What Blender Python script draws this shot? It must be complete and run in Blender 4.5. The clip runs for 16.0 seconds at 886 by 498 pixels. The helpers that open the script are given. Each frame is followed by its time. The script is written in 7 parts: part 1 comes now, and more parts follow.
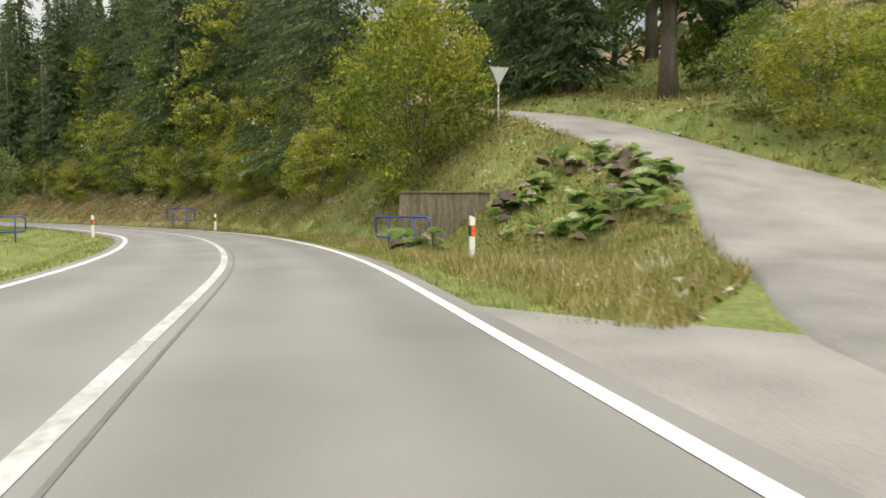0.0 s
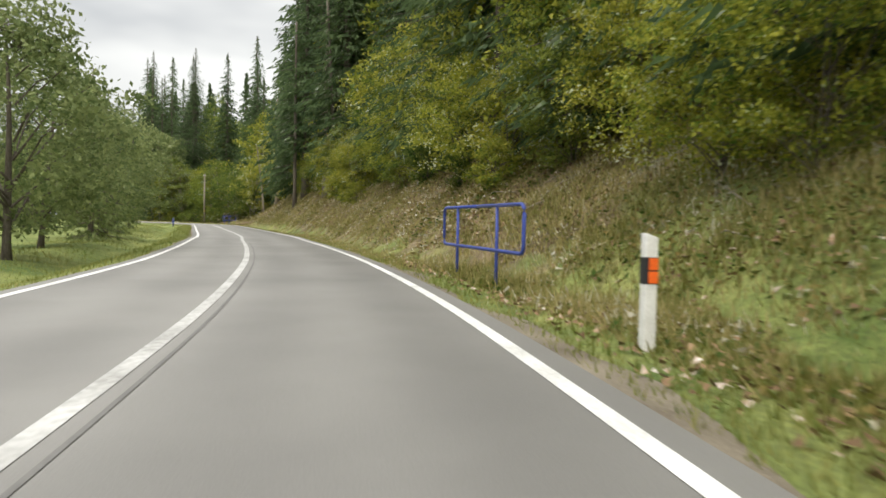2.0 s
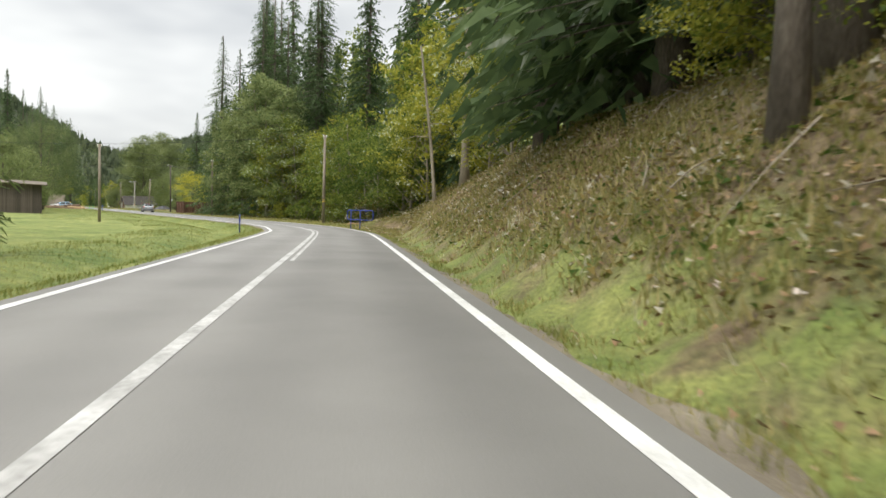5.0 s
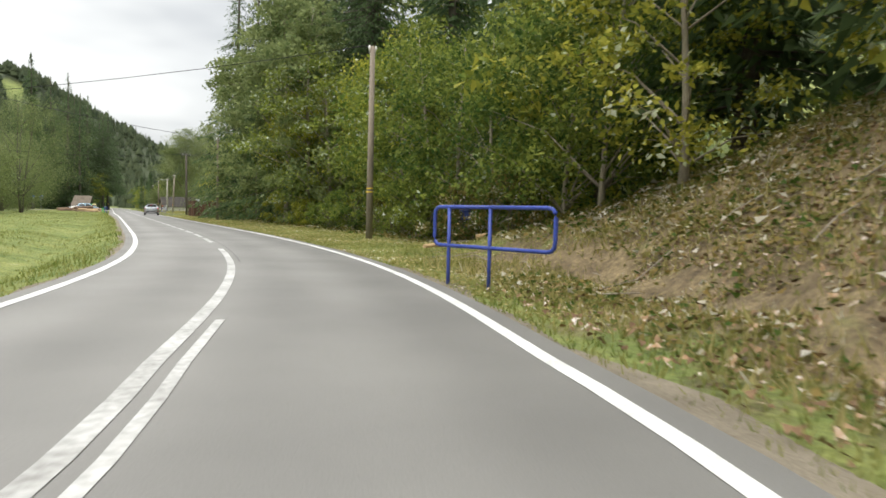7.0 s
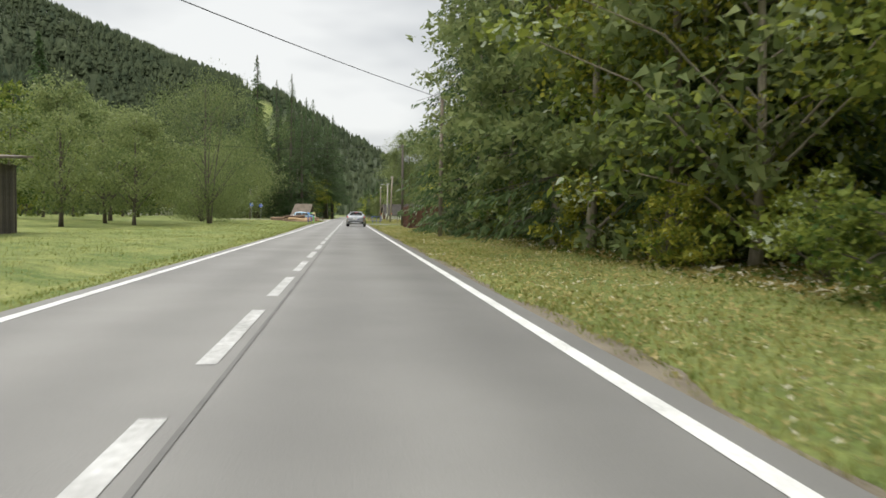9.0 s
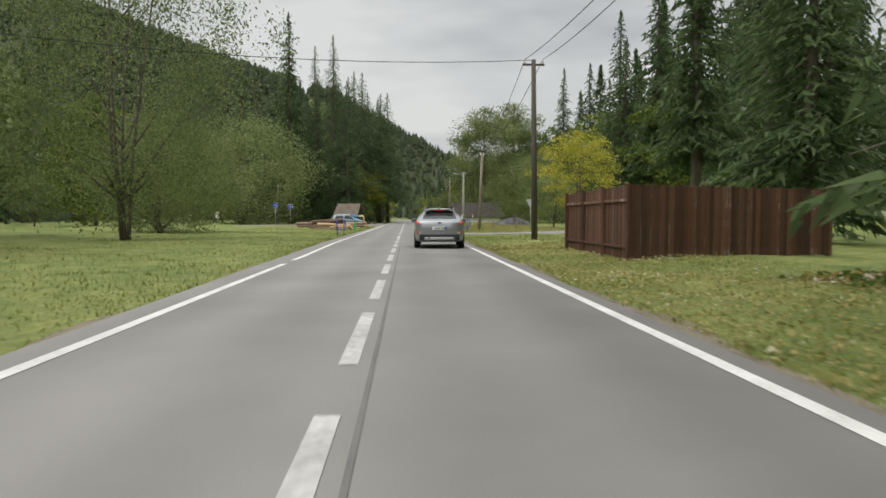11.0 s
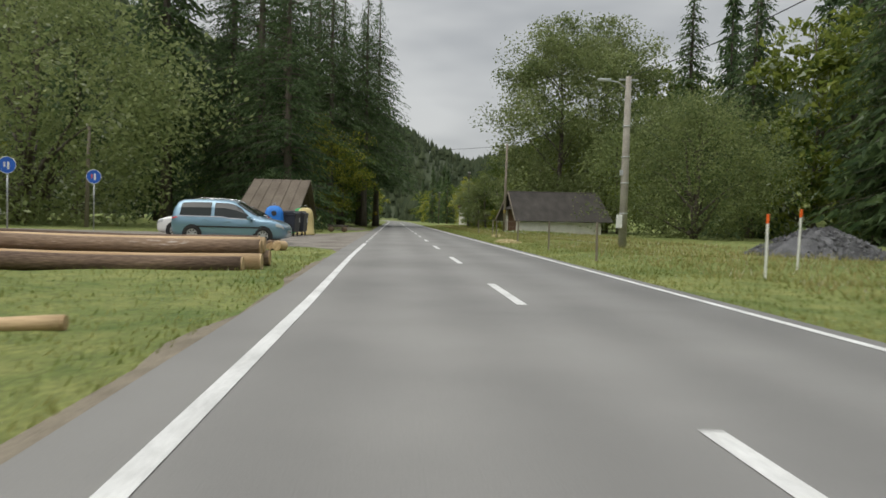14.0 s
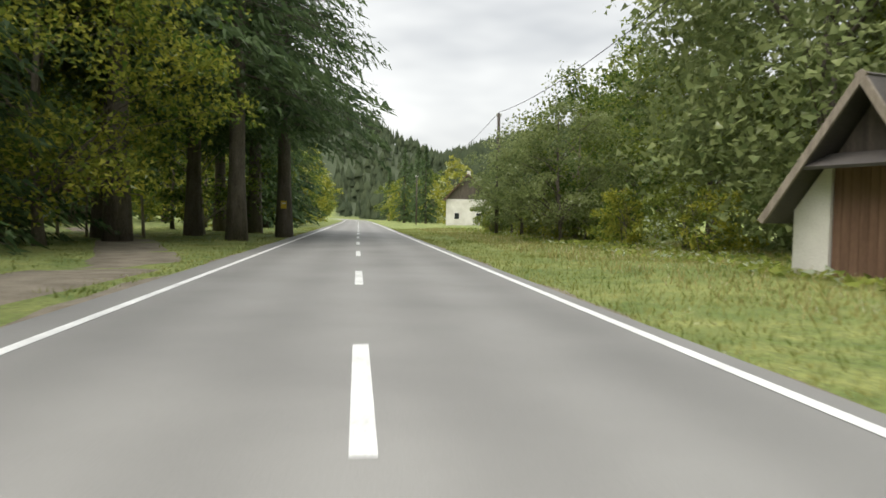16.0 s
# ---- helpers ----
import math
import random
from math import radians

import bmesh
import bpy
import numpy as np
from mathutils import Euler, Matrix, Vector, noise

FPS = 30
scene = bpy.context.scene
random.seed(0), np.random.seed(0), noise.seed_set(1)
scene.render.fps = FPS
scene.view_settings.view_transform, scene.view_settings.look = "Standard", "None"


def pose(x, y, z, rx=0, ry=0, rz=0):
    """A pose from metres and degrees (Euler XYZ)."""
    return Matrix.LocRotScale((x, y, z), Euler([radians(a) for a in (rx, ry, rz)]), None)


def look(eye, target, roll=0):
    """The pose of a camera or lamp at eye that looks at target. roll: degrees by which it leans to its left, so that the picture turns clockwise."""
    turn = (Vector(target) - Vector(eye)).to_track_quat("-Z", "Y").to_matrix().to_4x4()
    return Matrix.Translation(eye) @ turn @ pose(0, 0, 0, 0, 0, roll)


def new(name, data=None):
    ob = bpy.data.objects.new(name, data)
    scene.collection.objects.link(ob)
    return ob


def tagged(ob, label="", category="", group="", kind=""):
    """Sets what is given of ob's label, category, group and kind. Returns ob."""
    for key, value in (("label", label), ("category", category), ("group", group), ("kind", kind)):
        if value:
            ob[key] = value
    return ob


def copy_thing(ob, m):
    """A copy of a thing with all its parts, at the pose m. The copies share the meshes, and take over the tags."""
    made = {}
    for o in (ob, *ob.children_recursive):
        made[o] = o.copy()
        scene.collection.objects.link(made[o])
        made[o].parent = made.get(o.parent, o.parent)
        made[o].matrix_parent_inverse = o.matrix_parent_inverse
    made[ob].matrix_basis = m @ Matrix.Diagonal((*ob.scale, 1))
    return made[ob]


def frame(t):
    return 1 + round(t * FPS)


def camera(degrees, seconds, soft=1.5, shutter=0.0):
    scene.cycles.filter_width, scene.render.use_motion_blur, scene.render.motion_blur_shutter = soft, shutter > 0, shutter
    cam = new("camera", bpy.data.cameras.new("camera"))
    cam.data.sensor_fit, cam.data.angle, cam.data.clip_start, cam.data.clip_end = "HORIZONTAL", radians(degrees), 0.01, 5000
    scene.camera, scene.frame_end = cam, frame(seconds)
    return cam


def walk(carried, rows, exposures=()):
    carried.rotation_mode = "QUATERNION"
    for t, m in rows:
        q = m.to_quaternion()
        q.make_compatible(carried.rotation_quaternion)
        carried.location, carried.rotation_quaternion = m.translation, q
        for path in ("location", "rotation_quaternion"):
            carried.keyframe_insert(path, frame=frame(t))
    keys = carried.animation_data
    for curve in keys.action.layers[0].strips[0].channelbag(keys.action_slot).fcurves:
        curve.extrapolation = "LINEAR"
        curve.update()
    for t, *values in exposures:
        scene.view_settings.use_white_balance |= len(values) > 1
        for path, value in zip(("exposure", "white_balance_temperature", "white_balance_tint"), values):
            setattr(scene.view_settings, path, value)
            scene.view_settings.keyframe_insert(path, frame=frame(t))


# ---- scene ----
cam = camera(63.58, 16.0, 1.6, 0.1)

PATH = [
    (0.0, (-71.081, -220.349, 1.034), (-61.795, -216.672, 0.530), 0.05),
    (0.5, (-62.782, -215.120, 1.046), (-53.784, -210.784, 0.571), 0.44),
    (1.0, (-55.026, -209.298, 1.012), (-46.652, -203.852, 0.557), -0.02),
    (1.5, (-47.868, -202.759, 1.006), (-40.246, -196.299, 0.590), 0.32),
    (2.0, (-41.866, -195.434, 1.034), (-35.214, -187.978, 0.645), 1.07),
    (2.5, (-36.998, -187.614, 1.098), (-31.094, -179.552, 0.722), 1.37),
    (3.0, (-32.743, -179.424, 1.141), (-27.279, -171.060, 0.702), 1.73),
    (3.5, (-28.725, -171.443, 1.143), (-23.479, -162.944, 0.647), 1.60),
    (4.0, (-24.665, -162.903, 1.138), (-19.554, -154.324, 0.605), 1.60),
    (6.5, (-6.032, -118.282, 1.108), (-1.270, -109.499, 0.683), 1.12),
    (7.0, (-3.211, -111.079, 1.086), (1.002, -102.023, 0.594), 1.32),
    (7.5, (-1.107, -104.358, 1.076), (2.333, -94.979, 0.632), 1.43),
    (8.0, (0.223, -96.639, 1.087), (2.683, -86.958, 0.624), 1.51),
    (8.5, (1.019, -88.496, 1.096), (2.741, -78.656, 0.629), 1.29),
    (11.0, (0.448, -35.417, 1.119), (0.955, -25.439, 0.683), 0.04),
    (11.5, (-0.459, -24.043, 1.154), (-0.290, -14.057, 0.654), 0.10),
    (12.0, (-1.321, -12.514, 1.077), (-0.929, -2.533, 0.612), 1.25),
    (12.5, (-1.697, -1.274, 1.091), (-1.152, 8.701, 0.650), 1.47),
    (13.0, (-1.885, 11.537, 1.087), (-1.255, 21.508, 0.663), 1.35),
    (13.5, (-1.831, 24.517, 1.122), (-1.153, 34.486, 0.707), 1.56),
    (14.0, (-1.721, 38.572, 1.085), (-1.011, 48.538, 0.677), 1.68),
    (14.5, (-1.688, 52.569, 1.066), (-0.945, 62.534, 0.677), 1.53),
    (15.0, (-1.353, 67.839, 1.136), (-0.445, 77.790, 0.747), 1.73),
    (15.5, (-0.758, 82.776, 1.128), (0.290, 92.712, 0.731), 1.11),
    (16.0, (-0.045, 95.940, 1.135), (1.152, 105.858, 0.704), 1.11),
]
walk(cam, [(t, look(eye, target, roll)) for t, eye, target, roll in PATH],
     [(0.0, 0.66, 7050, 10), (2.0, 0.68, 6750, 10), (4.0, 0.7, 6650, 10), (6.5, 0.74, 6600, 10), (8.5, 0.58, 6600, 10), (11.0, 0.15, 6650, 10), (12.5, -0.15, 6650, 10), (14.5, 0.05, 6500, 10), (15.5, 0.5, 6600, 10), (16.0, 0.72, 6650, 10)])

# ---- sky and sun: a bright overcast day ----
SUN_ELEV, SUN_TURN = 58.0, 234.0
world = bpy.data.worlds.new("overcast_sky")
scene.world = world
world.use_nodes = True
wn, wl = world.node_tree.nodes, world.node_tree.links
wn.clear()
w_out = wn.new("ShaderNodeOutputWorld")
w_bg = wn.new("ShaderNodeBackground")
w_sky = wn.new("ShaderNodeTexSky")
w_sky.sky_type = 'NISHITA'
w_sky.sun_disc = False
w_sky.sun_elevation = radians(SUN_ELEV)
w_sky.sun_rotation = radians(SUN_TURN)
w_sky.dust_density = 4.0
w_coord = wn.new("ShaderNodeTexCoord")
w_map = wn.new("ShaderNodeMapping")
w_map.inputs["Scale"].default_value = (1.0, 1.0, 3.2)
w_noise = wn.new("ShaderNodeTexNoise")
w_noise.inputs["Scale"].default_value = 1.7
w_noise.inputs["Detail"].default_value = 4.0
w_noise.inputs["Roughness"].default_value = 0.55
w_ramp = wn.new("ShaderNodeValToRGB")
w_ramp.color_ramp.elements[0].position = 0.36
w_ramp.color_ramp.elements[0].color = (3.0, 3.2, 3.45, 1)
w_ramp.color_ramp.elements[1].position = 0.66
w_ramp.color_ramp.elements[1].color = (6.8, 6.95, 6.9, 1)
w_mix = wn.new("ShaderNodeMixRGB")
w_mix.inputs["Fac"].default_value = 0.88
wl.new(w_coord.outputs["Generated"], w_map.inputs["Vector"])
wl.new(w_map.outputs["Vector"], w_noise.inputs["Vector"])
wl.new(w_noise.outputs["Fac"], w_ramp.inputs["Fac"])
wl.new(w_sky.outputs["Color"], w_mix.inputs["Color1"])
wl.new(w_ramp.outputs["Color"], w_mix.inputs["Color2"])
w_sep = wn.new("ShaderNodeSeparateXYZ")
w_rise = wn.new("ShaderNodeMapRange")
w_rise.inputs["From Min"].default_value, w_rise.inputs["From Max"].default_value = 0.28, 1.0
w_rise.inputs["To Min"].default_value, w_rise.inputs["To Max"].default_value = 1.0, 3.0
w_over = wn.new("ShaderNodeVectorMath")
w_over.operation = 'SCALE'
wl.new(w_coord.outputs["Generated"], w_sep.inputs["Vector"])
wl.new(w_sep.outputs["Z"], w_rise.inputs["Value"])
wl.new(w_mix.outputs["Color"], w_over.inputs[0])
wl.new(w_rise.outputs["Result"], w_over.inputs["Scale"])
wl.new(w_over.outputs["Vector"], w_bg.inputs["Color"])
w_bg.inputs["Strength"].default_value = 0.1
wl.new(w_bg.outputs["Background"], w_out.inputs["Surface"])

sun = new("sun", bpy.data.lights.new("sun", 'SUN'))
sun.data.energy = 1.5
sun.data.angle = radians(50)
sun.data.color = (1.0, 0.97, 0.9)
sun.matrix_world = pose(0, 0, 60, 90 - SUN_ELEV, 0, 180 - SUN_TURN)

# ---- materials ----
def node_mat(name, colours, scale=6.0, fine=60.0, rough=0.8, metal=0.0, bump=0.3, bump_dist=0.02, island=0.0,
             per_object=0.0, spec=0.4, coat=0.0, stretch=(1, 1, 1), leafy=False):
    """Two-scale mottled material: colours is a list of 2 to 4 tones run through a large noise, mixed with a fine one."""
    m = bpy.data.materials.new(name)
    m.use_nodes = True
    n, l = m.node_tree.nodes, m.node_tree.links
    b = n["Principled BSDF"]
    b.inputs["Roughness"].default_value = rough
    b.inputs["Metallic"].default_value = metal
    b.inputs["Specular IOR Level"].default_value = spec
    if coat:
        b.inputs["Coat Weight"].default_value = coat
        b.inputs["Coat Roughness"].default_value = 0.08
    tc = n.new("ShaderNodeTexCoord")
    mp = n.new("ShaderNodeMapping")
    mp.inputs["Scale"].default_value = stretch
    l.new(tc.outputs["Object"], mp.inputs["Vector"])
    big, small = n.new("ShaderNodeTexNoise"), n.new("ShaderNodeTexNoise")
    big.inputs["Scale"].default_value, big.inputs["Detail"].default_value = scale, 5.0
    small.inputs["Scale"].default_value, small.inputs["Detail"].default_value = fine, 3.0
    for q in (big, small):
        l.new(mp.outputs["Vector"], q.inputs["Vector"])
    add = n.new("ShaderNodeMath")
    add.operation = 'MULTIPLY_ADD'
    add.inputs[1].default_value = 0.45
    l.new(small.outputs["Fac"], add.inputs[0])
    half = n.new("ShaderNodeMath")
    half.operation = 'MULTIPLY'
    half.inputs[1].default_value = 0.55
    l.new(big.outputs["Fac"], half.inputs[0])
    l.new(half.outputs[0], add.inputs[2])
    last = add
    for amount, node_type, socket in ((island, "ShaderNodeNewGeometry", "Random Per Island"), (per_object, "ShaderNodeObjectInfo", "Random")):
        if amount:
            src = n.new(node_type)
            plus = n.new("ShaderNodeMath")
            plus.operation = 'MULTIPLY_ADD'
            plus.inputs[1].default_value = amount
            l.new(src.outputs[socket], plus.inputs[0])
            less = n.new("ShaderNodeMath")
            less.operation = 'SUBTRACT'
            less.inputs[1].default_value = amount / 2
            l.new(last.outputs[0], less.inputs[0])
            l.new(less.outputs[0], plus.inputs[2])
            last = plus
    ramp = n.new("ShaderNodeValToRGB")
    els = ramp.color_ramp.elements
    k = len(colours)
    for i, c in enumerate(colours):
        pos = 0.32 + 0.36 * i / (k - 1)
        e = els[0] if i == 0 else (els[1] if i == k - 1 else els.new(pos))
        e.position, e.color = pos, (*c, 1)
    l.new(last.outputs[0], ramp.inputs["Fac"])
    l.new(ramp.outputs["Color"], b.inputs["Base Color"])
    if bump:
        bp = n.new("ShaderNodeBump")
        bp.inputs["Strength"].default_value = bump
        bp.inputs["Distance"].default_value = bump_dist
        l.new(small.outputs["Fac"], bp.inputs["Height"])
        l.new(bp.outputs["Normal"], b.inputs["Normal"])
    if leafy:
        b.inputs["Specular IOR Level"].default_value = 0.15
        tr = n.new("ShaderNodeBsdfTranslucent")
        l.new(ramp.outputs["Color"], tr.inputs["Color"])
        mix = n.new("ShaderNodeMixShader")
        mix.inputs["Fac"].default_value = 0.5
        l.new(b.outputs["BSDF"], mix.inputs[1])
        l.new(tr.outputs["BSDF"], mix.inputs[2])
        l.new(mix.outputs["Shader"], n["Material Output"].inputs["Surface"])
    return m


def glass_mat(name, tint=(0.05, 0.06, 0.06), rough=0.04):
    m = bpy.data.materials.new(name)
    m.use_nodes = True
    b = m.node_tree.nodes["Principled BSDF"]
    b.inputs["Base Color"].default_value = (*tint, 1)
    b.inputs["Roughness"].default_value = rough
    b.inputs["Specular IOR Level"].default_value = 0.45
    return m


ASPHALT = node_mat("asphalt", [(0.169, 0.165, 0.156), (0.215, 0.208, 0.195), (0.26, 0.254, 0.237)], 0.35, 90, 0.85, bump=0.5, bump_dist=0.006)
ASPHALT_OLD = node_mat("old_asphalt", [(0.15, 0.144, 0.131), (0.25, 0.237, 0.219), (0.325, 0.312, 0.288)], 0.6, 40, 0.9, bump=0.6, bump_dist=0.01)
GRAVEL = node_mat("gravel", [(0.115, 0.095, 0.075), (0.215, 0.19, 0.16), (0.32, 0.295, 0.255)], 0.8, 45, 0.95, bump=0.8, bump_dist=0.02)
LINE = node_mat("line_paint", [(0.42, 0.42, 0.4), (0.72, 0.72, 0.69), (0.8, 0.8, 0.77)], 1.4, 30, 0.7, bump=0.3, bump_dist=0.003)
WORN_LINE = node_mat("worn_line_paint", [(0.24, 0.235, 0.22), (0.42, 0.415, 0.4), (0.62, 0.62, 0.6)], 1.1, 14, 0.75, bump=0.3, bump_dist=0.003)
GRASS = node_mat("grass_leaf", [(0.09, 0.15, 0.022), (0.165, 0.247, 0.037), (0.285, 0.33, 0.068), (0.405, 0.375, 0.135)], 0.5, 9, 0.7, bump=0, island=0.2, leafy=True)
GRASS_DRY = node_mat("dry_grass_leaf", [(0.17, 0.18, 0.04), (0.29, 0.265, 0.075), (0.42, 0.36, 0.135), (0.5, 0.42, 0.2)], 0.5, 9, 0.75, bump=0, island=0.35, leafy=True)
LEAF = node_mat("green_leaf", [(0.049, 0.098, 0.023), (0.098, 0.176, 0.039), (0.166, 0.254, 0.055), (0.312, 0.351, 0.069)], 0.35, 2.5, 0.55, bump=0, island=0.28, per_object=0.16, leafy=True)
LEAF_LIGHT = node_mat("light_leaf", [(0.091, 0.155, 0.027), (0.173, 0.255, 0.046), (0.291, 0.364, 0.064), (0.491, 0.455, 0.073)], 0.35, 2.5, 0.55, bump=0, island=0.28, per_object=0.16, leafy=True)
LEAF_GOLD = node_mat("yellowing_leaf", [(0.1, 0.17, 0.03), (0.21, 0.29, 0.05), (0.36, 0.42, 0.065), (0.52, 0.5, 0.075)], 0.35, 2.5, 0.55, bump=0, island=0.32, per_object=0.12, leafy=True)
LEAF_WILLOW = node_mat("willow_leaf", [(0.12, 0.165, 0.062), (0.205, 0.26, 0.1), (0.3, 0.34, 0.14)], 0.35, 2.5, 0.6, bump=0, island=0.25, per_object=0.12, leafy=True)
LEAF_YELLOW = node_mat("yellow_leaf", [(0.24, 0.27, 0.05), (0.43, 0.43, 0.07), (0.62, 0.55, 0.09)], 0.5, 2.5, 0.55, bump=0, island=0.3, leafy=True)
NEEDLE = node_mat("spruce_needle", [(0.046, 0.08, 0.036), (0.092, 0.145, 0.058), (0.14, 0.2, 0.08)], 0.3, 2.5, 0.6, bump=0, island=0.28, per_object=0.14, leafy=True)
WEED = node_mat("weed_leaf", [(0.057, 0.103, 0.017), (0.138, 0.184, 0.034), (0.287, 0.23, 0.069), (0.3, 0.215, 0.075)], 0.5, 3, 0.7, bump=0, island=0.5, leafy=True)
LITTER = node_mat("dead_leaf", [(0.12, 0.07, 0.035), (0.21, 0.13, 0.07), (0.31, 0.2, 0.11)], 2, 9, 0.85, bump=0, island=0.5)
BARK = node_mat("bark", [(0.05, 0.04, 0.03), (0.11, 0.09, 0.07), (0.18, 0.155, 0.125)], 3, 30, 0.95, bump=0.9, bump_dist=0.03, stretch=(1, 1, 0.25))
BARK_PALE = node_mat("pale_bark", [(0.16, 0.135, 0.1), (0.27, 0.235, 0.18), (0.36, 0.32, 0.25)], 3, 30, 0.95, bump=0.7, bump_dist=0.02, stretch=(1, 1, 0.25))
POLE_WOOD = node_mat("weathered_pole", [(0.13, 0.105, 0.08), (0.24, 0.2, 0.155), (0.33, 0.285, 0.23)], 2, 30, 0.9, bump=0.5, bump_dist=0.01, stretch=(3, 3, 0.2))
DARK_POLE = node_mat("tarred_pole", [(0.045, 0.038, 0.032), (0.085, 0.072, 0.06), (0.13, 0.11, 0.09)], 2, 30, 0.9, bump=0.5, bump_dist=0.01, stretch=(3, 3, 0.2))
CONCRETE = node_mat("concrete", [(0.22, 0.2, 0.17), (0.36, 0.335, 0.29), (0.45, 0.42, 0.37)], 1.5, 30, 0.95, bump=0.6, bump_dist=0.01)
BLUE_PAINT = node_mat("blue_rail_paint", [(0.018, 0.035, 0.19), (0.03, 0.055, 0.3), (0.055, 0.09, 0.38)], 2.5, 40, 0.45, bump=0.15, bump_dist=0.002)
WHITE_PLASTIC = node_mat("white_plastic", [(0.6, 0.6, 0.57), (0.78, 0.78, 0.76), (0.82, 0.82, 0.8)], 5, 40, 0.5, bump=0.05)
ORANGE = node_mat("orange_reflector", [(0.75, 0.11, 0.02), (0.9, 0.17, 0.03)], 5, 60, 0.3, bump=0.05)
BLACK = node_mat("black_plastic", [(0.012, 0.012, 0.013), (0.028, 0.028, 0.03)], 5, 60, 0.6, bump=0.1)
STEEL = node_mat("zinc_steel", [(0.4, 0.41, 0.42), (0.56, 0.57, 0.58)], 4, 60, 0.45, metal=0.6, bump=0.1)
SIGN_BACK = node_mat("sign_back", [(0.42, 0.44, 0.45), (0.56, 0.58, 0.59)], 4, 40, 0.5, metal=0.3, bump=0.05)
SIGN_BLUE = node_mat("sign_blue", [(0.02, 0.09, 0.42), (0.03, 0.13, 0.52)], 4, 40, 0.4, bump=0.03)


def add_lane_wear(m):
    """Paler wheel tracks, and a darker oily strip between them, laid along the road."""
    n, l = m.node_tree.nodes, m.node_tree.links
    b = n["Principled BSDF"]
    src = b.inputs["Base Color"].links[0].from_socket
    at = n.new("ShaderNodeAttribute")
    at.attribute_name = "across"
    k = n.new("ShaderNodeMath")
    k.operation = 'MULTIPLY'
    k.inputs[1].default_value = 4.2
    l.new(at.outputs["Fac"], k.inputs[0])
    c = n.new("ShaderNodeMath")
    c.operation = 'COSINE'
    l.new(k.outputs[0], c.inputs[0])
    tc = n.new("ShaderNodeTexCoord")
    wob = n.new("ShaderNodeTexNoise")
    wob.inputs["Scale"].default_value, wob.inputs["Detail"].default_value = 0.25, 4.0
    l.new(tc.outputs["Object"], wob.inputs["Vector"])
    mul = n.new("ShaderNodeMath")
    mul.operation = 'MULTIPLY'
    l.new(c.outputs[0], mul.inputs[0])
    l.new(wob.outputs["Fac"], mul.inputs[1])
    rng = n.new("ShaderNodeMapRange")
    rng.inputs["From Min"].default_value, rng.inputs["From Max"].default_value = -0.6, 0.6
    rng.inputs["To Min"].default_value, rng.inputs["To Max"].default_value = 0.9, 1.07
    l.new(mul.outputs[0], rng.inputs["Value"])
    out = n.new("ShaderNodeMixRGB")
    out.blend_type = 'MULTIPLY'
    out.inputs["Fac"].default_value = 1.0
    l.new(src, out.inputs["Color1"])
    l.new(rng.outputs["Result"], out.inputs["Color2"])
    l.new(out.outputs["Color"], b.inputs["Base Color"])


add_lane_wear(ASPHALT)
SHOULDER = node_mat("dirt_shoulder", [(0.1, 0.08, 0.055), (0.19, 0.155, 0.11), (0.27, 0.235, 0.175)], 1.5, 30, 0.95, bump=0.7, bump_dist=0.02)

# ---- small builders ----
def mesh_ob(name, verts, faces, material, parent=None, label="", smooth=False):
    me = bpy.data.meshes.new(name)
    me.from_pydata([tuple(v) for v in verts], [], [tuple(f) for f in faces])
    me.materials.append(material)
    if smooth:
        me.polygons.foreach_set("use_smooth", [True] * len(me.polygons))
    me.update()
    ob = new(name, me)
    if parent is not None:
        ob.parent = parent
    return tagged(ob, label)


def part(name, bm, material, parent=None, label="", smooth=False):
    me = bpy.data.meshes.new(name)
    bm.to_mesh(me)
    bm.free()
    me.materials.append(material)
    if smooth:
        me.polygons.foreach_set("use_smooth", [True] * len(me.polygons))
    ob = new(name, me)
    if parent is not None:
        ob.parent = parent
    return tagged(ob, label)


def thing(name, m, label, category, group="", kind=""):
    e = new(name)
    e.empty_display_size = 0.2
    e.matrix_world = m
    return tagged(e, label, category, group, kind)


def box_bm(size, at=(0, 0, 0), bevel=0.0, turn=None, bm=None):
    """A box with soft edges, its centre at 'at'."""
    out = bm or bmesh.new()
    b = bmesh.new()
    bmesh.ops.create_cube(b, size=1.0)
    bmesh.ops.scale(b, vec=size, verts=b.verts)
    if bevel:
        bmesh.ops.bevel(b, geom=b.edges[:], offset=bevel, segments=2, affect='EDGES', profile=0.6)
    mt = Matrix.Translation(at) @ (turn.to_4x4() if turn is not None else Matrix.Identity(4))
    bmesh.ops.transform(b, matrix=mt, verts=b.verts)
    tmp = bpy.data.meshes.new("tmp")
    b.to_mesh(tmp)
    b.free()
    out.from_mesh(tmp)
    bpy.data.meshes.remove(tmp)
    return out


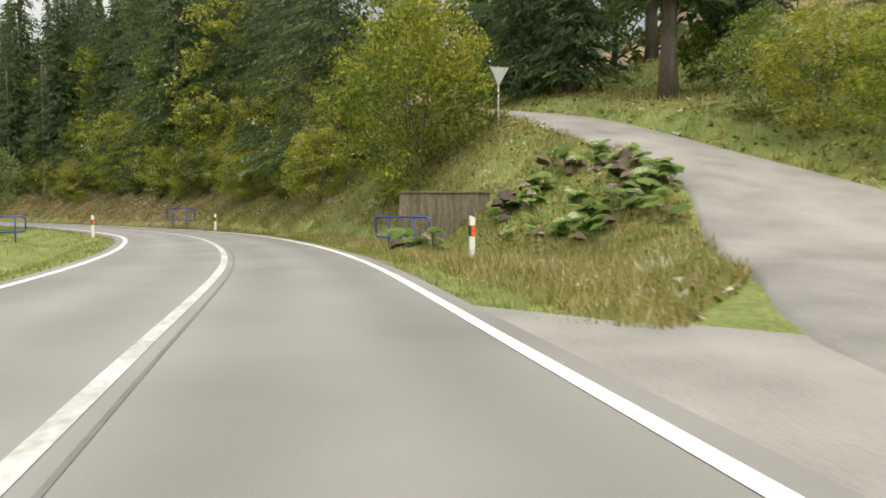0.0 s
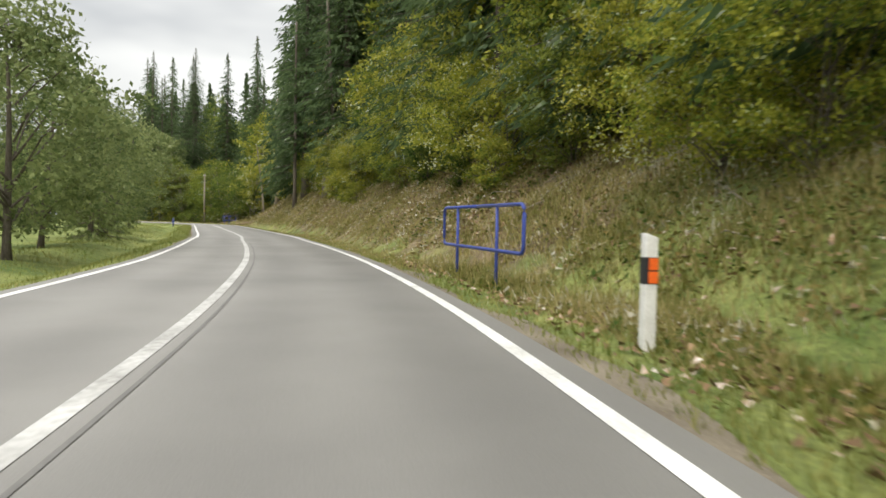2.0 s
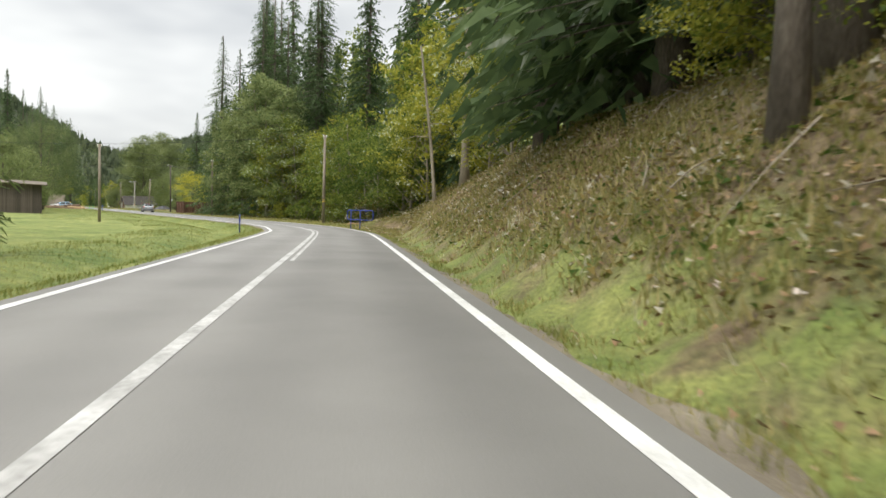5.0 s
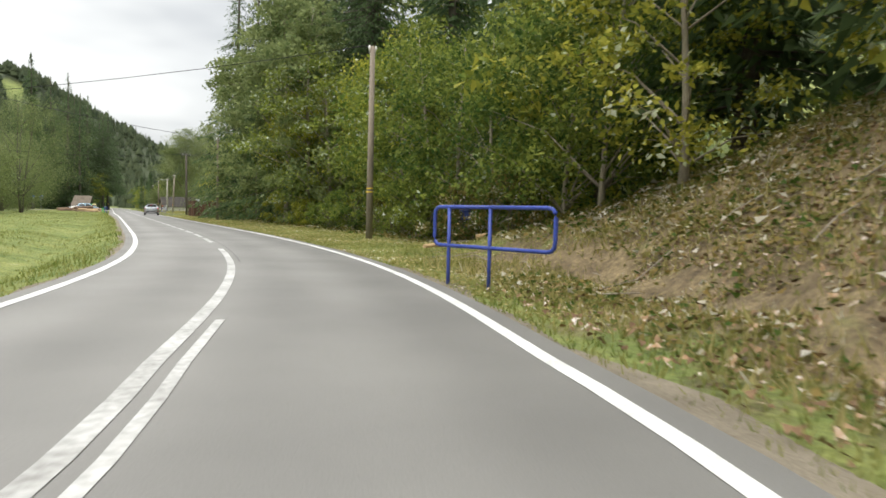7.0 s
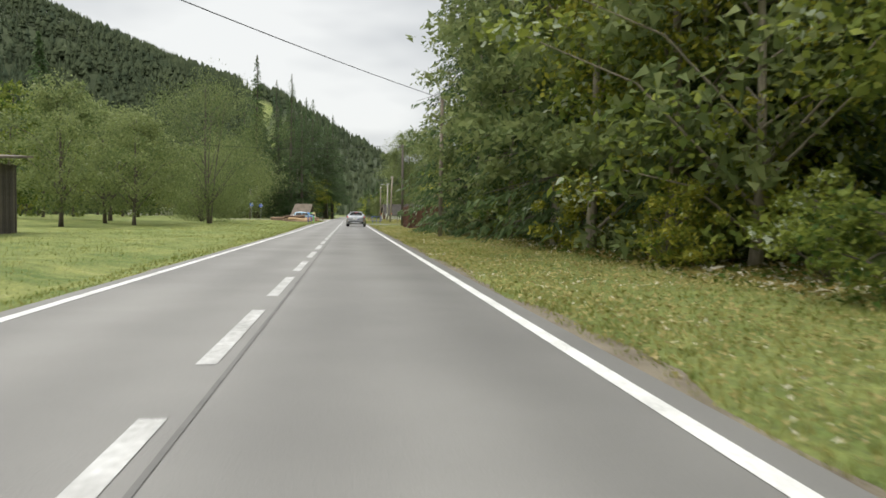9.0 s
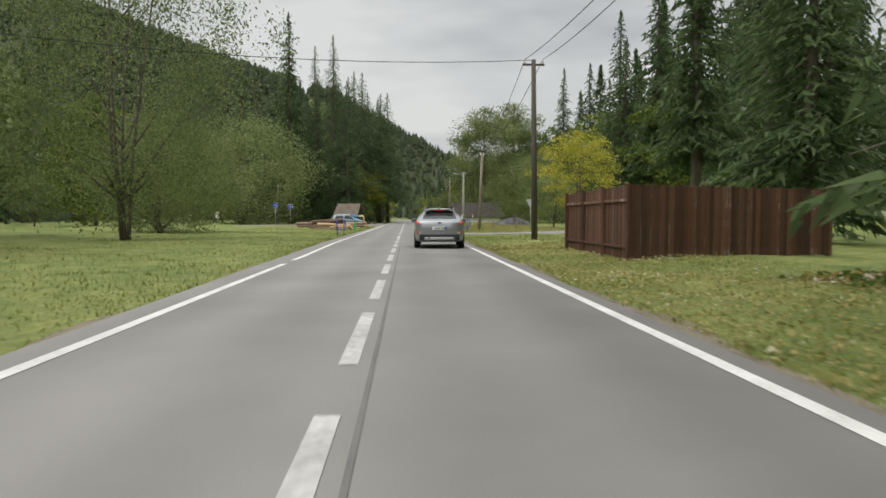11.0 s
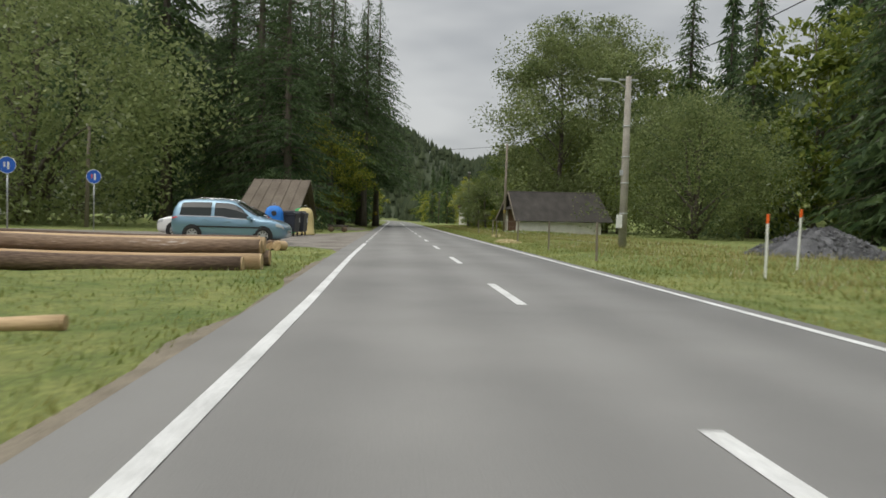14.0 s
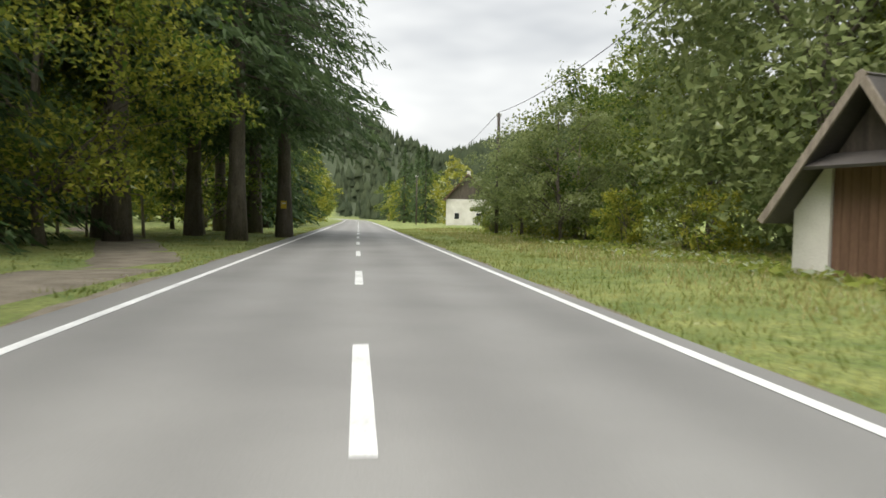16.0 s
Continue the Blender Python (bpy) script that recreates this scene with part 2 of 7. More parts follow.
def tube_data(points, radii, sides=8, verts=None, faces=None, caps=True):
    """A tapered tube along a run of points."""
    verts = [] if verts is None else verts
    faces = [] if faces is None else faces
    pts = [Vector(p) for p in points]
    base = len(verts)
    for i, p in enumerate(pts):
        d = (pts[min(i + 1, len(pts) - 1)] - pts[max(i - 1, 0)]).normalized()
        ref = Vector((0, 0, 1)) if abs(d.z) < 0.9 else Vector((1, 0, 0))
        u = d.cross(ref).normalized()
        w = d.cross(u)
        r = radii[i] if hasattr(radii, "__len__") else radii
        for k in range(sides):
            a = 2 * math.pi * k / sides
            verts.append(p + (u * math.cos(a) + w * math.sin(a)) * r)
    for i in range(len(pts) - 1):
        for k in range(sides):
            a, b = base + i * sides + k, base + i * sides + (k + 1) % sides
            faces.append((a, b, b + sides, a + sides))
    if caps:
        faces.append(tuple(base + k for k in range(sides))[::-1])
        faces.append(tuple(base + (len(pts) - 1) * sides + k for k in range(sides)))
    return verts, faces


def tube(name, points, radii, material, parent=None, sides=8, label=""):
    v, f = tube_data(points, radii, sides)
    return mesh_ob(name, v, f, material, parent, label, True)


# ---- the road's line, and the lie of the land ----
def smooth_line(points, step=0.5):
    p = np.array(points, float)
    p = np.vstack([2 * p[0] - p[1], p, 2 * p[-1] - p[-2]])
    out = []
    for i in range(1, len(p) - 2):
        n = max(2, int(np.linalg.norm(p[i + 1] - p[i]) / step))
        for k in range(n):
            t = k / n
            a, b, c, d = p[i - 1], p[i], p[i + 1], p[i + 2]
            out.append(0.5 * (2 * b + (c - a) * t + (2 * a - 5 * b + 4 * c - d) * t ** 2 + (3 * b - a - 3 * c + d) * t ** 3))
    out.append(p[-2])
    return np.array(out)


ROAD = smooth_line([(-118, -236), (-100, -232.5), (-84, -226), (-75.2, -221.6), (-66.9, -216.2), (-58.9, -210.6), (-51.7, -204.4), (-45.2, -197.5), (-39.8, -189.7),
                    (-34.9, -181.2), (-30.8, -173.1), (-27.0, -165.0), (-23.2, -156.8), (-14.0, -134.5), (-4.95, -112.0), (-2.75, -105.0), (-1.3, -98.2),
                    (-0.5, -90.7), (-0.1, -82), (0, -72), (0, -30), (0, 40), (0, 120), (0, 250), (-2, 330), (-12, 420), (-40, 520)], 0.5)
ROAD_S = np.concatenate([[0], np.cumsum(np.linalg.norm(np.diff(ROAD, axis=0), axis=1))])
S0 = ROAD_S[np.argmin(np.linalg.norm(ROAD - np.array([-66.9, -216.2]), axis=1))]
ROAD_S -= S0
ROAD_T = np.gradient(ROAD, axis=0)
ROAD_T /= np.linalg.norm(ROAD_T, axis=1)[:, None]
ROAD_N = np.stack([ROAD_T[:, 1], -ROAD_T[:, 0]], 1)
SIDE = smooth_line([(-80, -226.6, 0), (-74, -225.6, 0), (-69.4, -224.9, 0), (-64.4, -224.0, 0.04), (-60.1, -223.7, 0.25), (-57.1, -223.0, 0.6), (-52.8, -221.6, 1.65), (-48.1, -218.7, 3.0),
                    (-41.4, -213.8, 5.0), (-35, -208.2, 6.5), (-27, -200, 8.2), (-15, -185, 10.5)], 1.0)
SIDE2 = smooth_line([(0, 15.5, 0), (5, 15.8, 0), (11, 17.4, 0.05), (19, 21, 0.35), (30, 25, 0.9), (48, 28, 2.0), (80, 30, 5)], 1.0)

MOUTH = smooth_line([(-80, -226.5, 0), (-72, -224.5, 0), (-66, -223.0, 0.0), (-61.5, -223.6, 0.12)], 1.0)


def smoothstep(a, b, x):
    t = np.clip((x - a) / (b - a), 0, 1)
    return t * t * (3 - 2 * t)


def nearest(line, x, y):
    """Index of the nearest point of a line, and the distance, for arrays of places."""
    idx = np.zeros(len(x), int)
    dist = np.zeros(len(x))
    for a in range(0, len(x), 4000):
        d = (x[a:a + 4000, None] - line[None, :, 0]) ** 2 + (y[a:a + 4000, None] - line[None, :, 1]) ** 2
        idx[a:a + 4000] = d.argmin(1)
        dist[a:a + 4000] = np.sqrt(d.min(1))
    return idx, dist


def road_sd(x, y):
    i, _ = nearest(ROAD[::2], x, y)
    i = np.minimum(i * 2, len(ROAD) - 1)
    rel = np.stack([x, y], 1) - ROAD[i]
    return ROAD_S[i] + (rel * ROAD_T[i]).sum(1), (rel * ROAD_N[i]).sum(1)


def left_edge(s):
    return np.interp(s, [20, 32, 42, 50, 66, 90, 125, 142, 158, 207, 222, 233, 284, 294], [2.75, 2.72, 2.55, 2.32, 2.2, 2.3, 2.18, 2.12, 2.4, 2.42, 2.55, 2.76, 2.76, 2.85])


def wave(x, y, k, seed):
    return np.sin(x * k + seed) * np.cos(y * k * 0.83 + seed * 1.7) * 0.6 + np.sin((x + y) * k * 0.57 + seed * 2.3) * 0.4


def lane_half(x):
    """Half width of the climbing lane on its outer side, wider at the foot."""
    return 2.0 + 0.95 * smoothstep(-70, -64, x) * (1 - smoothstep(-58, -50, x))


def land(x, y):
    """Height of the ground at arrays of places."""
    x, y = np.asarray(x, float), np.asarray(y, float)
    s, d = road_sd(x, y)
    e = np.where(d > 0, d - 2.85, -d - left_edge(s))
    z = -0.04 - 0.05 * smoothstep(-0.3, 0.3, e)
    # the steep wooded bank along the first half
    amp = smoothstep(3, 20, s) * (1 - smoothstep(134, 150, s))
    foot = 0.9 + 0.3 * np.sin(s * 0.11) + 1.7 * (1 - smoothstep(40, 60, s)) + 2.4 * smoothstep(122, 138, s)
    rise = np.clip(e - foot, 0, None)
    steep = 0.8 + 0.08 * np.sin(s * 0.07 + 1)
    bank = amp * (steep * np.minimum(rise, 4) + 0.5 * np.clip(rise - 4, 0, 9) + 0.3 * np.clip(rise - 13, 0, 110)) * smoothstep(0, 1.2, rise)
    bank = bank + (0.24 * np.clip(d - 12.5, 0, 40) + 0.45 * np.clip(d - 25, 0, 26)) * smoothstep(-80, -30, s) * (1 - smoothstep(-2, 20, s)) * (d > 0)
    # further on, a low verge with rising woods well back
    far_amp = smoothstep(134, 170, s)
    late = far_amp * (0.12 * smoothstep(1, 6, e) + 0.34 * np.clip(e - np.where(s < 215, 9, 42), 0, 260))
    ditch = -0.45 * np.exp(-((e - 2.6) / 1.1) ** 2) - 0.25 * smoothstep(2, 7, e) * (1 - smoothstep(150, 230, s))
    meadow = 0.3 * smoothstep(8, 40, e) * smoothstep(190, 240, s)
    far_left = 0.6 * np.clip(e - 75, 0, 290) * smoothstep(70, 170, s) * (0.8 + 0.2 * smoothstep(400, 800, y))
    z = z + np.where(d > 0, bank + late, (ditch * smoothstep(0.3, 1.2, e)) * (1 - smoothstep(165, 200, s)) + meadow + far_left)
    bump = 0.05 * wave(x, y, 1.9, 0.4) + 0.07 * wave(x, y, 0.7, 2.0)
    z = z + bump * smoothstep(0.8, 3.0, e) * (1 + 2 * amp * (d > 0))
    # the valley closes with a long wooded hill
    closing = np.interp(x, [-354, -198, -77, 5, 47, 93, 250], [235, 172, 135, 88, 66, 44, -20]) * smoothstep(430, 800, y)
    z = z + np.maximum(closing - np.where(d > 0, late, far_left), 0)
    for line, half in ((MOUTH, 3.0), (SIDE, lane_half), (SIDE2, 2.2)):
        near_box = (x > line[:, 0].min() - 12) & (x < line[:, 0].max() + 12) & (y > line[:, 1].min() - 12) & (y < line[:, 1].max() + 12)
        k = np.where(near_box)[0]
        if len(k):
            i, dist = nearest(line, x[k], y[k])
            half = half(x[k]) if callable(half) else half
            w = (1 - smoothstep(half + 0.3, half + 2.6, dist)) * smoothstep(0.2, 1.5, e[k])
            z[k] = z[k] * (1 - w) + (line[i, 2] - np.where(line[i, 2] > 0.3, 0.16, 0.06)) * w
    near_box = (x > -64) & (x < 5) & (y > -250) & (y < -175)
    k = np.where(near_box)[0]
    if len(k):
        i, dist = nearest(SIDE, x[k], y[k])
        t = np.gradient(SIDE[:, :2], axis=0)[i]
        uphill = (x[k] - SIDE[i, 0]) * t[:, 1] - (y[k] - SIDE[i, 1]) * t[:, 0] > 0
        cap = SIDE[i, 2] + 0.1 + 0.16 * dist + 0.75 * np.clip(dist - 9, 0, None)
        z[k] = np.where(uphill & (dist > 1.5), np.minimum(z[k], cap), z[k])
    flat = smoothstep(-31, -28.5, x) * (x < -2.9) * smoothstep(54, 57, y) * (1 - smoothstep(109, 112, y))
    return z * (1 - flat) - 0.035 * flat


def land1(x, y):
    return float(land(np.array([x]), np.array([y]))[0])


def at_road(s, d):
    """The place at a length along the road and a distance to its right."""
    i = int(np.argmin(np.abs(ROAD_S - s)))
    p = ROAD[i] + ROAD_T[i] * (s - ROAD_S[i]) + ROAD_N[i] * d
    return float(p[0]), float(p[1])


def heading(s):
    i = int(np.argmin(np.abs(ROAD_S - s)))
    return math.degrees(math.atan2(-ROAD_T[i][0], ROAD_T[i][1]))


def spread(a, b, step, lo, hi, grow=1.22):
    mid = list(np.arange(a, b, step))
    v, g = a, step
    left = []
    while v > lo:
        g *= grow
        v -= g
        left.append(v)
    v, g = mid[-1], step
    right = []
    while v < hi:
        g *= grow
        v += g
        right.append(v)
    return np.array(left[::-1] + mid + right)


def ground_mat():
    m = bpy.data.materials.new("meadow_ground")
    m.use_nodes = True
    n, l = m.node_tree.nodes, m.node_tree.links
    b = n["Principled BSDF"]
    b.inputs["Roughness"].default_value = 0.95
    tc = n.new("ShaderNodeTexCoord")
    cols = []
    for scale, cs in ((0.22, [(0.09, 0.138, 0.026), (0.155, 0.208, 0.042), (0.245, 0.262, 0.075)]), (0.9, [(0.085, 0.06, 0.032), (0.165, 0.12, 0.062), (0.25, 0.19, 0.1)])):
        q = n.new("ShaderNodeTexNoise")
        q.inputs["Scale"].default_value, q.inputs["Detail"].default_value = scale, 9.0
        q.inputs["Roughness"].default_value = 0.65
        l.new(tc.outputs["Object"], q.inputs["Vector"])
        r = n.new("ShaderNodeValToRGB")
        for i, c in enumerate(cs):
            e = r.color_ramp.elements[0] if i == 0 else (r.color_ramp.elements[1] if i == 2 else r.color_ramp.elements.new(0.5))
            e.position, e.color = 0.38 + 0.12 * i, (*c, 1)
        mid = n.new("ShaderNodeTexNoise")
        mid.inputs["Scale"].default_value, mid.inputs["Detail"].default_value = scale * 7, 5.0
        l.new(tc.outputs["Object"], mid.inputs["Vector"])
        both = n.new("ShaderNodeMixRGB")
        both.inputs["Fac"].default_value = 0.42
        l.new(q.outputs["Fac"], both.inputs["Color1"])
        l.new(mid.outputs["Fac"], both.inputs["Color2"])
        l.new(both.outputs["Color"], r.inputs["Fac"])
        cols.append(r)
    bare = n.new("ShaderNodeAttribute")
    bare.attribute_name = "bare_soil"
    edge = n.new("ShaderNodeTexNoise")
    edge.inputs["Scale"].default_value, edge.inputs["Detail"].default_value = 1.3, 6.0
    l.new(tc.outputs["Object"], edge.inputs["Vector"])
    s1 = n.new("ShaderNodeMath")
    s1.operation = 'ADD'
    l.new(bare.outputs["Fac"], s1.inputs[0])
    l.new(edge.outputs["Fac"], s1.inputs[1])
    cut = n.new("ShaderNodeMapRange")
    cut.inputs["From Min"].default_value, cut.inputs["From Max"].default_value = 0.85, 1.1
    l.new(s1.outputs[0], cut.inputs["Value"])
    mix = n.new("ShaderNodeMixRGB")
    l.new(cut.outputs["Result"], mix.inputs["Fac"])
    l.new(cols[0].outputs["Color"], mix.inputs["Color1"])
    l.new(cols[1].outputs["Color"], mix.inputs["Color2"])
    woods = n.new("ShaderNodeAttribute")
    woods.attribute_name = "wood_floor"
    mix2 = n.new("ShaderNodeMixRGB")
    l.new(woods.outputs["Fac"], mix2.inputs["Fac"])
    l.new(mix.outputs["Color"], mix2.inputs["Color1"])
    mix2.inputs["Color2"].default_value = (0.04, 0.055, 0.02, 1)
    fine = n.new("ShaderNodeTexNoise")
    fine.inputs["Scale"].default_value, fine.inputs["Detail"].default_value = 14.0, 6.0
    fine.inputs["Roughness"].default_value = 0.7
    l.new(tc.outputs["Object"], fine.inputs["Vector"])
    grain = n.new("ShaderNodeMapRange")
    grain.inputs["From Min"].default_value, grain.inputs["From Max"].default_value = 0.36, 0.64
    grain.inputs["To Min"].default_value, grain.inputs["To Max"].default_value = 0.62, 1.38
    l.new(fine.outputs["Fac"], grain.inputs["Value"])
    speck = n.new("ShaderNodeMixRGB")
    speck.blend_type = 'MULTIPLY'
    speck.inputs["Fac"].default_value = 1.0
    l.new(mix2.outputs["Color"], speck.inputs["Color1"])
    l.new(grain.outputs["Result"], speck.inputs["Color2"])
    l.new(speck.outputs["Color"], b.inputs["Base Color"])
    bp = n.new("ShaderNodeBump")
    bp.inputs["Strength"].default_value, bp.inputs["Distance"].default_value = 0.8, 0.06
    l.new(fine.outputs["Fac"], bp.inputs["Height"])
    l.new(bp.outputs["Normal"], b.inputs["Normal"])
    return m


gx, gy = spread(-105, 45, 1.0, -2600, 2600), spread(-245, 175, 1.0, -2600, 3600)
GX, GY = np.meshgrid(gx, gy)
flat_x, flat_y = GX.ravel(), GY.ravel()
gz = land(flat_x, flat_y)
nx, ny = len(gx), len(gy)
q = np.arange(nx * ny).reshape(ny, nx)
quads = np.stack([q[:-1, :-1], q[:-1, 1:], q[1:, 1:], q[1:, :-1]], -1).reshape(-1, 4)
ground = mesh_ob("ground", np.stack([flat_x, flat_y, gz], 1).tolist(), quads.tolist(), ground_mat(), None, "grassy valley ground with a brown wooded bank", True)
tagged(ground, "", "ground", "", "structure")
gs, gd = road_sd(flat_x, flat_y)
ge = gd - 2.85
soil = (0.5 * smoothstep(0.1, 0.6, ge) + 0.5 * smoothstep(0.9, 3.0, ge)) * smoothstep(36, 50, gs) * (1 - smoothstep(138, 152, gs)) + 0.9 * smoothstep(10, 16, np.abs(gd)) * (1 - smoothstep(130, 165, gs)) * smoothstep(24, 40, gs) * (gd > 0)
soil = np.clip(soil, 0, 1) * 0.72
attr = ground.data.attributes.new("bare_soil", 'FLOAT', 'POINT')
attr.data.foreach_set("value", soil.astype(np.float32))
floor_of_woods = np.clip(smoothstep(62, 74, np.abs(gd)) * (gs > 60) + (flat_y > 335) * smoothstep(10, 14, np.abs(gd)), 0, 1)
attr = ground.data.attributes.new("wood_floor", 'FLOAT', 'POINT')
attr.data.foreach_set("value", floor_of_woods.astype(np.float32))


def ribbon(name, line, half_l, half_r, z, material, label, category="road", step=2, cross=0.0):
    """A flat strip of road along a line with its own thickness at the edges."""
    p = line[::step]
    t = np.gradient(p[:, :2], axis=0)
    t /= np.linalg.norm(t, axis=1)[:, None]
    n = np.stack([t[:, 1], -t[:, 0]], 1)
    zz = p[:, 2] if p.shape[1] > 2 else np.zeros(len(p))
    hl = half_l if hasattr(half_l, "__len__") else np.full(len(p), half_l)
    verts, faces = [], []
    for i in range(len(p)):
        for off, dz in ((-hl[i] - 0.1, -0.16), (-hl[i], 0), (0, cross), (half_r, 0), (half_r + 0.1, -0.16)):
            verts.append((*(p[i, :2] + n[i] * off), zz[i] + z + dz))
    for i in range(len(p) - 1):
        for k in range(4):
            a = i * 5 + k
            faces.append((a, a + 1, a + 6, a + 5))
    ob = mesh_ob(name, verts, faces, material, None, label, True)
    across = ob.data.attributes.new("across", 'FLOAT', 'POINT')
    across.data.foreach_set("value", np.array([[-hl[i] - 0.1, -hl[i], 0, half_r, half_r + 0.1] for i in range(len(p))], np.float32).ravel())
    return tagged(ob, "", category, "", "structure")


ribbon("road", ROAD, left_edge(ROAD_S[::2]) + 0.28 + 0.3 * smoothstep(190, 225, ROAD_S[::2]), 2.85 + 0.3, 0.0, ASPHALT, "grey worn asphalt country road", "road")
ribbon("side_road", SIDE, lane_half(SIDE[:, 0]), 2.0, 0.02, ASPHALT_OLD, "patched narrow asphalt lane climbing the bank", "road", 1)
ribbon("side_road", SIDE2, 2.2, 2.2, -0.01, ASPHALT_OLD, "grey asphalt lane joining the road", "road", 1)


def marking(name, s_a, s_b, off, width, label, paint=LINE):
    """One painted line from one length of the road to another; off gives its distance to the right."""
    s = np.arange(s_a, s_b + 1e-6, max(0.5, min(1.0, (s_b - s_a) / 3)))
    i = np.searchsorted(ROAD_S, s).clip(0, len(ROAD_S) - 1)
    c = ROAD[i] + ROAD_T[i] * (s - ROAD_S[i])[:, None]
    o = off(s) if callable(off) else np.full(len(s), off)
    a, b = c + ROAD_N[i] * (o - width / 2)[:, None], c + ROAD_N[i] * (o + width / 2)[:, None]
    verts = []
    for u, w in zip(a, b):
        verts += [(*u, 0.005), (*w, 0.005)]
    faces = [(2 * k, 2 * k + 1, 2 * k + 3, 2 * k + 2) for k in range(len(s) - 1)]
    ob = mesh_ob(name, verts, faces, paint)
    return tagged(ob, label, "road marking", "white road markings", "structure")


SY = float(np.interp(0.0, ROAD[200:, 1], ROAD_S[200:]))     # length along the road at y = 0
marking("edge_line", SY - 1e-3 - 318, SY + 12.5, 2.85, 0.14, "solid white line at the edge of the road")
marking("edge_line", SY + 19, SY + 480, 2.85, 0.13, "solid white line at the edge of the road")
marking("edge_line", SY - 318, SY - 17.4, lambda s: -left_edge(s), 0.14, "solid white line at the edge of the road")
marking("edge_line", SY - 16.5, SY + 69, lambda s: -left_edge(s), 0.14, "solid white line at the edge of the road")
marking("edge_line", SY + 101.5, SY + 480, lambda s: -left_edge(s), 0.13, "solid white line at the edge of the road")
marking("centre_line", SY - 318, SY - 91, 0.0, 0.14, "worn solid white centre line", WORN_LINE)

marking("centre_line", SY - 131, SY - 104, 0.21, 0.09, "thin worn second white centre line", WORN_LINE)
TAR = node_mat("tar_seam", [(0.11, 0.107, 0.102), (0.15, 0.146, 0.139), (0.185, 0.18, 0.17)], 1.5, 20, 0.8, bump=0.2, bump_dist=0.003)
for s_a, s_b, off in ((-30, 62, 0.2), (SY - 96, SY - 8, 0.19)):
    tagged(marking("tar_seam", s_a, s_b, off, 0.035, "dark tarred seam beside the centre line", TAR), "", "road seam", "tarred road seams")


def shoulder(s_a, s_b, right, width):
    """A strip of dirt and fine gravel along the edge of the asphalt."""
    s = np.arange(s_a, s_b, 1.0)
    i = np.searchsorted(ROAD_S, s).clip(0, len(ROAD_S) - 1)
    c = ROAD[i] + ROAD_T[i] * (s - ROAD_S[i])[:, None]
    a = 3.1 if right else -(left_edge(s) + 0.22 + 0.3 * smoothstep(190, 225, s))
    w = width * (1 + 0.35 * np.sin(s * 0.7) + 0.25 * np.sin(s * 1.9 + 1)) * (1 if right else -1)
    p, q2 = c + ROAD_N[i] * (np.zeros(len(s)) + a)[:, None], c + ROAD_N[i] * (a + w)[:, None]
    zq = land(q2[:, 0], q2[:, 1]) + 0.012
    verts = []
    for k in range(len(s)):
        verts += [(*p[k], -0.012), (*((p[k] + q2[k]) / 2), -0.01 + 0.5 * zq[k]), (*q2[k], zq[k])]
    faces = []
    for k in range(len(s) - 1):
        for j in (0, 1):
            faces.append((3 * k + j, 3 * k + j + 1, 3 * k + j + 4, 3 * k + j + 3))
    ob = mesh_ob("road_shoulder", verts, faces, SHOULDER, None, "brown dirt strip at the asphalt's edge", True)
    return tagged(ob, "", "shoulder", "", "structure")


shoulder(6, SY + 12, True, 0.4)
shoulder(SY + 20, SY + 300, True, 0.3)
shoulder(-30, SY + 58, False, 0.28)
shoulder(SY + 102, SY + 300, False, 0.3)
mouth_edge = [(*at_road(s, 3.12), -0.003) for s in np.arange(-16, 2.6, 2.0)]
mouth_back = [(-64.3, -219.9, 0.0), (-62.7, -220.6, 0.01), (-60.8, -221.4, 0.02), (-58.6, -222.0, 0.03), (-58.2, -225.2, 0.03), (-63, -227, 0.0), (-72, -228.6, 0.0), (-82, -231.5, 0.0)]
mouth_all = mouth_edge + mouth_back
mouth = mesh_ob("lane_mouth", mouth_all, [tuple(range(len(mouth_all)))], ASPHALT_OLD, None, "patched asphalt mouth of the lane")
tagged(mouth, "", "road", "", "structure")

# ---- plants ----


def leaf_mesh(name, centre, u, v, material, parent=None, label="", corners=3):
    """Many small leaves at each centre, u along the blade and v across: a pointed three-cornered blade, or an oval of four corners."""
    n = len(centre)
    if corners == 4:
        pts = np.stack([centre - u, centre + v * 0.95 - u * 0.1, centre + u * 1.15, centre - v * 0.95 - u * 0.1], 1).reshape(-1, 3)
    else:
        pts = np.stack([centre - u * 0.85 + v * 1.05, centre - u * 0.85 - v * 1.05, centre + u * 1.15], 1).reshape(-1, 3)
    me = bpy.data.meshes.new(name)
    c = corners
    me.vertices.add(c * n)
    me.vertices.foreach_set("co", pts.astype(np.float32).ravel())
    me.loops.add(c * n)
    me.loops.foreach_set("vertex_index", np.arange(c * n, dtype=np.int32))
    me.polygons.add(n)
    me.polygons.foreach_set("loop_start", np.arange(0, c * n, c, dtype=np.int32))
    me.update(calc_edges=True)
    me.materials.append(material)
    ob = new(name, me)
    if parent is not None:
        ob.parent = parent
    return tagged(ob, label)


def unit(rng, n):
    v = rng.normal(size=(n, 3))
    return v / np.linalg.norm(v, axis=1)[:, None]


def frames_for(rng, n, up=0.6):
    """Random leaf directions, whose faces look mostly upwards."""
    nrm = unit(rng, n) + np.array([0, 0, up])
    nrm /= np.linalg.norm(nrm, axis=1)[:, None]
    a = np.cross(nrm, unit(rng, n))
    a /= np.linalg.norm(a, axis=1)[:, None] + 1e-9
    return a, np.cross(nrm, a)


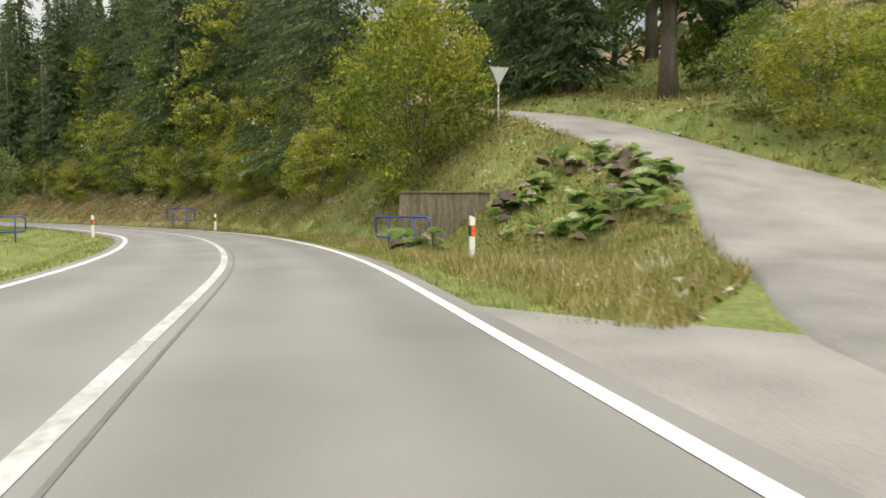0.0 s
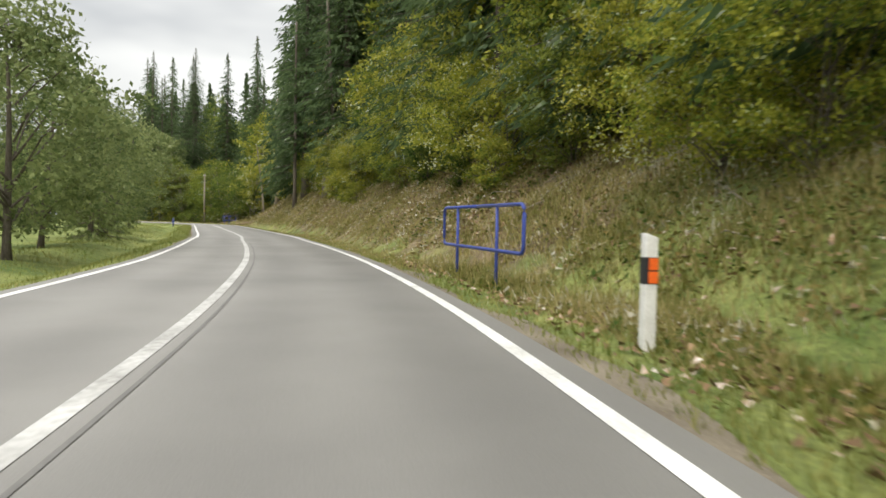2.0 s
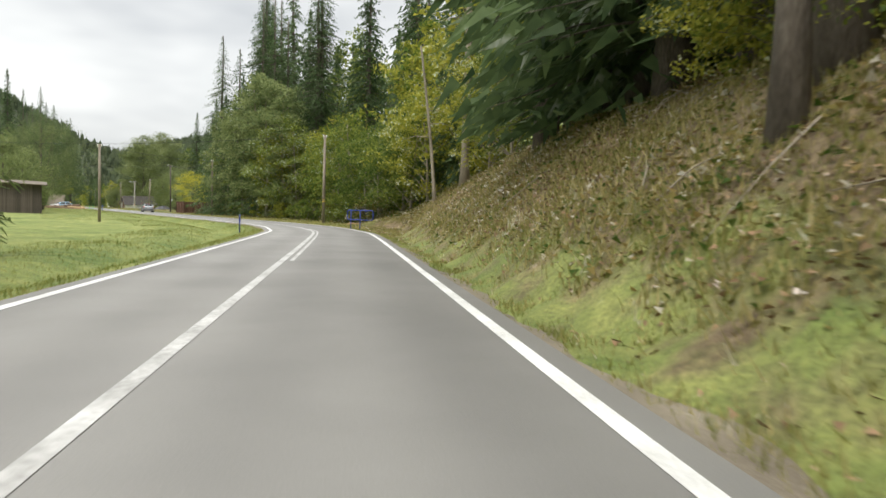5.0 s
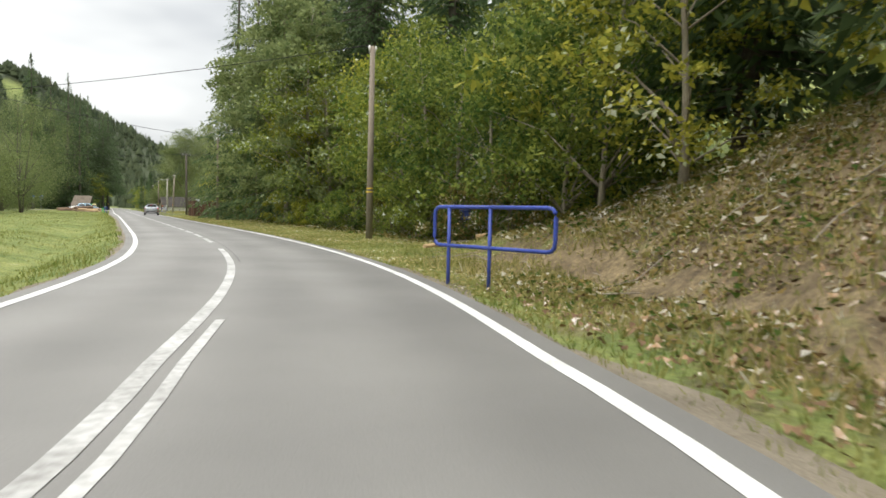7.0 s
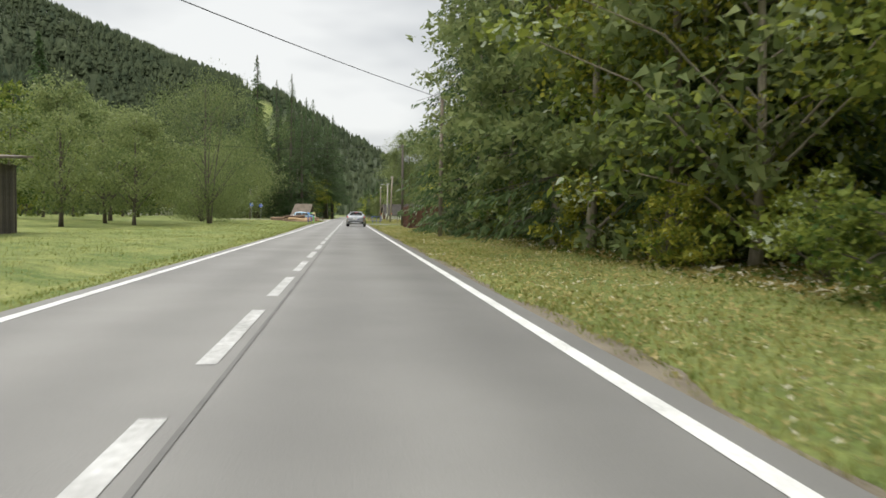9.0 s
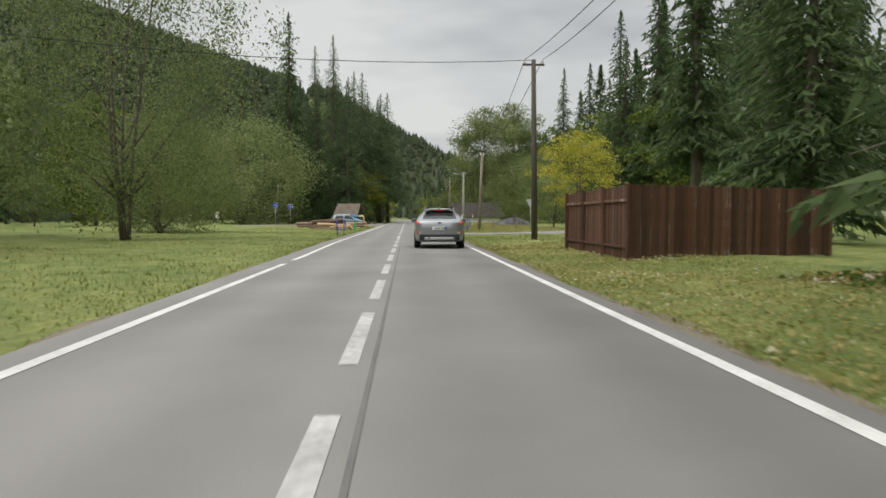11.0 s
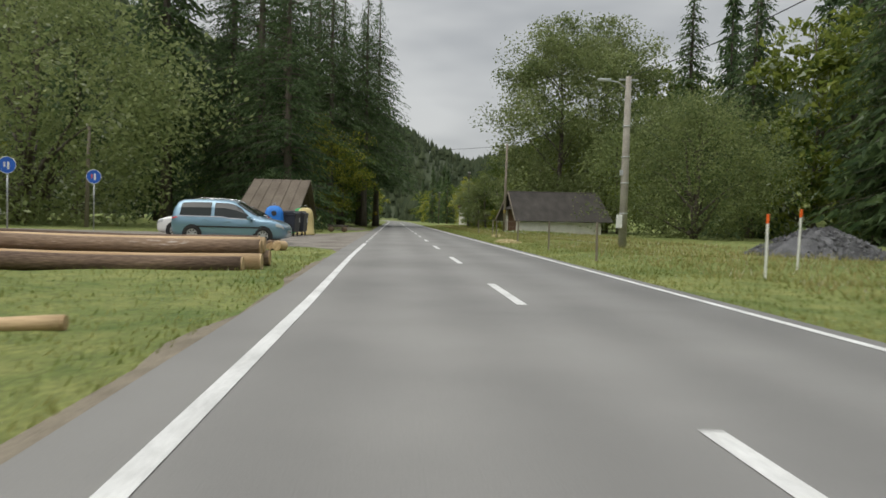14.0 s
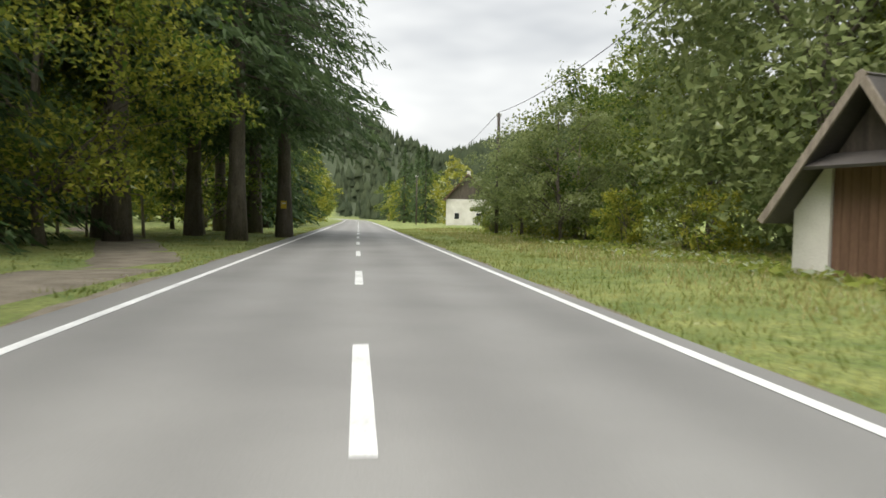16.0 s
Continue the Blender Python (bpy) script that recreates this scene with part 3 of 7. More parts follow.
def leafy_tree(name, seed, height, radius, crown_base, leaves, leaf, material, bark, label, clumps=60, trunk_r=0.16, lean=0.0, category="tree", flat=0.5, stems=1, corners=3):
    """A broad-leaved tree: tapered trunk with limbs, and clumps of leaves with gaps between them."""
    rng = np.random.default_rng(seed)
    root = thing(name, pose(0, 0, 0), label, category)
    verts, faces = [], []
    mid = crown_base + (height - crown_base) * 0.45
    for _ in range(stems):
        off = rng.normal(size=2) * 0.12 * (stems > 1)
        tilt = rng.normal(size=2) * (0.04 + 0.1 * (stems > 1)) + np.array([lean, 0])
        pts = [(off[0] + tilt[0] * z + 0.12 * math.sin(z * 0.5 + seed), off[1] + tilt[1] * z + 0.1 * math.cos(z * 0.43 + seed), z) for z in np.linspace(-0.35, height * 0.86, 9)]
        tube_data(pts, [trunk_r * (1.45 if i == 0 else 1) * (1 - 0.1 * i) / (stems ** 0.5) for i in range(9)], 8, verts, faces)
    cl = []
    for i in range(clumps):
        d = unit(rng, 1)[0]
        r = rng.uniform(0.45, 1.0) ** 0.6
        z = mid + d[2] * r * (height - crown_base) * 0.53
        k = 1.0 if d[2] < 0 else math.sqrt(max(0.05, 1 - 0.55 * d[2] ** 2))
        wob = 1 + 0.2 * math.sin(3 * math.atan2(d[1], d[0]) + seed) + 0.13 * float(np.clip(rng.normal(), -1.5, 1.5))
        cl.append((d[0] * r * radius * k * wob + lean * z, d[1] * r * radius * k * wob, max(z, crown_base * 0.8)))
    cl = np.array(cl)
    for i in range(min(22, clumps)):
        c = cl[i]
        zb = max(crown_base * 0.7, c[2] - np.hypot(c[0], c[1]) * rng.uniform(0.5, 0.9))
        zb = min(zb, height * 0.8)
        a = np.array([lean * zb + 0.12 * math.sin(zb * 0.5 + seed), 0.1 * math.cos(zb * 0.43 + seed), zb])
        m = (a + c) / 2 + np.array([0, 0, 0.12 * np.linalg.norm(c - a)])
        tube_data([a, (a + m) / 2, m, c], [trunk_r * 0.42 * (1 - 0.7 * zb / height), trunk_r * 0.3 * (1 - 0.7 * zb / height), 0.02, 0.008], 5, verts, faces, False)
    mesh_ob("trunk", verts, faces, bark, root, "", True)
    which = rng.integers(0, clumps, leaves)
    spreadr = radius * 0.3 * rng.uniform(0.6, 1.35, clumps)
    ball = unit(rng, leaves) * (rng.uniform(0, 1, leaves) ** 0.55)[:, None]
    p = cl[which] + ball * spreadr[which][:, None] * np.array([1, 1, flat])
    p[:, 2] -= 0.25 * (ball[:, 0] ** 2 + ball[:, 1] ** 2) * spreadr[which]
    u, v = frames_for(rng, leaves)
    size = leaf * rng.uniform(0.6, 1.25, leaves)[:, None]
    leaf_mesh("crown", p, u * size, v * size * 0.62, material, root, "", corners)
    return root


def spruce(name, seed, height, radius, base, label, dense=1.0, droop=0.35, material=None, strip=0.34, thin=0.3):
    """A spruce: whorls of drooping boughs hung with needle sprays, thinning to the tip."""
    rng = np.random.default_rng(seed)
    root = thing(name, pose(0, 0, 0), label, "spruce tree")
    verts, faces = [], []
    r0 = 0.012 * height + 0.05
    tube_data([(0.05 * math.sin(z * 0.3 + seed), 0.05 * math.cos(z * 0.27), z) for z in np.linspace(-0.4, height, 10)], [r0 * (1.35 if i == 0 else 1 - 0.1 * i) + 0.01 for i in range(10)], 8, verts, faces)
    cs, us, vs = [], [], []
    z = base
    while z < height - 0.15:
        f = (height - z) / (height - base)
        reach = radius * (f ** 0.8) * (0.65 + 0.35 * min(1, (z - base) / 2.0 + 0.3))
        n = max(4, int(7 * dense * (0.6 + f)))
        for k in range(n):
            a = rng.uniform(0, 2 * math.pi)
            ln = reach * rng.uniform(0.62, 1.12)
            d = np.array([math.cos(a), math.sin(a), 0.0])
            side = np.array([-d[1], d[0], 0.0])
            if f > 0.25 and k % 2 == 0:
                tube_data([(0, 0, z), (*(d[:2] * ln * 0.5), z - droop * ln * 0.25), (*(d[:2] * ln * 0.92), z - droop * ln * 0.62)], [0.03 + 0.02 * f, 0.02, 0.006], 4, verts, faces, False)
            m = max(3, int(ln / strip * 2.4 * dense))
            t = (np.arange(m) + rng.uniform(0.2, 0.8, m)) / m
            t = 0.12 + 0.9 * t
            drop = droop * ln * (t ** 1.5) - 0.12 * ln * np.maximum(0, t - 0.75)
            c = d[None] * (ln * t)[:, None] + side[None] * (rng.normal(size=m) * 0.16 * ln * (1.05 - 0.6 * t))[:, None]
            c[:, 2] = z - drop + rng.normal(size=m) * 0.07
            sgn = rng.choice([-1, 1], m)
            uu = d[None] * rng.uniform(0.3, 1.0, m)[:, None] + side[None] * (sgn * rng.uniform(0.1, 0.9, m))[:, None]
            uu[:, 2] -= rng.uniform(0.15, 1.1, m)
            uu /= np.linalg.norm(uu, axis=1)[:, None]
            vv = np.cross(uu, unit(rng, m) + np.array([0, 0, 0.8]))
            vv /= np.linalg.norm(vv, axis=1)[:, None] + 1e-9
            sz = strip * rng.uniform(0.7, 1.35, m)[:, None] * (0.55 + 0.45 * f)
            cs.append(c)
            us.append(uu * sz)
            vs.append(vv * sz * thin)
        z += 0.2 + 0.3 * f
    mesh_ob("trunk", verts, faces, BARK, root, "", True)
    leaf_mesh("crown", np.concatenate(cs), np.concatenate(us), np.concatenate(vs), material or NEEDLE, root)
    return root


def set_tree(ob, x, y, size=1.0, turn=0.0, dz=0.0):
    """Another one of a kind, on the ground at x, y."""
    c = copy_thing(ob, pose(x, y, land1(x, y) - 0.05 + dz, 0, 0, turn))
    c.scale = (size * random.uniform(0.92, 1.08), size * random.uniform(0.92, 1.08), size)
    return c


def hide_model(ob):
    """Models are kept only for copying."""
    for o in (*ob.children_recursive, ob):
        bpy.data.objects.remove(o)


beech = [leafy_tree("beech_tree", 11 + i, 15 + i, 4.2, 0.7, 5200, 0.185, m, BARK, "green broad-leaved tree growing on the bank", 95, 0.2, -0.02) for i, m in enumerate((LEAF, LEAF_LIGHT, LEAF))]
near_leaf = [leafy_tree("maple_tree", 31 + i, 9.5, 3.4, 0.8, 9500, 0.092, m, BARK_PALE, "young maple with yellowing leaves overhanging the bank", 90, 0.11, -0.06, "tree", 0.5, 1, 4) for i, m in enumerate((LEAF_LIGHT, LEAF, LEAF))]
tall_leaf = leafy_tree("ash_tree", 41, 20, 6.0, 0.7, 40000, 0.125, LEAF_WILLOW, BARK, "tall broad-leaved tree with a dense green crown", 170, 0.28, 0.0, "tree", 0.75)
shrub = [leafy_tree("shrub", 51 + i, 3.0, 1.7, 0.15, 2600, 0.085, m, BARK, "low leafy shrub at the edge of the wood", 30, 0.04, 0.0, "shrub", 0.7, 4) for i, m in enumerate((LEAF, LEAF_LIGHT, WEED))]
firs = [spruce("spruce_tree", 61 + i, h, r, b, "tall dark spruce in the wood", 0.85, dr, None, 0.36, 0.3) for i, (h, r, b, dr) in enumerate(((24, 4.6, 1.5, 0.4), (27, 4.0, 5.0, 0.3), (20, 4.4, 0.8, 0.45)))]
back_firs = [spruce("spruce_tree", 64 + i, h, r, b, "tall dark spruce deep in the wood", 0.5, dr, None, 0.75) for i, (h, r, b, dr) in enumerate(((23, 4.9, 1.5, 0.4), (26, 4.5, 3.5, 0.3)))]
back_leaf = [leafy_tree("beech_tree", 44 + i, 17, 4.8, 1.0, 4000, 0.28, m, BARK, "green broad-leaved tree deep in the wood", 80, 0.2) for i, m in enumerate((LEAF, LEAF_LIGHT))]
near_fir = [spruce("spruce_tree", 67 + i, h, r, 0.8, "tall dark spruce with drooping boughs", 1.0, dr, None, 0.19, 0.26) for i, (h, r, dr) in enumerate(((25, 4.8, 0.4), (21, 4.4, 0.3)))]
fir_small = spruce("young_spruce", 71, 7.5, 1.9, 0.4, "young feathery conifer on the lawn", 1.0, 0.25, LEAF_WILLOW, 0.2, 0.2)
lawn_tree = [leafy_tree("lawn_tree", 81 + i, 7.0, 2.9, 1.2, 11000, 0.078, LEAF_WILLOW, BARK, "small round-crowned tree standing on the lawn", 90, 0.11, 0.0, "tree", 0.5, 1, 4) for i in range(2)]
willow = [leafy_tree("willow_tree", 91 + i, 13, 8.0, 0.4, 32000, 0.125, LEAF_WILLOW, BARK, "broad grey-green willow with a domed crown", 260, 0.4, 0.0, "willow tree", 0.85, 3, 4) for i in range(2)]
birchy = leafy_tree("birch_tree", 101, 16, 3.6, 0.8, 7000, 0.15, LEAF_WILLOW, BARK_PALE, "slender pale-leaved birch at the wood's edge", 100, 0.14)
hazel = [leafy_tree("hazel_tree", 121 + i, 8.0, 3.0, 0.25, 11000, 0.085, m, BARK, "leafy hazel with yellowing leaves at the foot of the bank", 110, 0.07, -0.03, "tree", 0.6, 4, 4) for i, m in enumerate((LEAF_LIGHT, LEAF_GOLD, LEAF))]
wispy = leafy_tree("riverside_willow", 97, 11.5, 6.2, 1.9, 32000, 0.07, LEAF_WILLOW, BARK, "wispy grey-green willow with several thin stems", 150, 0.2, 0.0, "willow tree", 0.9, 4, 4)
park_fir = [spruce("spruce_tree", 171 + i, 31, 7.3, 6.5 + i, "tall spruce with a bare lower trunk and drooping boughs", 0.85, 0.42, None, 0.27, 0.26) for i in range(2)]
MODELS = (wispy, *hazel, *park_fir, *near_fir, *beech, *near_leaf, tall_leaf, *shrub, *firs, *back_firs, *back_leaf, fir_small, *lawn_tree, *willow, birchy)

random.seed(5)


def try_belt(s_a, s_b, d_a, d_b, gap, kinds, size=(0.85, 1.2), seed=1):
    """Trees at uneven spacing in a belt beside the road."""
    rng = random.Random(seed)
    s = s_a
    while s < s_b:
        d = rng.uniform(d_a, d_b)
        x, y = at_road(s, d)
        _, ds = nearest(SIDE, np.array([x]), np.array([y]))
        _, ds2 = nearest(SIDE2, np.array([x]), np.array([y]))
        _, dr = nearest(ROAD, np.array([x]), np.array([y]))
        if ds[0] > 5.0 and ds2[0] > 5.5 and dr[0] > abs(d) - 2.0 and dr[0] > 5:
            set_tree(rng.choice(kinds), x, y, rng.uniform(*size), rng.uniform(0, 360))
        s += gap * rng.uniform(0.6, 1.4)


# the wooded bank, row behind row
try_belt(30, 104, 10.4, 12.2, 5.5, [near_leaf[0], near_leaf[1], near_leaf[2], beech[1]], (0.8, 1.1), 2)
try_belt(124, 150, 9.5, 11.5, 4.5, [near_leaf[0], near_leaf[1], beech[0], beech[1]], (0.8, 1.1), 32)
try_belt(26, 150, 12, 16, 5.0, [beech[0], beech[1], firs[0], beech[2], firs[2]], (0.85, 1.15), 3)
try_belt(16, 160, 17, 23, 5.8, [firs[0], firs[1], firs[2], back_leaf[1]], (0.9, 1.2), 4)
try_belt(10, 170, 25, 33, 6.2, [back_firs[0], back_firs[1], back_leaf[0]], (0.95, 1.3), 5)
try_belt(58, 104, 9.4, 10.6, 4.2, near_leaf, (0.7, 0.95), 41)
try_belt(56, 104, 10.2, 12.5, 4.2, [firs[0], firs[2], beech[0]], (0.8, 1.0), 42)
try_belt(34, 104, 9.8, 12.0, 5.5, near_fir, (0.95, 1.2), 43)
try_belt(101, 119, 8.2, 10.0, 3.8, [firs[0], firs[2], firs[1]], (1.1, 1.3), 44)
try_belt(52, 104, 6.6, 7.8, 6.5, shrub, (0.45, 0.75), 45)
try_belt(30, 56, 9.6, 10.8, 3.4, [hazel[0], hazel[1], hazel[2]], (0.8, 1.05), 46)
try_belt(31, 102, 7.3, 8.4, 3.1, [hazel[2], hazel[1], hazel[0]], (0.42, 0.62), 49)
set_tree(hazel[0], *at_road(21.6, 7.9), 1.12, 40)
for k, (s_at, d_at, sz) in enumerate(((176, 14.0, 1.25), (183, 12.5, 1.2), (190, 11.2, 1.2), (197, 9.8, 1.15), (205, 9.2, 1.1))):
    set_tree(near_fir[k % 2], *at_road(s_at, d_at), sz, 61 * k)
for k, (s_at, d_at, sz) in enumerate(((174, 9.0, 1.1), (179, 8.8, 1.2), (184, 9.2, 1.25), (190, 8.8, 1.1), (197, 8.4, 1.0))):
    set_tree(birchy, *at_road(s_at, d_at), sz, 47 * k)
for x, y, sz in ((-8.6, -139.6, 0.85), (-11.0, -148.4, 0.9), (-12.3, -151.4, 0.95), (-24.0, -178.2, 0.9)):
    set_tree(firs[1], x, y, sz, x * 31)
# the straight up to the fence
for k, (x, y, sz) in enumerate(((14.5, -60, 1.3), (11.2, -51.5, 1.35), (12.0, -44.5, 1.4), (14.8, -38.5, 1.4), (15.4, -31.5, 1.4), (13.8, -46, 1.4))):
    set_tree(near_fir[k % 2], x, y, sz, 77 * k)
try_belt(150, 206, 9.8, 12.5, 4.4, near_leaf, (0.95, 1.35), 8)
try_belt(152, 216, 15, 24, 5.0, [firs[0], birchy, beech[2], firs[2], firs[1]], (1.1, 1.4), 9)
try_belt(146, 212, 8.0, 10.0, 3.6, [shrub[0], shrub[2], shrub[1]], (0.6, 1.0), 10)
# round the lane at the start
for k, (x, y, sz, tn) in enumerate(((-42.0, -207.8, 0.9, 10), (-37.4, -204.6, 0.85, 80))):
    set_tree(near_leaf[k], x, y, sz, tn)
for k, (x, y, sz) in enumerate(((-30, -212, 0.8), (-26, -216, 0.9), (-28.5, -208.5, 0.7), (-22, -208, 0.9), (-36, -221, 0.6))):
    set_tree(firs[k % 3], x, y, sz, 40 * k)
for k, (x, y, sz) in enumerate(((-46, -226, 1.0), (-43, -229, 1.2), (-43.2, -224.6, 1.1), (-39.5, -223.0, 1.2), (-36.0, -220.5, 1.3))):
    set_tree(shrub[k % 2], x, y, sz, 70 * k)
for k, (x, y, sz) in enumerate(((-46.6, -222.9, 0.6), (-44.0, -221.4, 0.5), (-49.2, -225.4, 0.62))):
    set_tree(hazel[(0, 2, 1)[k]], x, y, sz, 55 * k)
for k, (x, y, sz) in enumerate(((-47, -233, 0.75), (-41, -232, 0.7), (-52, -236, 0.8))):
    set_tree((near_leaf[1], firs[2], near_leaf[0])[k], x, y, sz, 70 * k)
# the lawn on the other side, with its row of small trees
for i, (x, y) in enumerate(((-37.6, -172.5), (-35.0, -164.4), (-31.2, -157.2), (-29.4, -152.0), (-26.8, -144.3), (-22.8, -133.0), (-18.4, -123.0))):
    set_tree((lawn_tree[0], lawn_tree[1], fir_small, lawn_tree[0], fir_small, lawn_tree[1], fir_small)[i], x, y, (1.12, 1.15, 1.15, 1.15, 1.25, 1.1, 1.0)[i], i * 53)
set_tree(near_fir[1], *at_road(111, -17.5), 1.0, 30)
try_belt(36, 110, -18, -26, 8, [lawn_tree[0], lawn_tree[1], fir_small, birchy], (0.8, 1.3), 12)
try_belt(20, 150, -42, -60, 9, [back_firs[0], back_firs[1], back_leaf[0], birchy], (0.8, 1.0), 13)
try_belt(126, 222, -30, -52, 8, [birchy, back_leaf[1], lawn_tree[0], back_leaf[0]], (0.6, 0.9), 14)
try_belt(150, 222, -56, -72, 9, [back_firs[0], back_leaf[1], back_leaf[0]], (0.6, 0.9), 15)

# trees round the straight
set_tree(wispy, -14.6, 3.6, 1.0, 20).scale = (1.05, 1.05, 1.5)
for x, y, sz in ((-20, -24, 1.6), (-17.5, -14, 1.5), (-22, -8, 1.7), (-25, 4, 1.9)):
    set_tree(lawn_tree[0], x, y, sz, x * 41)
set_tree(willow[0], -19, 22, 0.75, 40)
set_tree(willow[1], -27.9, 92, 1.5, 0)
set_tree(willow[0], 24.3, 99, 0.98, 70)
set_tree(tall_leaf, 17.6, 121, 1.3, 10)
set_tree(tall_leaf, 25, 128, 1.4, 130)
set_tree(lawn_tree[1], 17.0, 44.5, 0.95, 30)
yellow = leafy_tree("yellow_tree", 131, 10.0, 4.2, 1.5, 11500, 0.1, LEAF_YELLOW, BARK, "broad-crowned tree with yellow autumn leaves", 100, 0.17, 0, "tree", 0.5, 2)
yellow.matrix_world = pose(17.4, 34, land1(17.4, 34))
for x, y, k, sz in ((-10.6, 99, 1, 1.4), (-13.5, 103, 0, 1.6), (-18, 112, 0, 1.6), (-13.8, 116, 1, 1.55), (-17, 107, 1, 1.5),
                    (-22, 104, 1, 1.5), (-27, 118, 0, 1.3), (-15, 124, 0, 1.3), (-20, 135, 0, 1.1), (-33, 112, 1, 1.2), (-40, 118, 0, 1.2), (-9, 166, 2, 1.0), (-8, 182, 0, 1.0)):
    set_tree(near_fir[k % 2] if y < 130 and x > -19 else firs[k], x, y, sz * (0.9 if y < 130 and x > -19 else 1), x * 37)
maple = leafy_tree("park_maple", 141, 13, 6.0, 2.0, 22000, 0.11, LEAF_LIGHT, BARK, "maple with hanging leafy boughs beside the lane", 110, 0.2)
maple.matrix_world = pose(-10.9, 122.0, land1(-10.9, 122.0))
for k, (x, y, sz) in enumerate(((-4.1, 136.3, 1.0), (-5.4, 129.0, 0.95), (-8.8, 136, 1.0), (-6.6, 143, 1.0), (-9.5, 147, 0.95), (-15.5, 128, 1.1), (-11.5, 130, 1.12), (-9.4, 125.5, 1.08), (-13.4, 137, 1.12))):
    set_tree(park_fir[k % 2], x, y, sz, 65 * k)
try_belt(SY + 132, SY + 215, -22, -36, 5.5, [back_leaf[0], back_firs[0], back_firs[1]], (0.8, 1.1), 29)
set_tree(near_leaf[1], -9.5, 141, 1.2, 9)
try_belt(SY + 150, SY + 300, -8, -14, 8, [back_leaf[0], back_leaf[1], back_leaf[0], back_firs[0]], (0.6, 0.85), 20)
try_belt(SY + 132, SY + 152, 10.0, 13.0, 4.5, [lawn_tree[0], near_leaf[1], shrub[0], lawn_tree[1]], (0.9, 1.25), 21)
try_belt(SY + 118, SY + 166, 15, 24, 5, [beech[0], birchy, beech[2]], (0.75, 1.0), 22)
try_belt(SY + 225, SY + 330, 9, 18, 7, [back_leaf[0], back_leaf[1], back_firs[0]], (0.55, 0.8), 23)
try_belt(SY + 119, SY + 168, 11.0, 13.5, 2.6, [shrub[0], shrub[1]], (0.6, 1.0), 47)
try_belt(SY + 128, SY + 205, -24, -33, 3.2, [shrub[0], shrub[1]], (0.9, 1.4), 48)
try_belt(SY - 16, SY + 14, 14, 26, 5, [firs[0], firs[2], firs[1]], (0.8, 1.05), 24)
try_belt(SY + 28, SY + 140, 36, 44, 5.5, [firs[1], firs[0], firs[2], back_leaf[0]], (1.25, 1.6), 25)
try_belt(SY + 20, SY + 150, 48, 70, 6, [back_firs[1], back_firs[0]], (1.3, 1.7), 26)
try_belt(SY + 10, SY + 150, -46, -70, 8, [back_leaf[0], back_firs[0], back_leaf[1], back_firs[1]], (0.8, 1.1), 27)
try_belt(SY - 20, SY + 60, -33, -48, 9, [lawn_tree[1], back_leaf[0], beech[2]], (0.7, 1.0), 28)


# wooded hills beyond, too far to tell tree from tree
def hill_woods(name, xs, ys, count, seed, label):
    rng = np.random.default_rng(seed)
    x, y = rng.uniform(*xs, count), rng.uniform(*ys, count)
    s, d = road_sd(x, y)
    keep = (np.abs(d) > 68) | ((y > 330) & (np.abs(d) > 10))
    x, y = x[keep], y[keep]
    z = land(x, y)
    verts, faces = [], []
    for i in range(len(x)):
        h = rng.uniform(8, 14)
        pointed = rng.random() < 0.65
        tiers = ((0.05, 0.25, 0.75), (0.38, 0.17, 1.0)) if pointed else ((0.0, 0.42, 0.75), (0.4, 0.36, 1.0))
        for lo, rad, hi in tiers:
            b = len(verts)
            turn = rng.uniform(0, 6.28)
            for k in range(6):
                a = turn + k * math.pi / 3
                r = h * rad * rng.uniform(0.75, 1.15) * (0.62 if pointed else 0.8)
                verts.append((x[i] + r * math.cos(a), y[i] + r * math.sin(a), z[i] + h * (lo + rng.uniform(-0.03, 0.06))))
            verts.append((x[i], y[i], z[i] + h * hi))
            faces += [(b + k, b + (k + 1) % 6, b + 6) for k in range(6)]
    ob = mesh_ob(name, verts, faces, HILL_LEAF, None, label, True)
    return tagged(ob, "", "woods", "", "stuff")


HILL_LEAF = node_mat("far_woods_leaf", [(0.055, 0.078, 0.046), (0.076, 0.1, 0.055), (0.102, 0.125, 0.063)], 0.02, 0.4, 0.9, bump=0.0, island=0.12, spec=0.1, leafy=True)
hill_woods("far_woods", (-470, -70), (-100, 900), 11500, 3, "dense mixed woods covering the valley side")
hill_woods("far_woods", (70, 420), (-60, 700), 3000, 4, "dense mixed woods covering the valley side")
hill_woods("far_woods", (-250, 420), (335, 1000), 6500, 5, "dense spruce woods on the hill closing the valley")

# ---- things along the road ----
def bent_frame(points, radius, sides=8, round_r=0.14):
    """Corner-rounded run of points for a bent tube."""
    out = []
    n = len(points)
    for i, p in enumerate(points):
        p = Vector(p)
        if 0 < i < n - 1:
            a, b = Vector(points[i - 1]), Vector(points[i + 1])
            u, w = (a - p).normalized() * round_r, (b - p).normalized() * round_r
            for t in (0, 0.33, 0.67, 1):
                out.append(p + u * (1 - t) ** 2 + w * t ** 2)
        else:
            out.append(p)
    return out


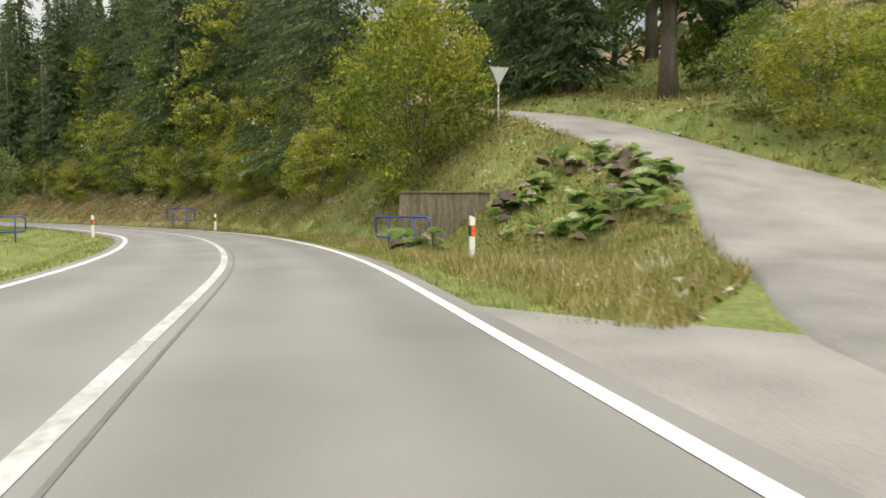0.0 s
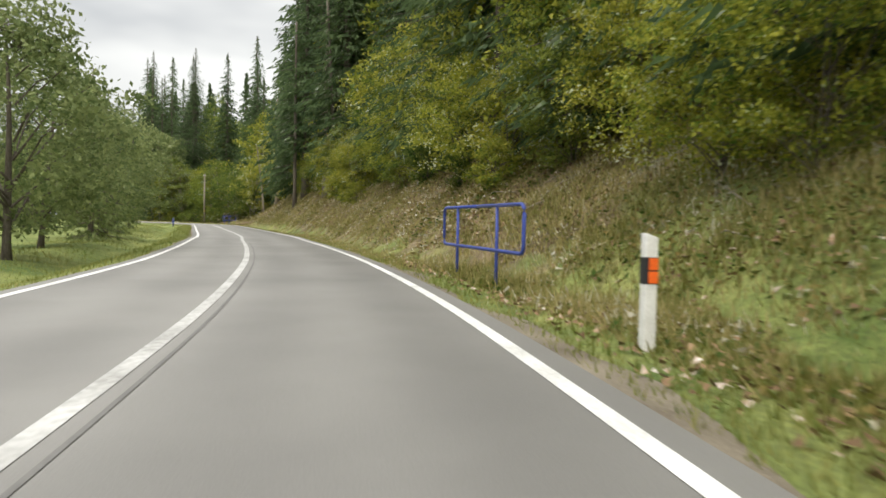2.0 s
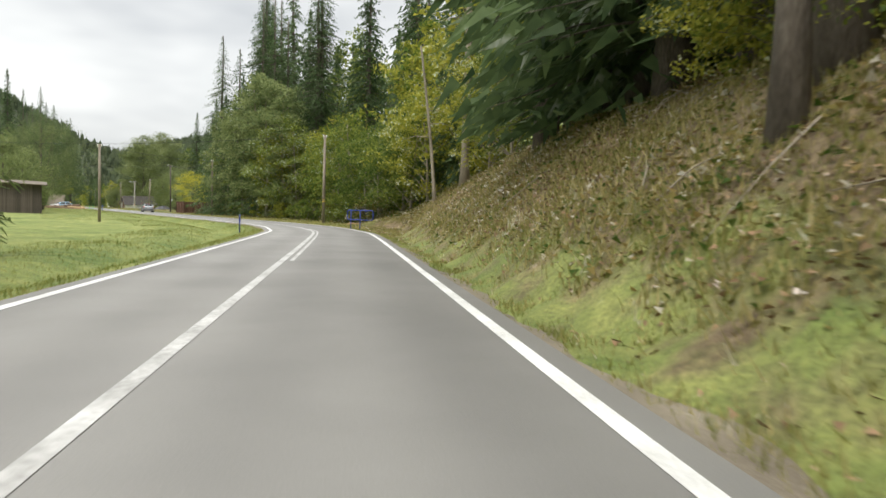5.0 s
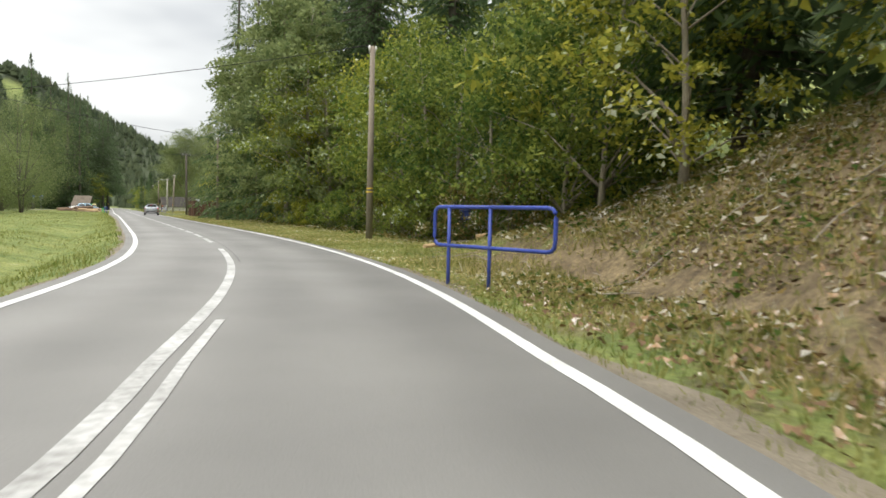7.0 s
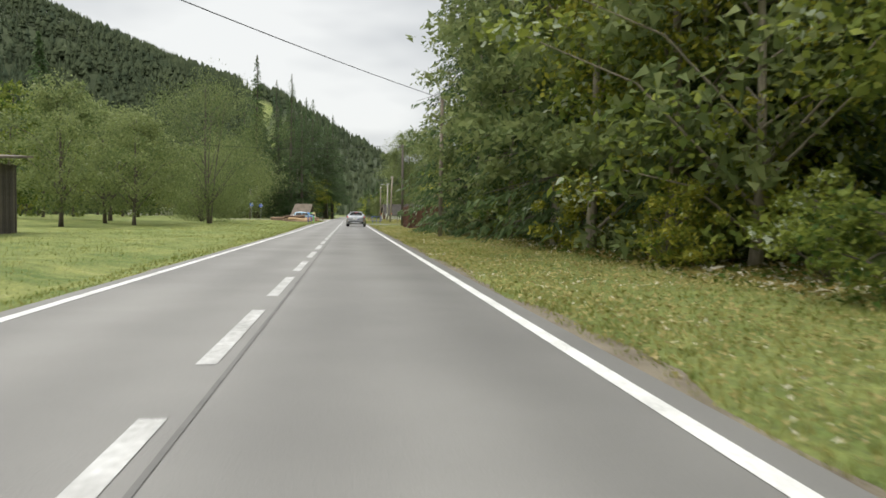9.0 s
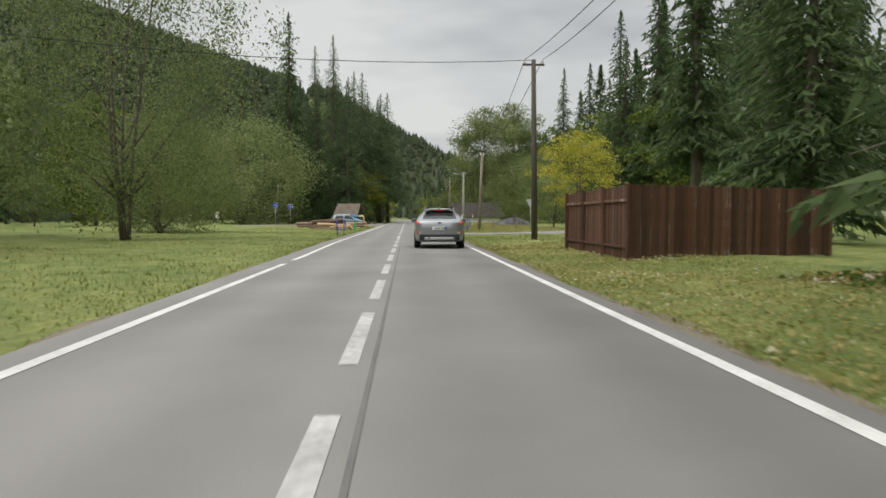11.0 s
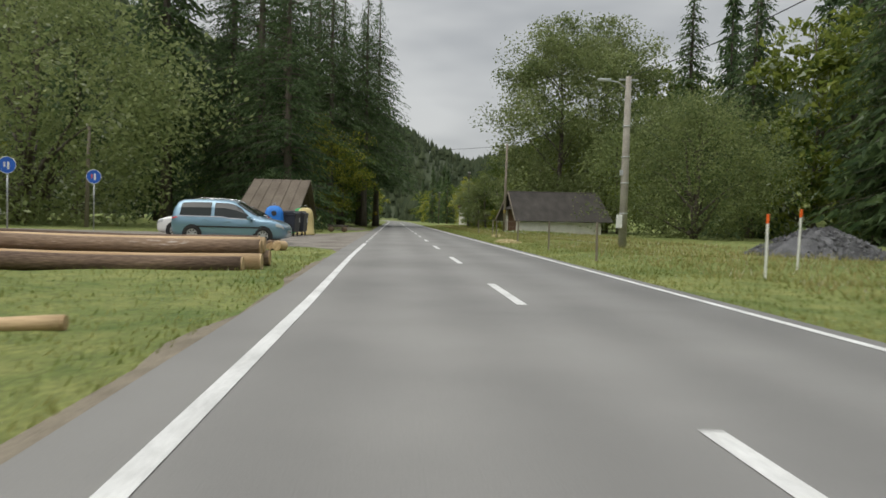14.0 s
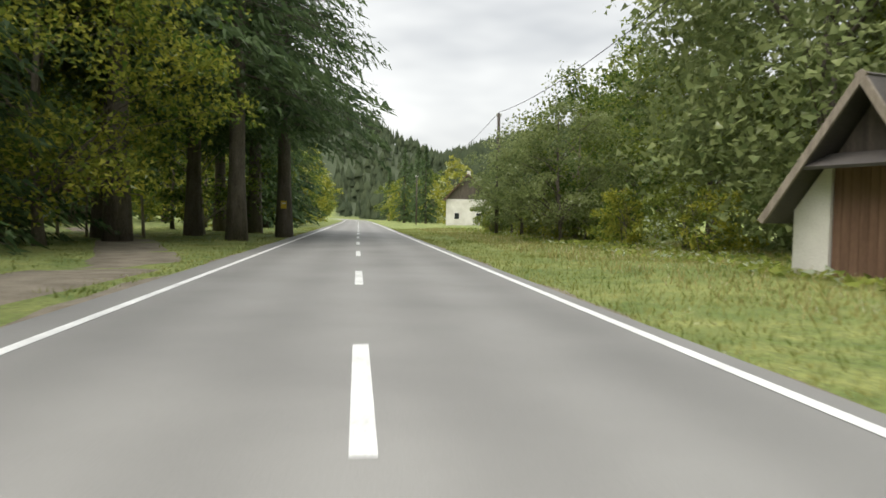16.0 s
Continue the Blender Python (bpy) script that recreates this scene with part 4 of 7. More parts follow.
def railing(x, y, turn, length, posts, label, top=1.05, low=0.42, dz=0.0, base=None):
    """A tubular guard rail over a culvert: a bent rectangular loop on posts."""
    z = (land1(x, y) if base is None else base) + dz
    r = thing("railing", pose(x, y, z, 0, 0, turn), label, "railing", "blue guard rails")
    h = length / 2
    loop = bent_frame([(0, 0, top), (h, 0, top), (h, 0, low), (-h, 0, low), (-h, 0, top), (0, 0, top)], 0.03)
    tube("loop_rail", loop, 0.032, BLUE_PAINT, r, 10)
    for p in posts:
        tube("post", [(p, 0, -0.35), (p, 0, top)], 0.03, BLUE_PAINT, r, 10)
    return r


railing(-51.55, -211.25, 53.8, 3.3, (-0.8, 0.8), "blue tubular guard rail over a culvert by the concrete headwall")
railing(-32.59, -185.98, 63.2, 4.7, (-1.1, 1.3), "blue tubular guard rail at the foot of the bank", 1.32, 0.55, 0, 0.0)
railing(2.0, -101.55, 106.9, 2.54, (0.0, 0.92), "blue tubular guard rail beside the grassy ditch", 1.2, 0.58, 0, 0.0)
railing(-5.75, -101.5, 75, 2.0, (-0.5, 0.5), "dark blue tubular guard rail on the meadow verge")
railing(-3.95, 12.7, 82, 2.6, (-0.9, 0.9), "dark blue tubular guard rail on the meadow verge")
railing(4.85, 23.2, 120, 2.7, (-1.0, 0.0, 1.0), "dark blue tubular guard rail at the lane's corner")
railing(-50.5, -192.6, heading(30) + 20, 2.0, (-0.6, 0.6), "blue tubular guard rail on the far side of the bend")

def marker_post(x, y, turn, label):
    """A white road marker post with a slanting top, a dark band and an orange reflector."""
    r = thing("marker_post", pose(x, y, land1(x, y), 0, 0, turn), label, "marker post", "white marker posts")
    bm = box_bm((0.12, 0.1, 1.3), (0, 0, 0.4), 0.018)
    for v in bm.verts:
        if v.co.z > 0.9:
            v.co.z -= (v.co.x + 0.06) * 0.35
    part("body", bm, WHITE_PLASTIC, r)
    part("band", box_bm((0.124, 0.104, 0.24), (0, 0, 0.72), 0.01), BLACK, r, "black band")
    for k in (-0.058, 0.058):
        part("reflector", box_bm((0.084, 0.012, 0.104), (0.014, -0.054, 0.72 + k), 0.004), ORANGE, r, "orange reflector")
        part("reflector", box_bm((0.075, 0.012, 0.1), (0, 0.054, 0.72 + k), 0.004), ORANGE, r, "orange reflector")
    return r


marker_post(-56.5, -215.25, heading(8), "white marker post with orange reflector in the grass")
marker_post(-36.4, -192.0, heading(42), "white marker post with orange reflector by the bank")
marker_post(*at_road(31, -3.6), heading(31), "white marker post with orange reflector on the inner verge")


def give_way(x, y, turn, z_base, pole_h, side, label):
    """A give-way sign seen mostly from behind: a folded-edge triangle on a steel pole with two clamps."""
    r = thing("give_way_sign", pose(x, y, z_base, 0, 0, turn), label, "road sign")
    tube("pole", [(0, 0, -0.4), (0, 0, pole_h)], 0.032, STEEL, r, 10)
    bm = bmesh.new()
    h = side * 0.866
    tri_pts = [(-side / 2, h / 3), (side / 2, h / 3), (0, -2 * h / 3)]
    rim = []
    for i, (px, pz) in enumerate(tri_pts):
        for t in (-0.5, 0, 0.5):
            a = math.atan2(pz, px) + t * 1.6
            rim.append((px * 0.9 + 0.05 * side * math.cos(a), pz * 0.9 + 0.05 * side * math.sin(a)))
    front = [bm.verts.new((px, -0.05, pole_h - h * 0.36 + pz)) for px, pz in rim]
    back = [bm.verts.new((px, -0.035, pole_h - h * 0.36 + pz)) for px, pz in rim]
    bm.faces.new(front)
    bm.faces.new(back[::-1])
    for i in range(len(rim)):
        bm.faces.new((front[i], back[i], back[(i + 1) % 9], front[(i + 1) % 9]))
    bmesh.ops.recalc_face_normals(bm, faces=bm.faces)
    part("plate", bm, SIGN_BACK, r, "grey triangular sheet-metal plate")
    for dz in (0.12, 0.42):
        part("clamp", box_bm((0.34 if dz < 0.3 else 0.16, 0.03, 0.035), (0, -0.025, pole_h - dz), 0.006), STEEL, r)
    return r


give_way(-44.15, -212.0, heading(20) + 10, 3.62, 3.1, 0.9, "grey back of a give-way sign on the grassy bank")
give_way(11.25, 26.6, 5, land1(11.25, 26.6), 2.75, 0.9, "grey back of a give-way sign at the lane's mouth")


def utility_pole(x, y, h, radius, material, label, lean=(0, 0), foot=None, arm=0.0, bands=False):
    """A wooden pole for wires, with insulators on top; it may stand in a concrete foot."""
    z = land1(x, y)
    r = thing("utility_pole", pose(x, y, z), label, "utility pole", "wooden utility poles")
    top = (lean[0] * h, lean[1] * h, h)
    tube("shaft", [(0, 0, -0.4), (lean[0] * h * 0.5, lean[1] * h * 0.5, h * 0.5), top], [radius * 1.15, radius, radius * 0.8], material, r, 12)
    if foot:
        part("foot", box_bm((0.2, 0.2, 1.7), (foot, 0, 0.45), 0.02), CONCRETE, r, "concrete foot")
    if arm:
        part("crossarm", box_bm((arm, 0.09, 0.1), (top[0], top[1], h - 0.25), 0.012), DARK_POLE, r)
    for k in (-1, 1):
        v, f = tube_data([(top[0] + k * max(arm / 2 - 0.08, 0.14), top[1], h - 0.22), (top[0] + k * max(arm / 2 - 0.08, 0.14), top[1], h - 0.08), (top[0] + k * max(arm / 2 - 0.08, 0.14), top[1], h + 0.02)], [0.03, 0.05, 0.03], 8)
        mesh_ob("insulator", v, f, WHITE_PLASTIC, r, "white insulator", True)
        if not arm:
            tube("hook", [(top[0], top[1], h - 0.35), (top[0] + k * 0.14, top[1], h - 0.3), (top[0] + k * 0.14, top[1], h - 0.2)], 0.012, STEEL, r, 6)
    if bands:
        for k in (1.95, 2.1):
            tube("band", [(0, 0, k), (0, 0, k + 0.05)], radius * 1.13, YELLOW_PAINT, r, 12, "yellow painted ring")
    return r


YELLOW_PAINT = node_mat("yellow_paint", [(0.5, 0.34, 0.03), (0.7, 0.5, 0.05)], 4, 30, 0.6, bump=0.1)
utility_pole(6.6, -82.6, 8.0, 0.13, POLE_WOOD, "weathered wooden utility pole with yellow rings", (0.002, 0.0), None, 0.0, True)
utility_pole(6.2, -38.5, 8.0, 0.11, POLE_WOOD, "thin weathered wooden utility pole beside the verge")
utility_pole(-11.5, -78, 6.5, 0.11, POLE_WOOD, "weathered wooden utility pole on the meadow")
utility_pole(6.9, 0.4, 9.0, 0.14, DARK_POLE, "dark tarred utility pole carrying wires", (-0.012, 0), None, 1.1)
utility_pole(7.3, 31.9, 7.2, 0.13, POLE_WOOD, "leaning weathered wooden utility pole", (0.035, 0.01))
utility_pole(8.95, 106.7, 8.5, 0.12, POLE_WOOD, "weathered utility pole with a yellow ring by the shed", (0.004, 0), 0.16, 0.0, True)
utility_pole(9.3, 143.5, 8.2, 0.12, DARK_POLE, "dark wooden utility pole beside the road")
utility_pole(8.9, 205, 7.5, 0.11, DARK_POLE, "dark wooden utility pole beside the road")
utility_pole(-21.1, 85.4, 6.6, 0.12, POLE_WOOD, "grey wooden utility pole behind the signs", (0.02, 0))


def wire(a, b, sag, label):
    """A cable hanging between two points."""
    a, b = Vector(a), Vector(b)
    pts = [a.lerp(b, t) - Vector((0, 0, 4 * sag * t * (1 - t))) for t in np.linspace(0, 1, 13)]
    v, f = tube_data(pts, 0.016, 5)
    ob = mesh_ob("overhead_wire", v, f, BLACK, None, label, True)
    return tagged(ob, "", "wire", "overhead wires")


wire((-11.5, -78, land1(-11.5, -78) + 6.4), (6.2, -38.5, land1(6.2, -38.5) + 7.9), 0.3, "black overhead wire crossing the road")
for k in (-0.45, 0.45):
    wire((6.8 + k, 0.4, land1(6.9, 0.4) + 9.0), (7.55 + k * 0.3, 31.9, 7.3), 0.7, "black overhead wire between two poles")
    wire((6.2 + k * 0.3, -38.5, land1(6.2, -38.5) + 7.9), (6.8 + k, 0.4, land1(6.9, 0.4) + 9.0), 0.8, "black overhead wire along the road")
wire((7.55, 31.9, 7.3), (8.9, 71, 7.9), 0.9, "black overhead wire between two poles")
wire((8.9, 71, 7.9), (9.25, 107.4, 8.6), 0.8, "black overhead wire between two poles")
wire((9.25, 107.4, 8.6), (9.3, 143.5, 8.3), 0.8, "black overhead wire between two poles")
wire((9.3, 143.5, 8.3), (8.9, 205, 7.6), 1.1, "black overhead wire between two poles")
wire((6.8, 0.4, 9.0), (-24, -14, 8.2), 1.0, "black overhead wire crossing the road")
wire((6.6, -82.6, 8.0), (-30, -40, 8.5), 0.9, "black overhead wire crossing the road")
wire((9.25, 107.4, 8.4), (-20, 128, 9.0), 0.5, "black overhead wire crossing the road")


def street_lamp(x, y):
    """A concrete lamp column with a box, collars and a lamp head on a short arm."""
    z = land1(x, y)
    r = thing("street_lamp", pose(x, y, z), "grey concrete lamp column with a white box", "street lamp")
    tube("column", [(0, 0, -0.4), (0, 0, 4), (0, 0, 7.9)], [0.19, 0.17, 0.13], CONCRETE, r, 14)
    for k in (1.6, 3.0, 4.2, 5.6):
        tube("collar", [(0, 0, k), (0, 0, k + 0.05)], 0.195, STEEL, r, 14, "steel collar")
    part("meter_box", box_bm((0.24, 0.2, 0.62), (-0.22, -0.1, 1.25), 0.02), WHITE_PLASTIC, r, "white plastic box")
    part("junction_box", box_bm((0.14, 0.14, 0.24), (-0.18, -0.05, 3.5), 0.015), SIGN_BACK, r)
    tube("arm", [(0, 0, 7.3), (-0.5, -0.1, 7.6), (-1.0, -0.2, 7.65)], [0.035, 0.03, 0.03], STEEL, r, 8)
    bm = box_bm((0.6, 0.2, 0.12), (-1.2, -0.22, 7.66), 0.04)
    part("lamp_head", bm, SIGN_BACK, r)
    part("crossarm", box_bm((0.9, 0.07, 0.08), (0, 0, 7.75), 0.01), STEEL, r)
    return r


street_lamp(8.9, 71.0)


# the brown plank fence, its boards one by one
FENCE_WOOD = node_mat("brown_fence_boards", [(0.06, 0.028, 0.018), (0.115, 0.052, 0.034), (0.16, 0.078, 0.05)], 2.5, 25, 0.8, bump=0.4, bump_dist=0.006, per_object=0.35, stretch=(3, 3, 0.3))


def plank_fence(x0, y0, x1, y1, height, label):
    z = land1(x0, y0)
    ln = math.hypot(x1 - x0, y1 - y0)
    turn = math.degrees(math.atan2(y1 - y0, x1 - x0))
    r = thing("plank_fence", pose(x0, y0, z, 0, 0, turn), label, "fence", "brown plank fences")
    rng = random.Random(3)
    me = None
    n = int(ln / 0.15)
    for i in range(n):
        if me is None:
            bm = box_bm((0.142, 0.024, 1.0), (0, 0, 0.5), 0.004)
            ob = part("board", bm, FENCE_WOOD, r)
            me = ob.data
        else:
            ob = new("board", me)
            ob.parent = r
        ob.location = (0.08 + i * ln / n, 0.012 * (i % 2), 0.03 + rng.uniform(-0.02, 0.02))
        ob.scale = (1, 1, height * rng.uniform(0.985, 1.015))
        ob.rotation_euler = (0, rng.uniform(-0.008, 0.008), 0)
    for k in range(int(ln / 2.4) + 1):
        part("post", box_bm((0.09, 0.09, height + 0.45), (min(k * 2.4, ln), 0.08, height / 2 - 0.15), 0.008), FENCE_WOOD, r)
    for k in (0.35, height - 0.35):
        part("rail", box_bm((ln, 0.04, 0.08), (ln / 2, 0.055, k), 0.006), FENCE_WOOD, r)
    return r


plank_fence(6.3, -17.0, 6.3, -9.4, 1.95, "tall brown board fence along the verge")
plank_fence(6.3, -17.05, 13.2, -14.6, 1.95, "tall brown board fence turning away from the road")


# ---- the shed with the dark roof ----
PLASTER = node_mat("white_plaster", [(0.52, 0.5, 0.45), (0.7, 0.68, 0.63), (0.78, 0.76, 0.71)], 1.2, 30, 0.9, bump=0.3, bump_dist=0.006)
FELT = node_mat("roofing_felt", [(0.045, 0.04, 0.038), (0.075, 0.068, 0.062), (0.105, 0.095, 0.085)], 1.2, 35, 0.9, bump=0.4, bump_dist=0.006)
DOOR_WOOD = node_mat("brown_door_wood", [(0.1, 0.055, 0.035), (0.17, 0.095, 0.06), (0.22, 0.13, 0.085)], 2, 25, 0.75, bump=0.4, bump_dist=0.006, stretch=(4, 4, 0.3))
DARK_WOOD = node_mat("dark_weathered_wood", [(0.04, 0.033, 0.027), (0.09, 0.075, 0.06), (0.15, 0.125, 0.1)], 2, 25, 0.85, bump=0.5, bump_dist=0.008, per_object=0.2, stretch=(4, 4, 0.3))
RUST = node_mat("brown_sheet_roof", [(0.09, 0.07, 0.05), (0.15, 0.12, 0.09), (0.2, 0.165, 0.125)], 0.9, 12, 0.75, bump=0.2, bump_dist=0.01)


def slab(name, corners, thick, material, parent, label=""):
    """A sloping plate given by its four upper corners."""
    c = [Vector(p) for p in corners]
    n = (c[1] - c[0]).cross(c[3] - c[0]).normalized()
    if n.z < 0:
        n = -n
    v = [*c, *[p - n * thick for p in c]]
    f = [(0, 1, 2, 3), (7, 6, 5, 4), (0, 4, 5, 1), (1, 5, 6, 2), (2, 6, 7, 3), (3, 7, 4, 0)]
    bm = bmesh.new()
    vs = [bm.verts.new(p) for p in v]
    for q in f:
        bm.faces.new([vs[i] for i in q])
    bmesh.ops.recalc_face_normals(bm, faces=bm.faces)
    return part(name, bm, material, parent, label)


def shed(x, y, turn):
    """A low white garage: long steep roof whose ridge runs away from the road, gable with a brown door, small porch roof."""
    r = thing("roadside_shed", pose(x, y, land1(x, y), 0, 0, turn), "low white plastered shed with a dark felt roof", "shed")
    ln, hw, eave, ridge = 10.7, 1.45, 1.62, 4.1
    # front is the side towards the road, at x = 0; the ridge runs along +x
    for s in (-1, 1):
        bm = bmesh.new()
        ring = [[bm.verts.new((x, s * y, z)) for y, z in ((0.88, -0.2), (1.72, -0.2), (1.72, 1.42), (0.88, 2.5))] for x in (0.5, 0.72)]
        for k in range(4):
            bm.faces.new((ring[0][k], ring[0][(k + 1) % 4], ring[1][(k + 1) % 4], ring[1][k]))
        bm.faces.new(ring[0])
        bm.faces.new(ring[1][::-1])
        bmesh.ops.recalc_face_normals(bm, faces=bm.faces)
        part("front_wall", bm, PLASTER, r)
    part("side_wall", box_bm((ln - 1.3, 0.22, 1.6), (ln / 2 + 0.075, -1.6, 0.6), 0.01), PLASTER, r)
    part("side_wall", box_bm((ln - 1.3, 0.22, 1.6), (ln / 2 + 0.075, 1.6, 0.6), 0.01), PLASTER, r)
    part("rear_wall", box_bm((0.25, 3.0, 1.9), (ln - 0.7, 0, 0.75), 0.01), PLASTER, r)
    bm = bmesh.new()
    vs = [bm.verts.new(p) for p in ((0.54, -1.0, 2.3), (0.54, 1.0, 2.3), (0.54, 0, 3.7), (0.68, -1.0, 2.3), (0.68, 1.0, 2.3), (0.68, 0, 3.7))]
    for q in ((0, 1, 2), (5, 4, 3), (0, 3, 4, 1), (1, 4, 5, 2), (2, 5, 3, 0)):
        bm.faces.new([vs[i] for i in q])
    part("gable", bm, DARK_WOOD, r, "dark boarded gable")
    door = part("door", box_bm((0.06, 1.755, 2.4), (0.62, 0, 1.15), 0.01), DOOR_WOOD, r, "brown boarded double door")
    for k in range(9):
        part("door_board", box_bm((0.02, 0.18, 2.34), (0.582, -0.768 + k * 0.192, 1.15), 0.004), DOOR_WOOD, door)
    slab("porch_roof", [(-0.15, -1.25, 2.3), (0.5, -1.0, 2.6), (0.5, 1.0, 2.6), (-0.15, 1.25, 2.3)], 0.07, FELT, r)
    for s in (-1, 1):
        slab("roof", [(0, 0, ridge), (ln, 0, ridge + 0.25), (ln + 0.7, s * (hw + 0.55), eave - 0.35), (-0.25, s * (hw + 0.55), eave - 0.45)], 0.09, FELT, r, "dark felt roof slope")
        slab("verge_board", [(-0.05, 0, ridge + 0.03), (0.02, 0, ridge + 0.03), (-0.24, s * (hw + 0.56), eave - 0.42), (-0.31, s * (hw + 0.56), eave - 0.42)], 0.16, POLE_WOOD, r, "pale verge board")
    return r


shed(9.58, 108.8, 20.5)


def barn(x, y, turn):
    """A grey wooden field barn with upright boards and a flat sheet roof."""
    r = thing("field_barn", pose(x, y, land1(x, y), 0, 0, turn), "grey weathered wooden barn on the meadow", "barn")
    w, d, h = 7.0, 5.0, 3.6
    part("body", box_bm((w - 0.1, d - 0.1, h), (-w / 2, d / 2, h / 2 - 0.2), 0.02), DARK_WOOD, r)
    rng = random.Random(9)
    me = None
    for side in (0, 1):
        n = int((w if side == 0 else d) / 0.19)
        for i in range(n):
            if me is None:
                ob = part("board", box_bm((0.165, 0.025, h), (0, 0, h / 2 - 0.15), 0.004), DARK_WOOD, r)
                me = ob.data
            else:
                ob = new("board", me)
                ob.parent = r
            if side == 0:
                ob.location = (-0.1 - i * w / n, 0.02 + rng.uniform(0, 0.015), rng.uniform(-0.05, 0.02))
            else:
                ob.location = (0.0 + rng.uniform(0, 0.015), 0.1 + i * d / n, rng.uniform(-0.05, 0.02))
                ob.rotation_euler = (0, 0, radians(90))
    slab("roof", [(-w - 0.5, -0.6, h + 0.1), (0.6, -0.6, h - 0.15), (0.6, d + 0.5, h + 0.35), (-w - 0.5, d + 0.5, h + 0.6)], 0.1, RUST, r, "low sheet roof")
    return r


barn(-15.3, -46.5, 0)


# ---- the lay-by with its shelter, bins and parked cars ----
def flat_patch(name, outline, z, material, label, category):
    bm = bmesh.new()
    vs = [bm.verts.new((x, y, z)) for x, y in outline]
    bm.faces.new(vs)
    bmesh.ops.triangulate(bm, faces=bm.faces[:])
    ob = part(name, bm, material, None, label)
    return tagged(ob, "", category, "", "structure")


flat_patch("lay_by", [(-3.42, 61.0), (-3.75, 63.0), (-4.5, 64.2), (-6.0, 64.6), (-9, 64.8), (-22, 65.0), (-26, 72), (-22, 78), (-10, 79.5), (-6.2, 84), (-4.8, 90), (-4.0, 96), (-3.42, 101)], -0.024, GRAVEL, "grey gravel lay-by beside the road", "lay-by")


def a_frame(x, y, turn):
    """An open shelter under one great brown sheet roof that nearly reaches the ground, with a table inside."""
    r = thing("roof_shelter", pose(x, y, land1(x, y), 0, 0, turn), "open wooden shelter under a steep brown roof", "shelter")
    for s in (-1, 1):
        roof = slab("roof", [(-2.0, 0, 3.6), (1.95, 0, 3.6), (1.75, s * 3.1, 0.95), (-2.6, s * 3.1, 0.95)], 0.06, RUST, r, "brown sheet roof slope")
        for k in range(7):
            a, b = Vector((-2.0 + k * 0.65, 0, 3.63)), Vector((-2.55 + k * 0.715, s * 3.1, 0.98))
            tube("batten", [a, b], 0.018, RUST, roof, 5)
        for px in (-1.7, 1.5):
            tube("rafter", [(px, 0, 3.5), (px, s * 2.9, 1.05)], 0.06, DARK_WOOD, r, 6)
            tube("post", [(px, s * 1.9, -0.3), (px, s * 1.9, 1.8)], 0.07, DARK_WOOD, r, 8)
    part("low_wall", box_bm((0.14, 3.6, 0.62), (1.4, 0, 0.28), 0.015), CONCRETE, r, "pale low wall")
    part("table", box_bm((1.6, 0.8, 0.06), (-0.3, 0, 0.76), 0.012), DARK_WOOD, r)
    for k in (-0.8, 0.2):
        part("table_leg", box_bm((0.08, 0.6, 0.76), (k, 0, 0.37), 0.01), DARK_WOOD, r)
    return r


a_frame(-9.4, 89.1, -6)

# ---- vehicles ----
def paint(name, colour, flake=0.35, rough=0.3):
    m = node_mat(name, [tuple(c * 0.9 for c in colour), colour, tuple(min(1, c * 1.08) for c in colour)], 1.0, 200, rough, metal=flake, bump=0.0, spec=0.5, coat=0.8)
    return m


CAR_GREY = paint("grey_car_paint", (0.3, 0.315, 0.325), 0.55)
CAR_BLUE = paint("pale_blue_car_paint", (0.2, 0.33, 0.43), 0.45)
CAR_WHITE = paint("white_car_paint", (0.75, 0.75, 0.74), 0.0)
CAR_RED_DARK = paint("dark_car_paint", (0.04, 0.045, 0.05), 0.4)
CAR_GLASS = glass_mat("dark_car_glass", (0.03, 0.035, 0.035))
PALE_GLASS = glass_mat("pale_car_glass", (0.11, 0.13, 0.13))
CHROME = node_mat("chrome_trim", [(0.6, 0.6, 0.6), (0.75, 0.75, 0.75)], 5, 50, 0.2, metal=1.0, bump=0)
SILVER = node_mat("silver_trim", [(0.42, 0.42, 0.42), (0.55, 0.55, 0.55)], 5, 50, 0.4, metal=0.5, bump=0)
RUBBER = node_mat("tyre_rubber", [(0.012, 0.012, 0.012), (0.028, 0.027, 0.026)], 8, 60, 0.85, bump=0.3, bump_dist=0.004)
LENS_CLEAR = glass_mat("headlamp_lens", (0.5, 0.52, 0.53), 0.08)


def lamp_red(name, power):
    m = bpy.data.materials.new(name)
    m.use_nodes = True
    b = m.node_tree.nodes["Principled BSDF"]
    b.inputs["Base Color"].default_value = (0.55, 0.02, 0.02, 1)
    b.inputs["Roughness"].default_value = 0.15
    b.inputs["Emission Color"].default_value = (1.0, 0.06, 0.04, 1)
    b.inputs["Emission Strength"].default_value = power
    return m


LENS_RED_LIT = lamp_red("lit_red_lens", 0.35)
LENS_RED = lamp_red("red_lens", 0.0)


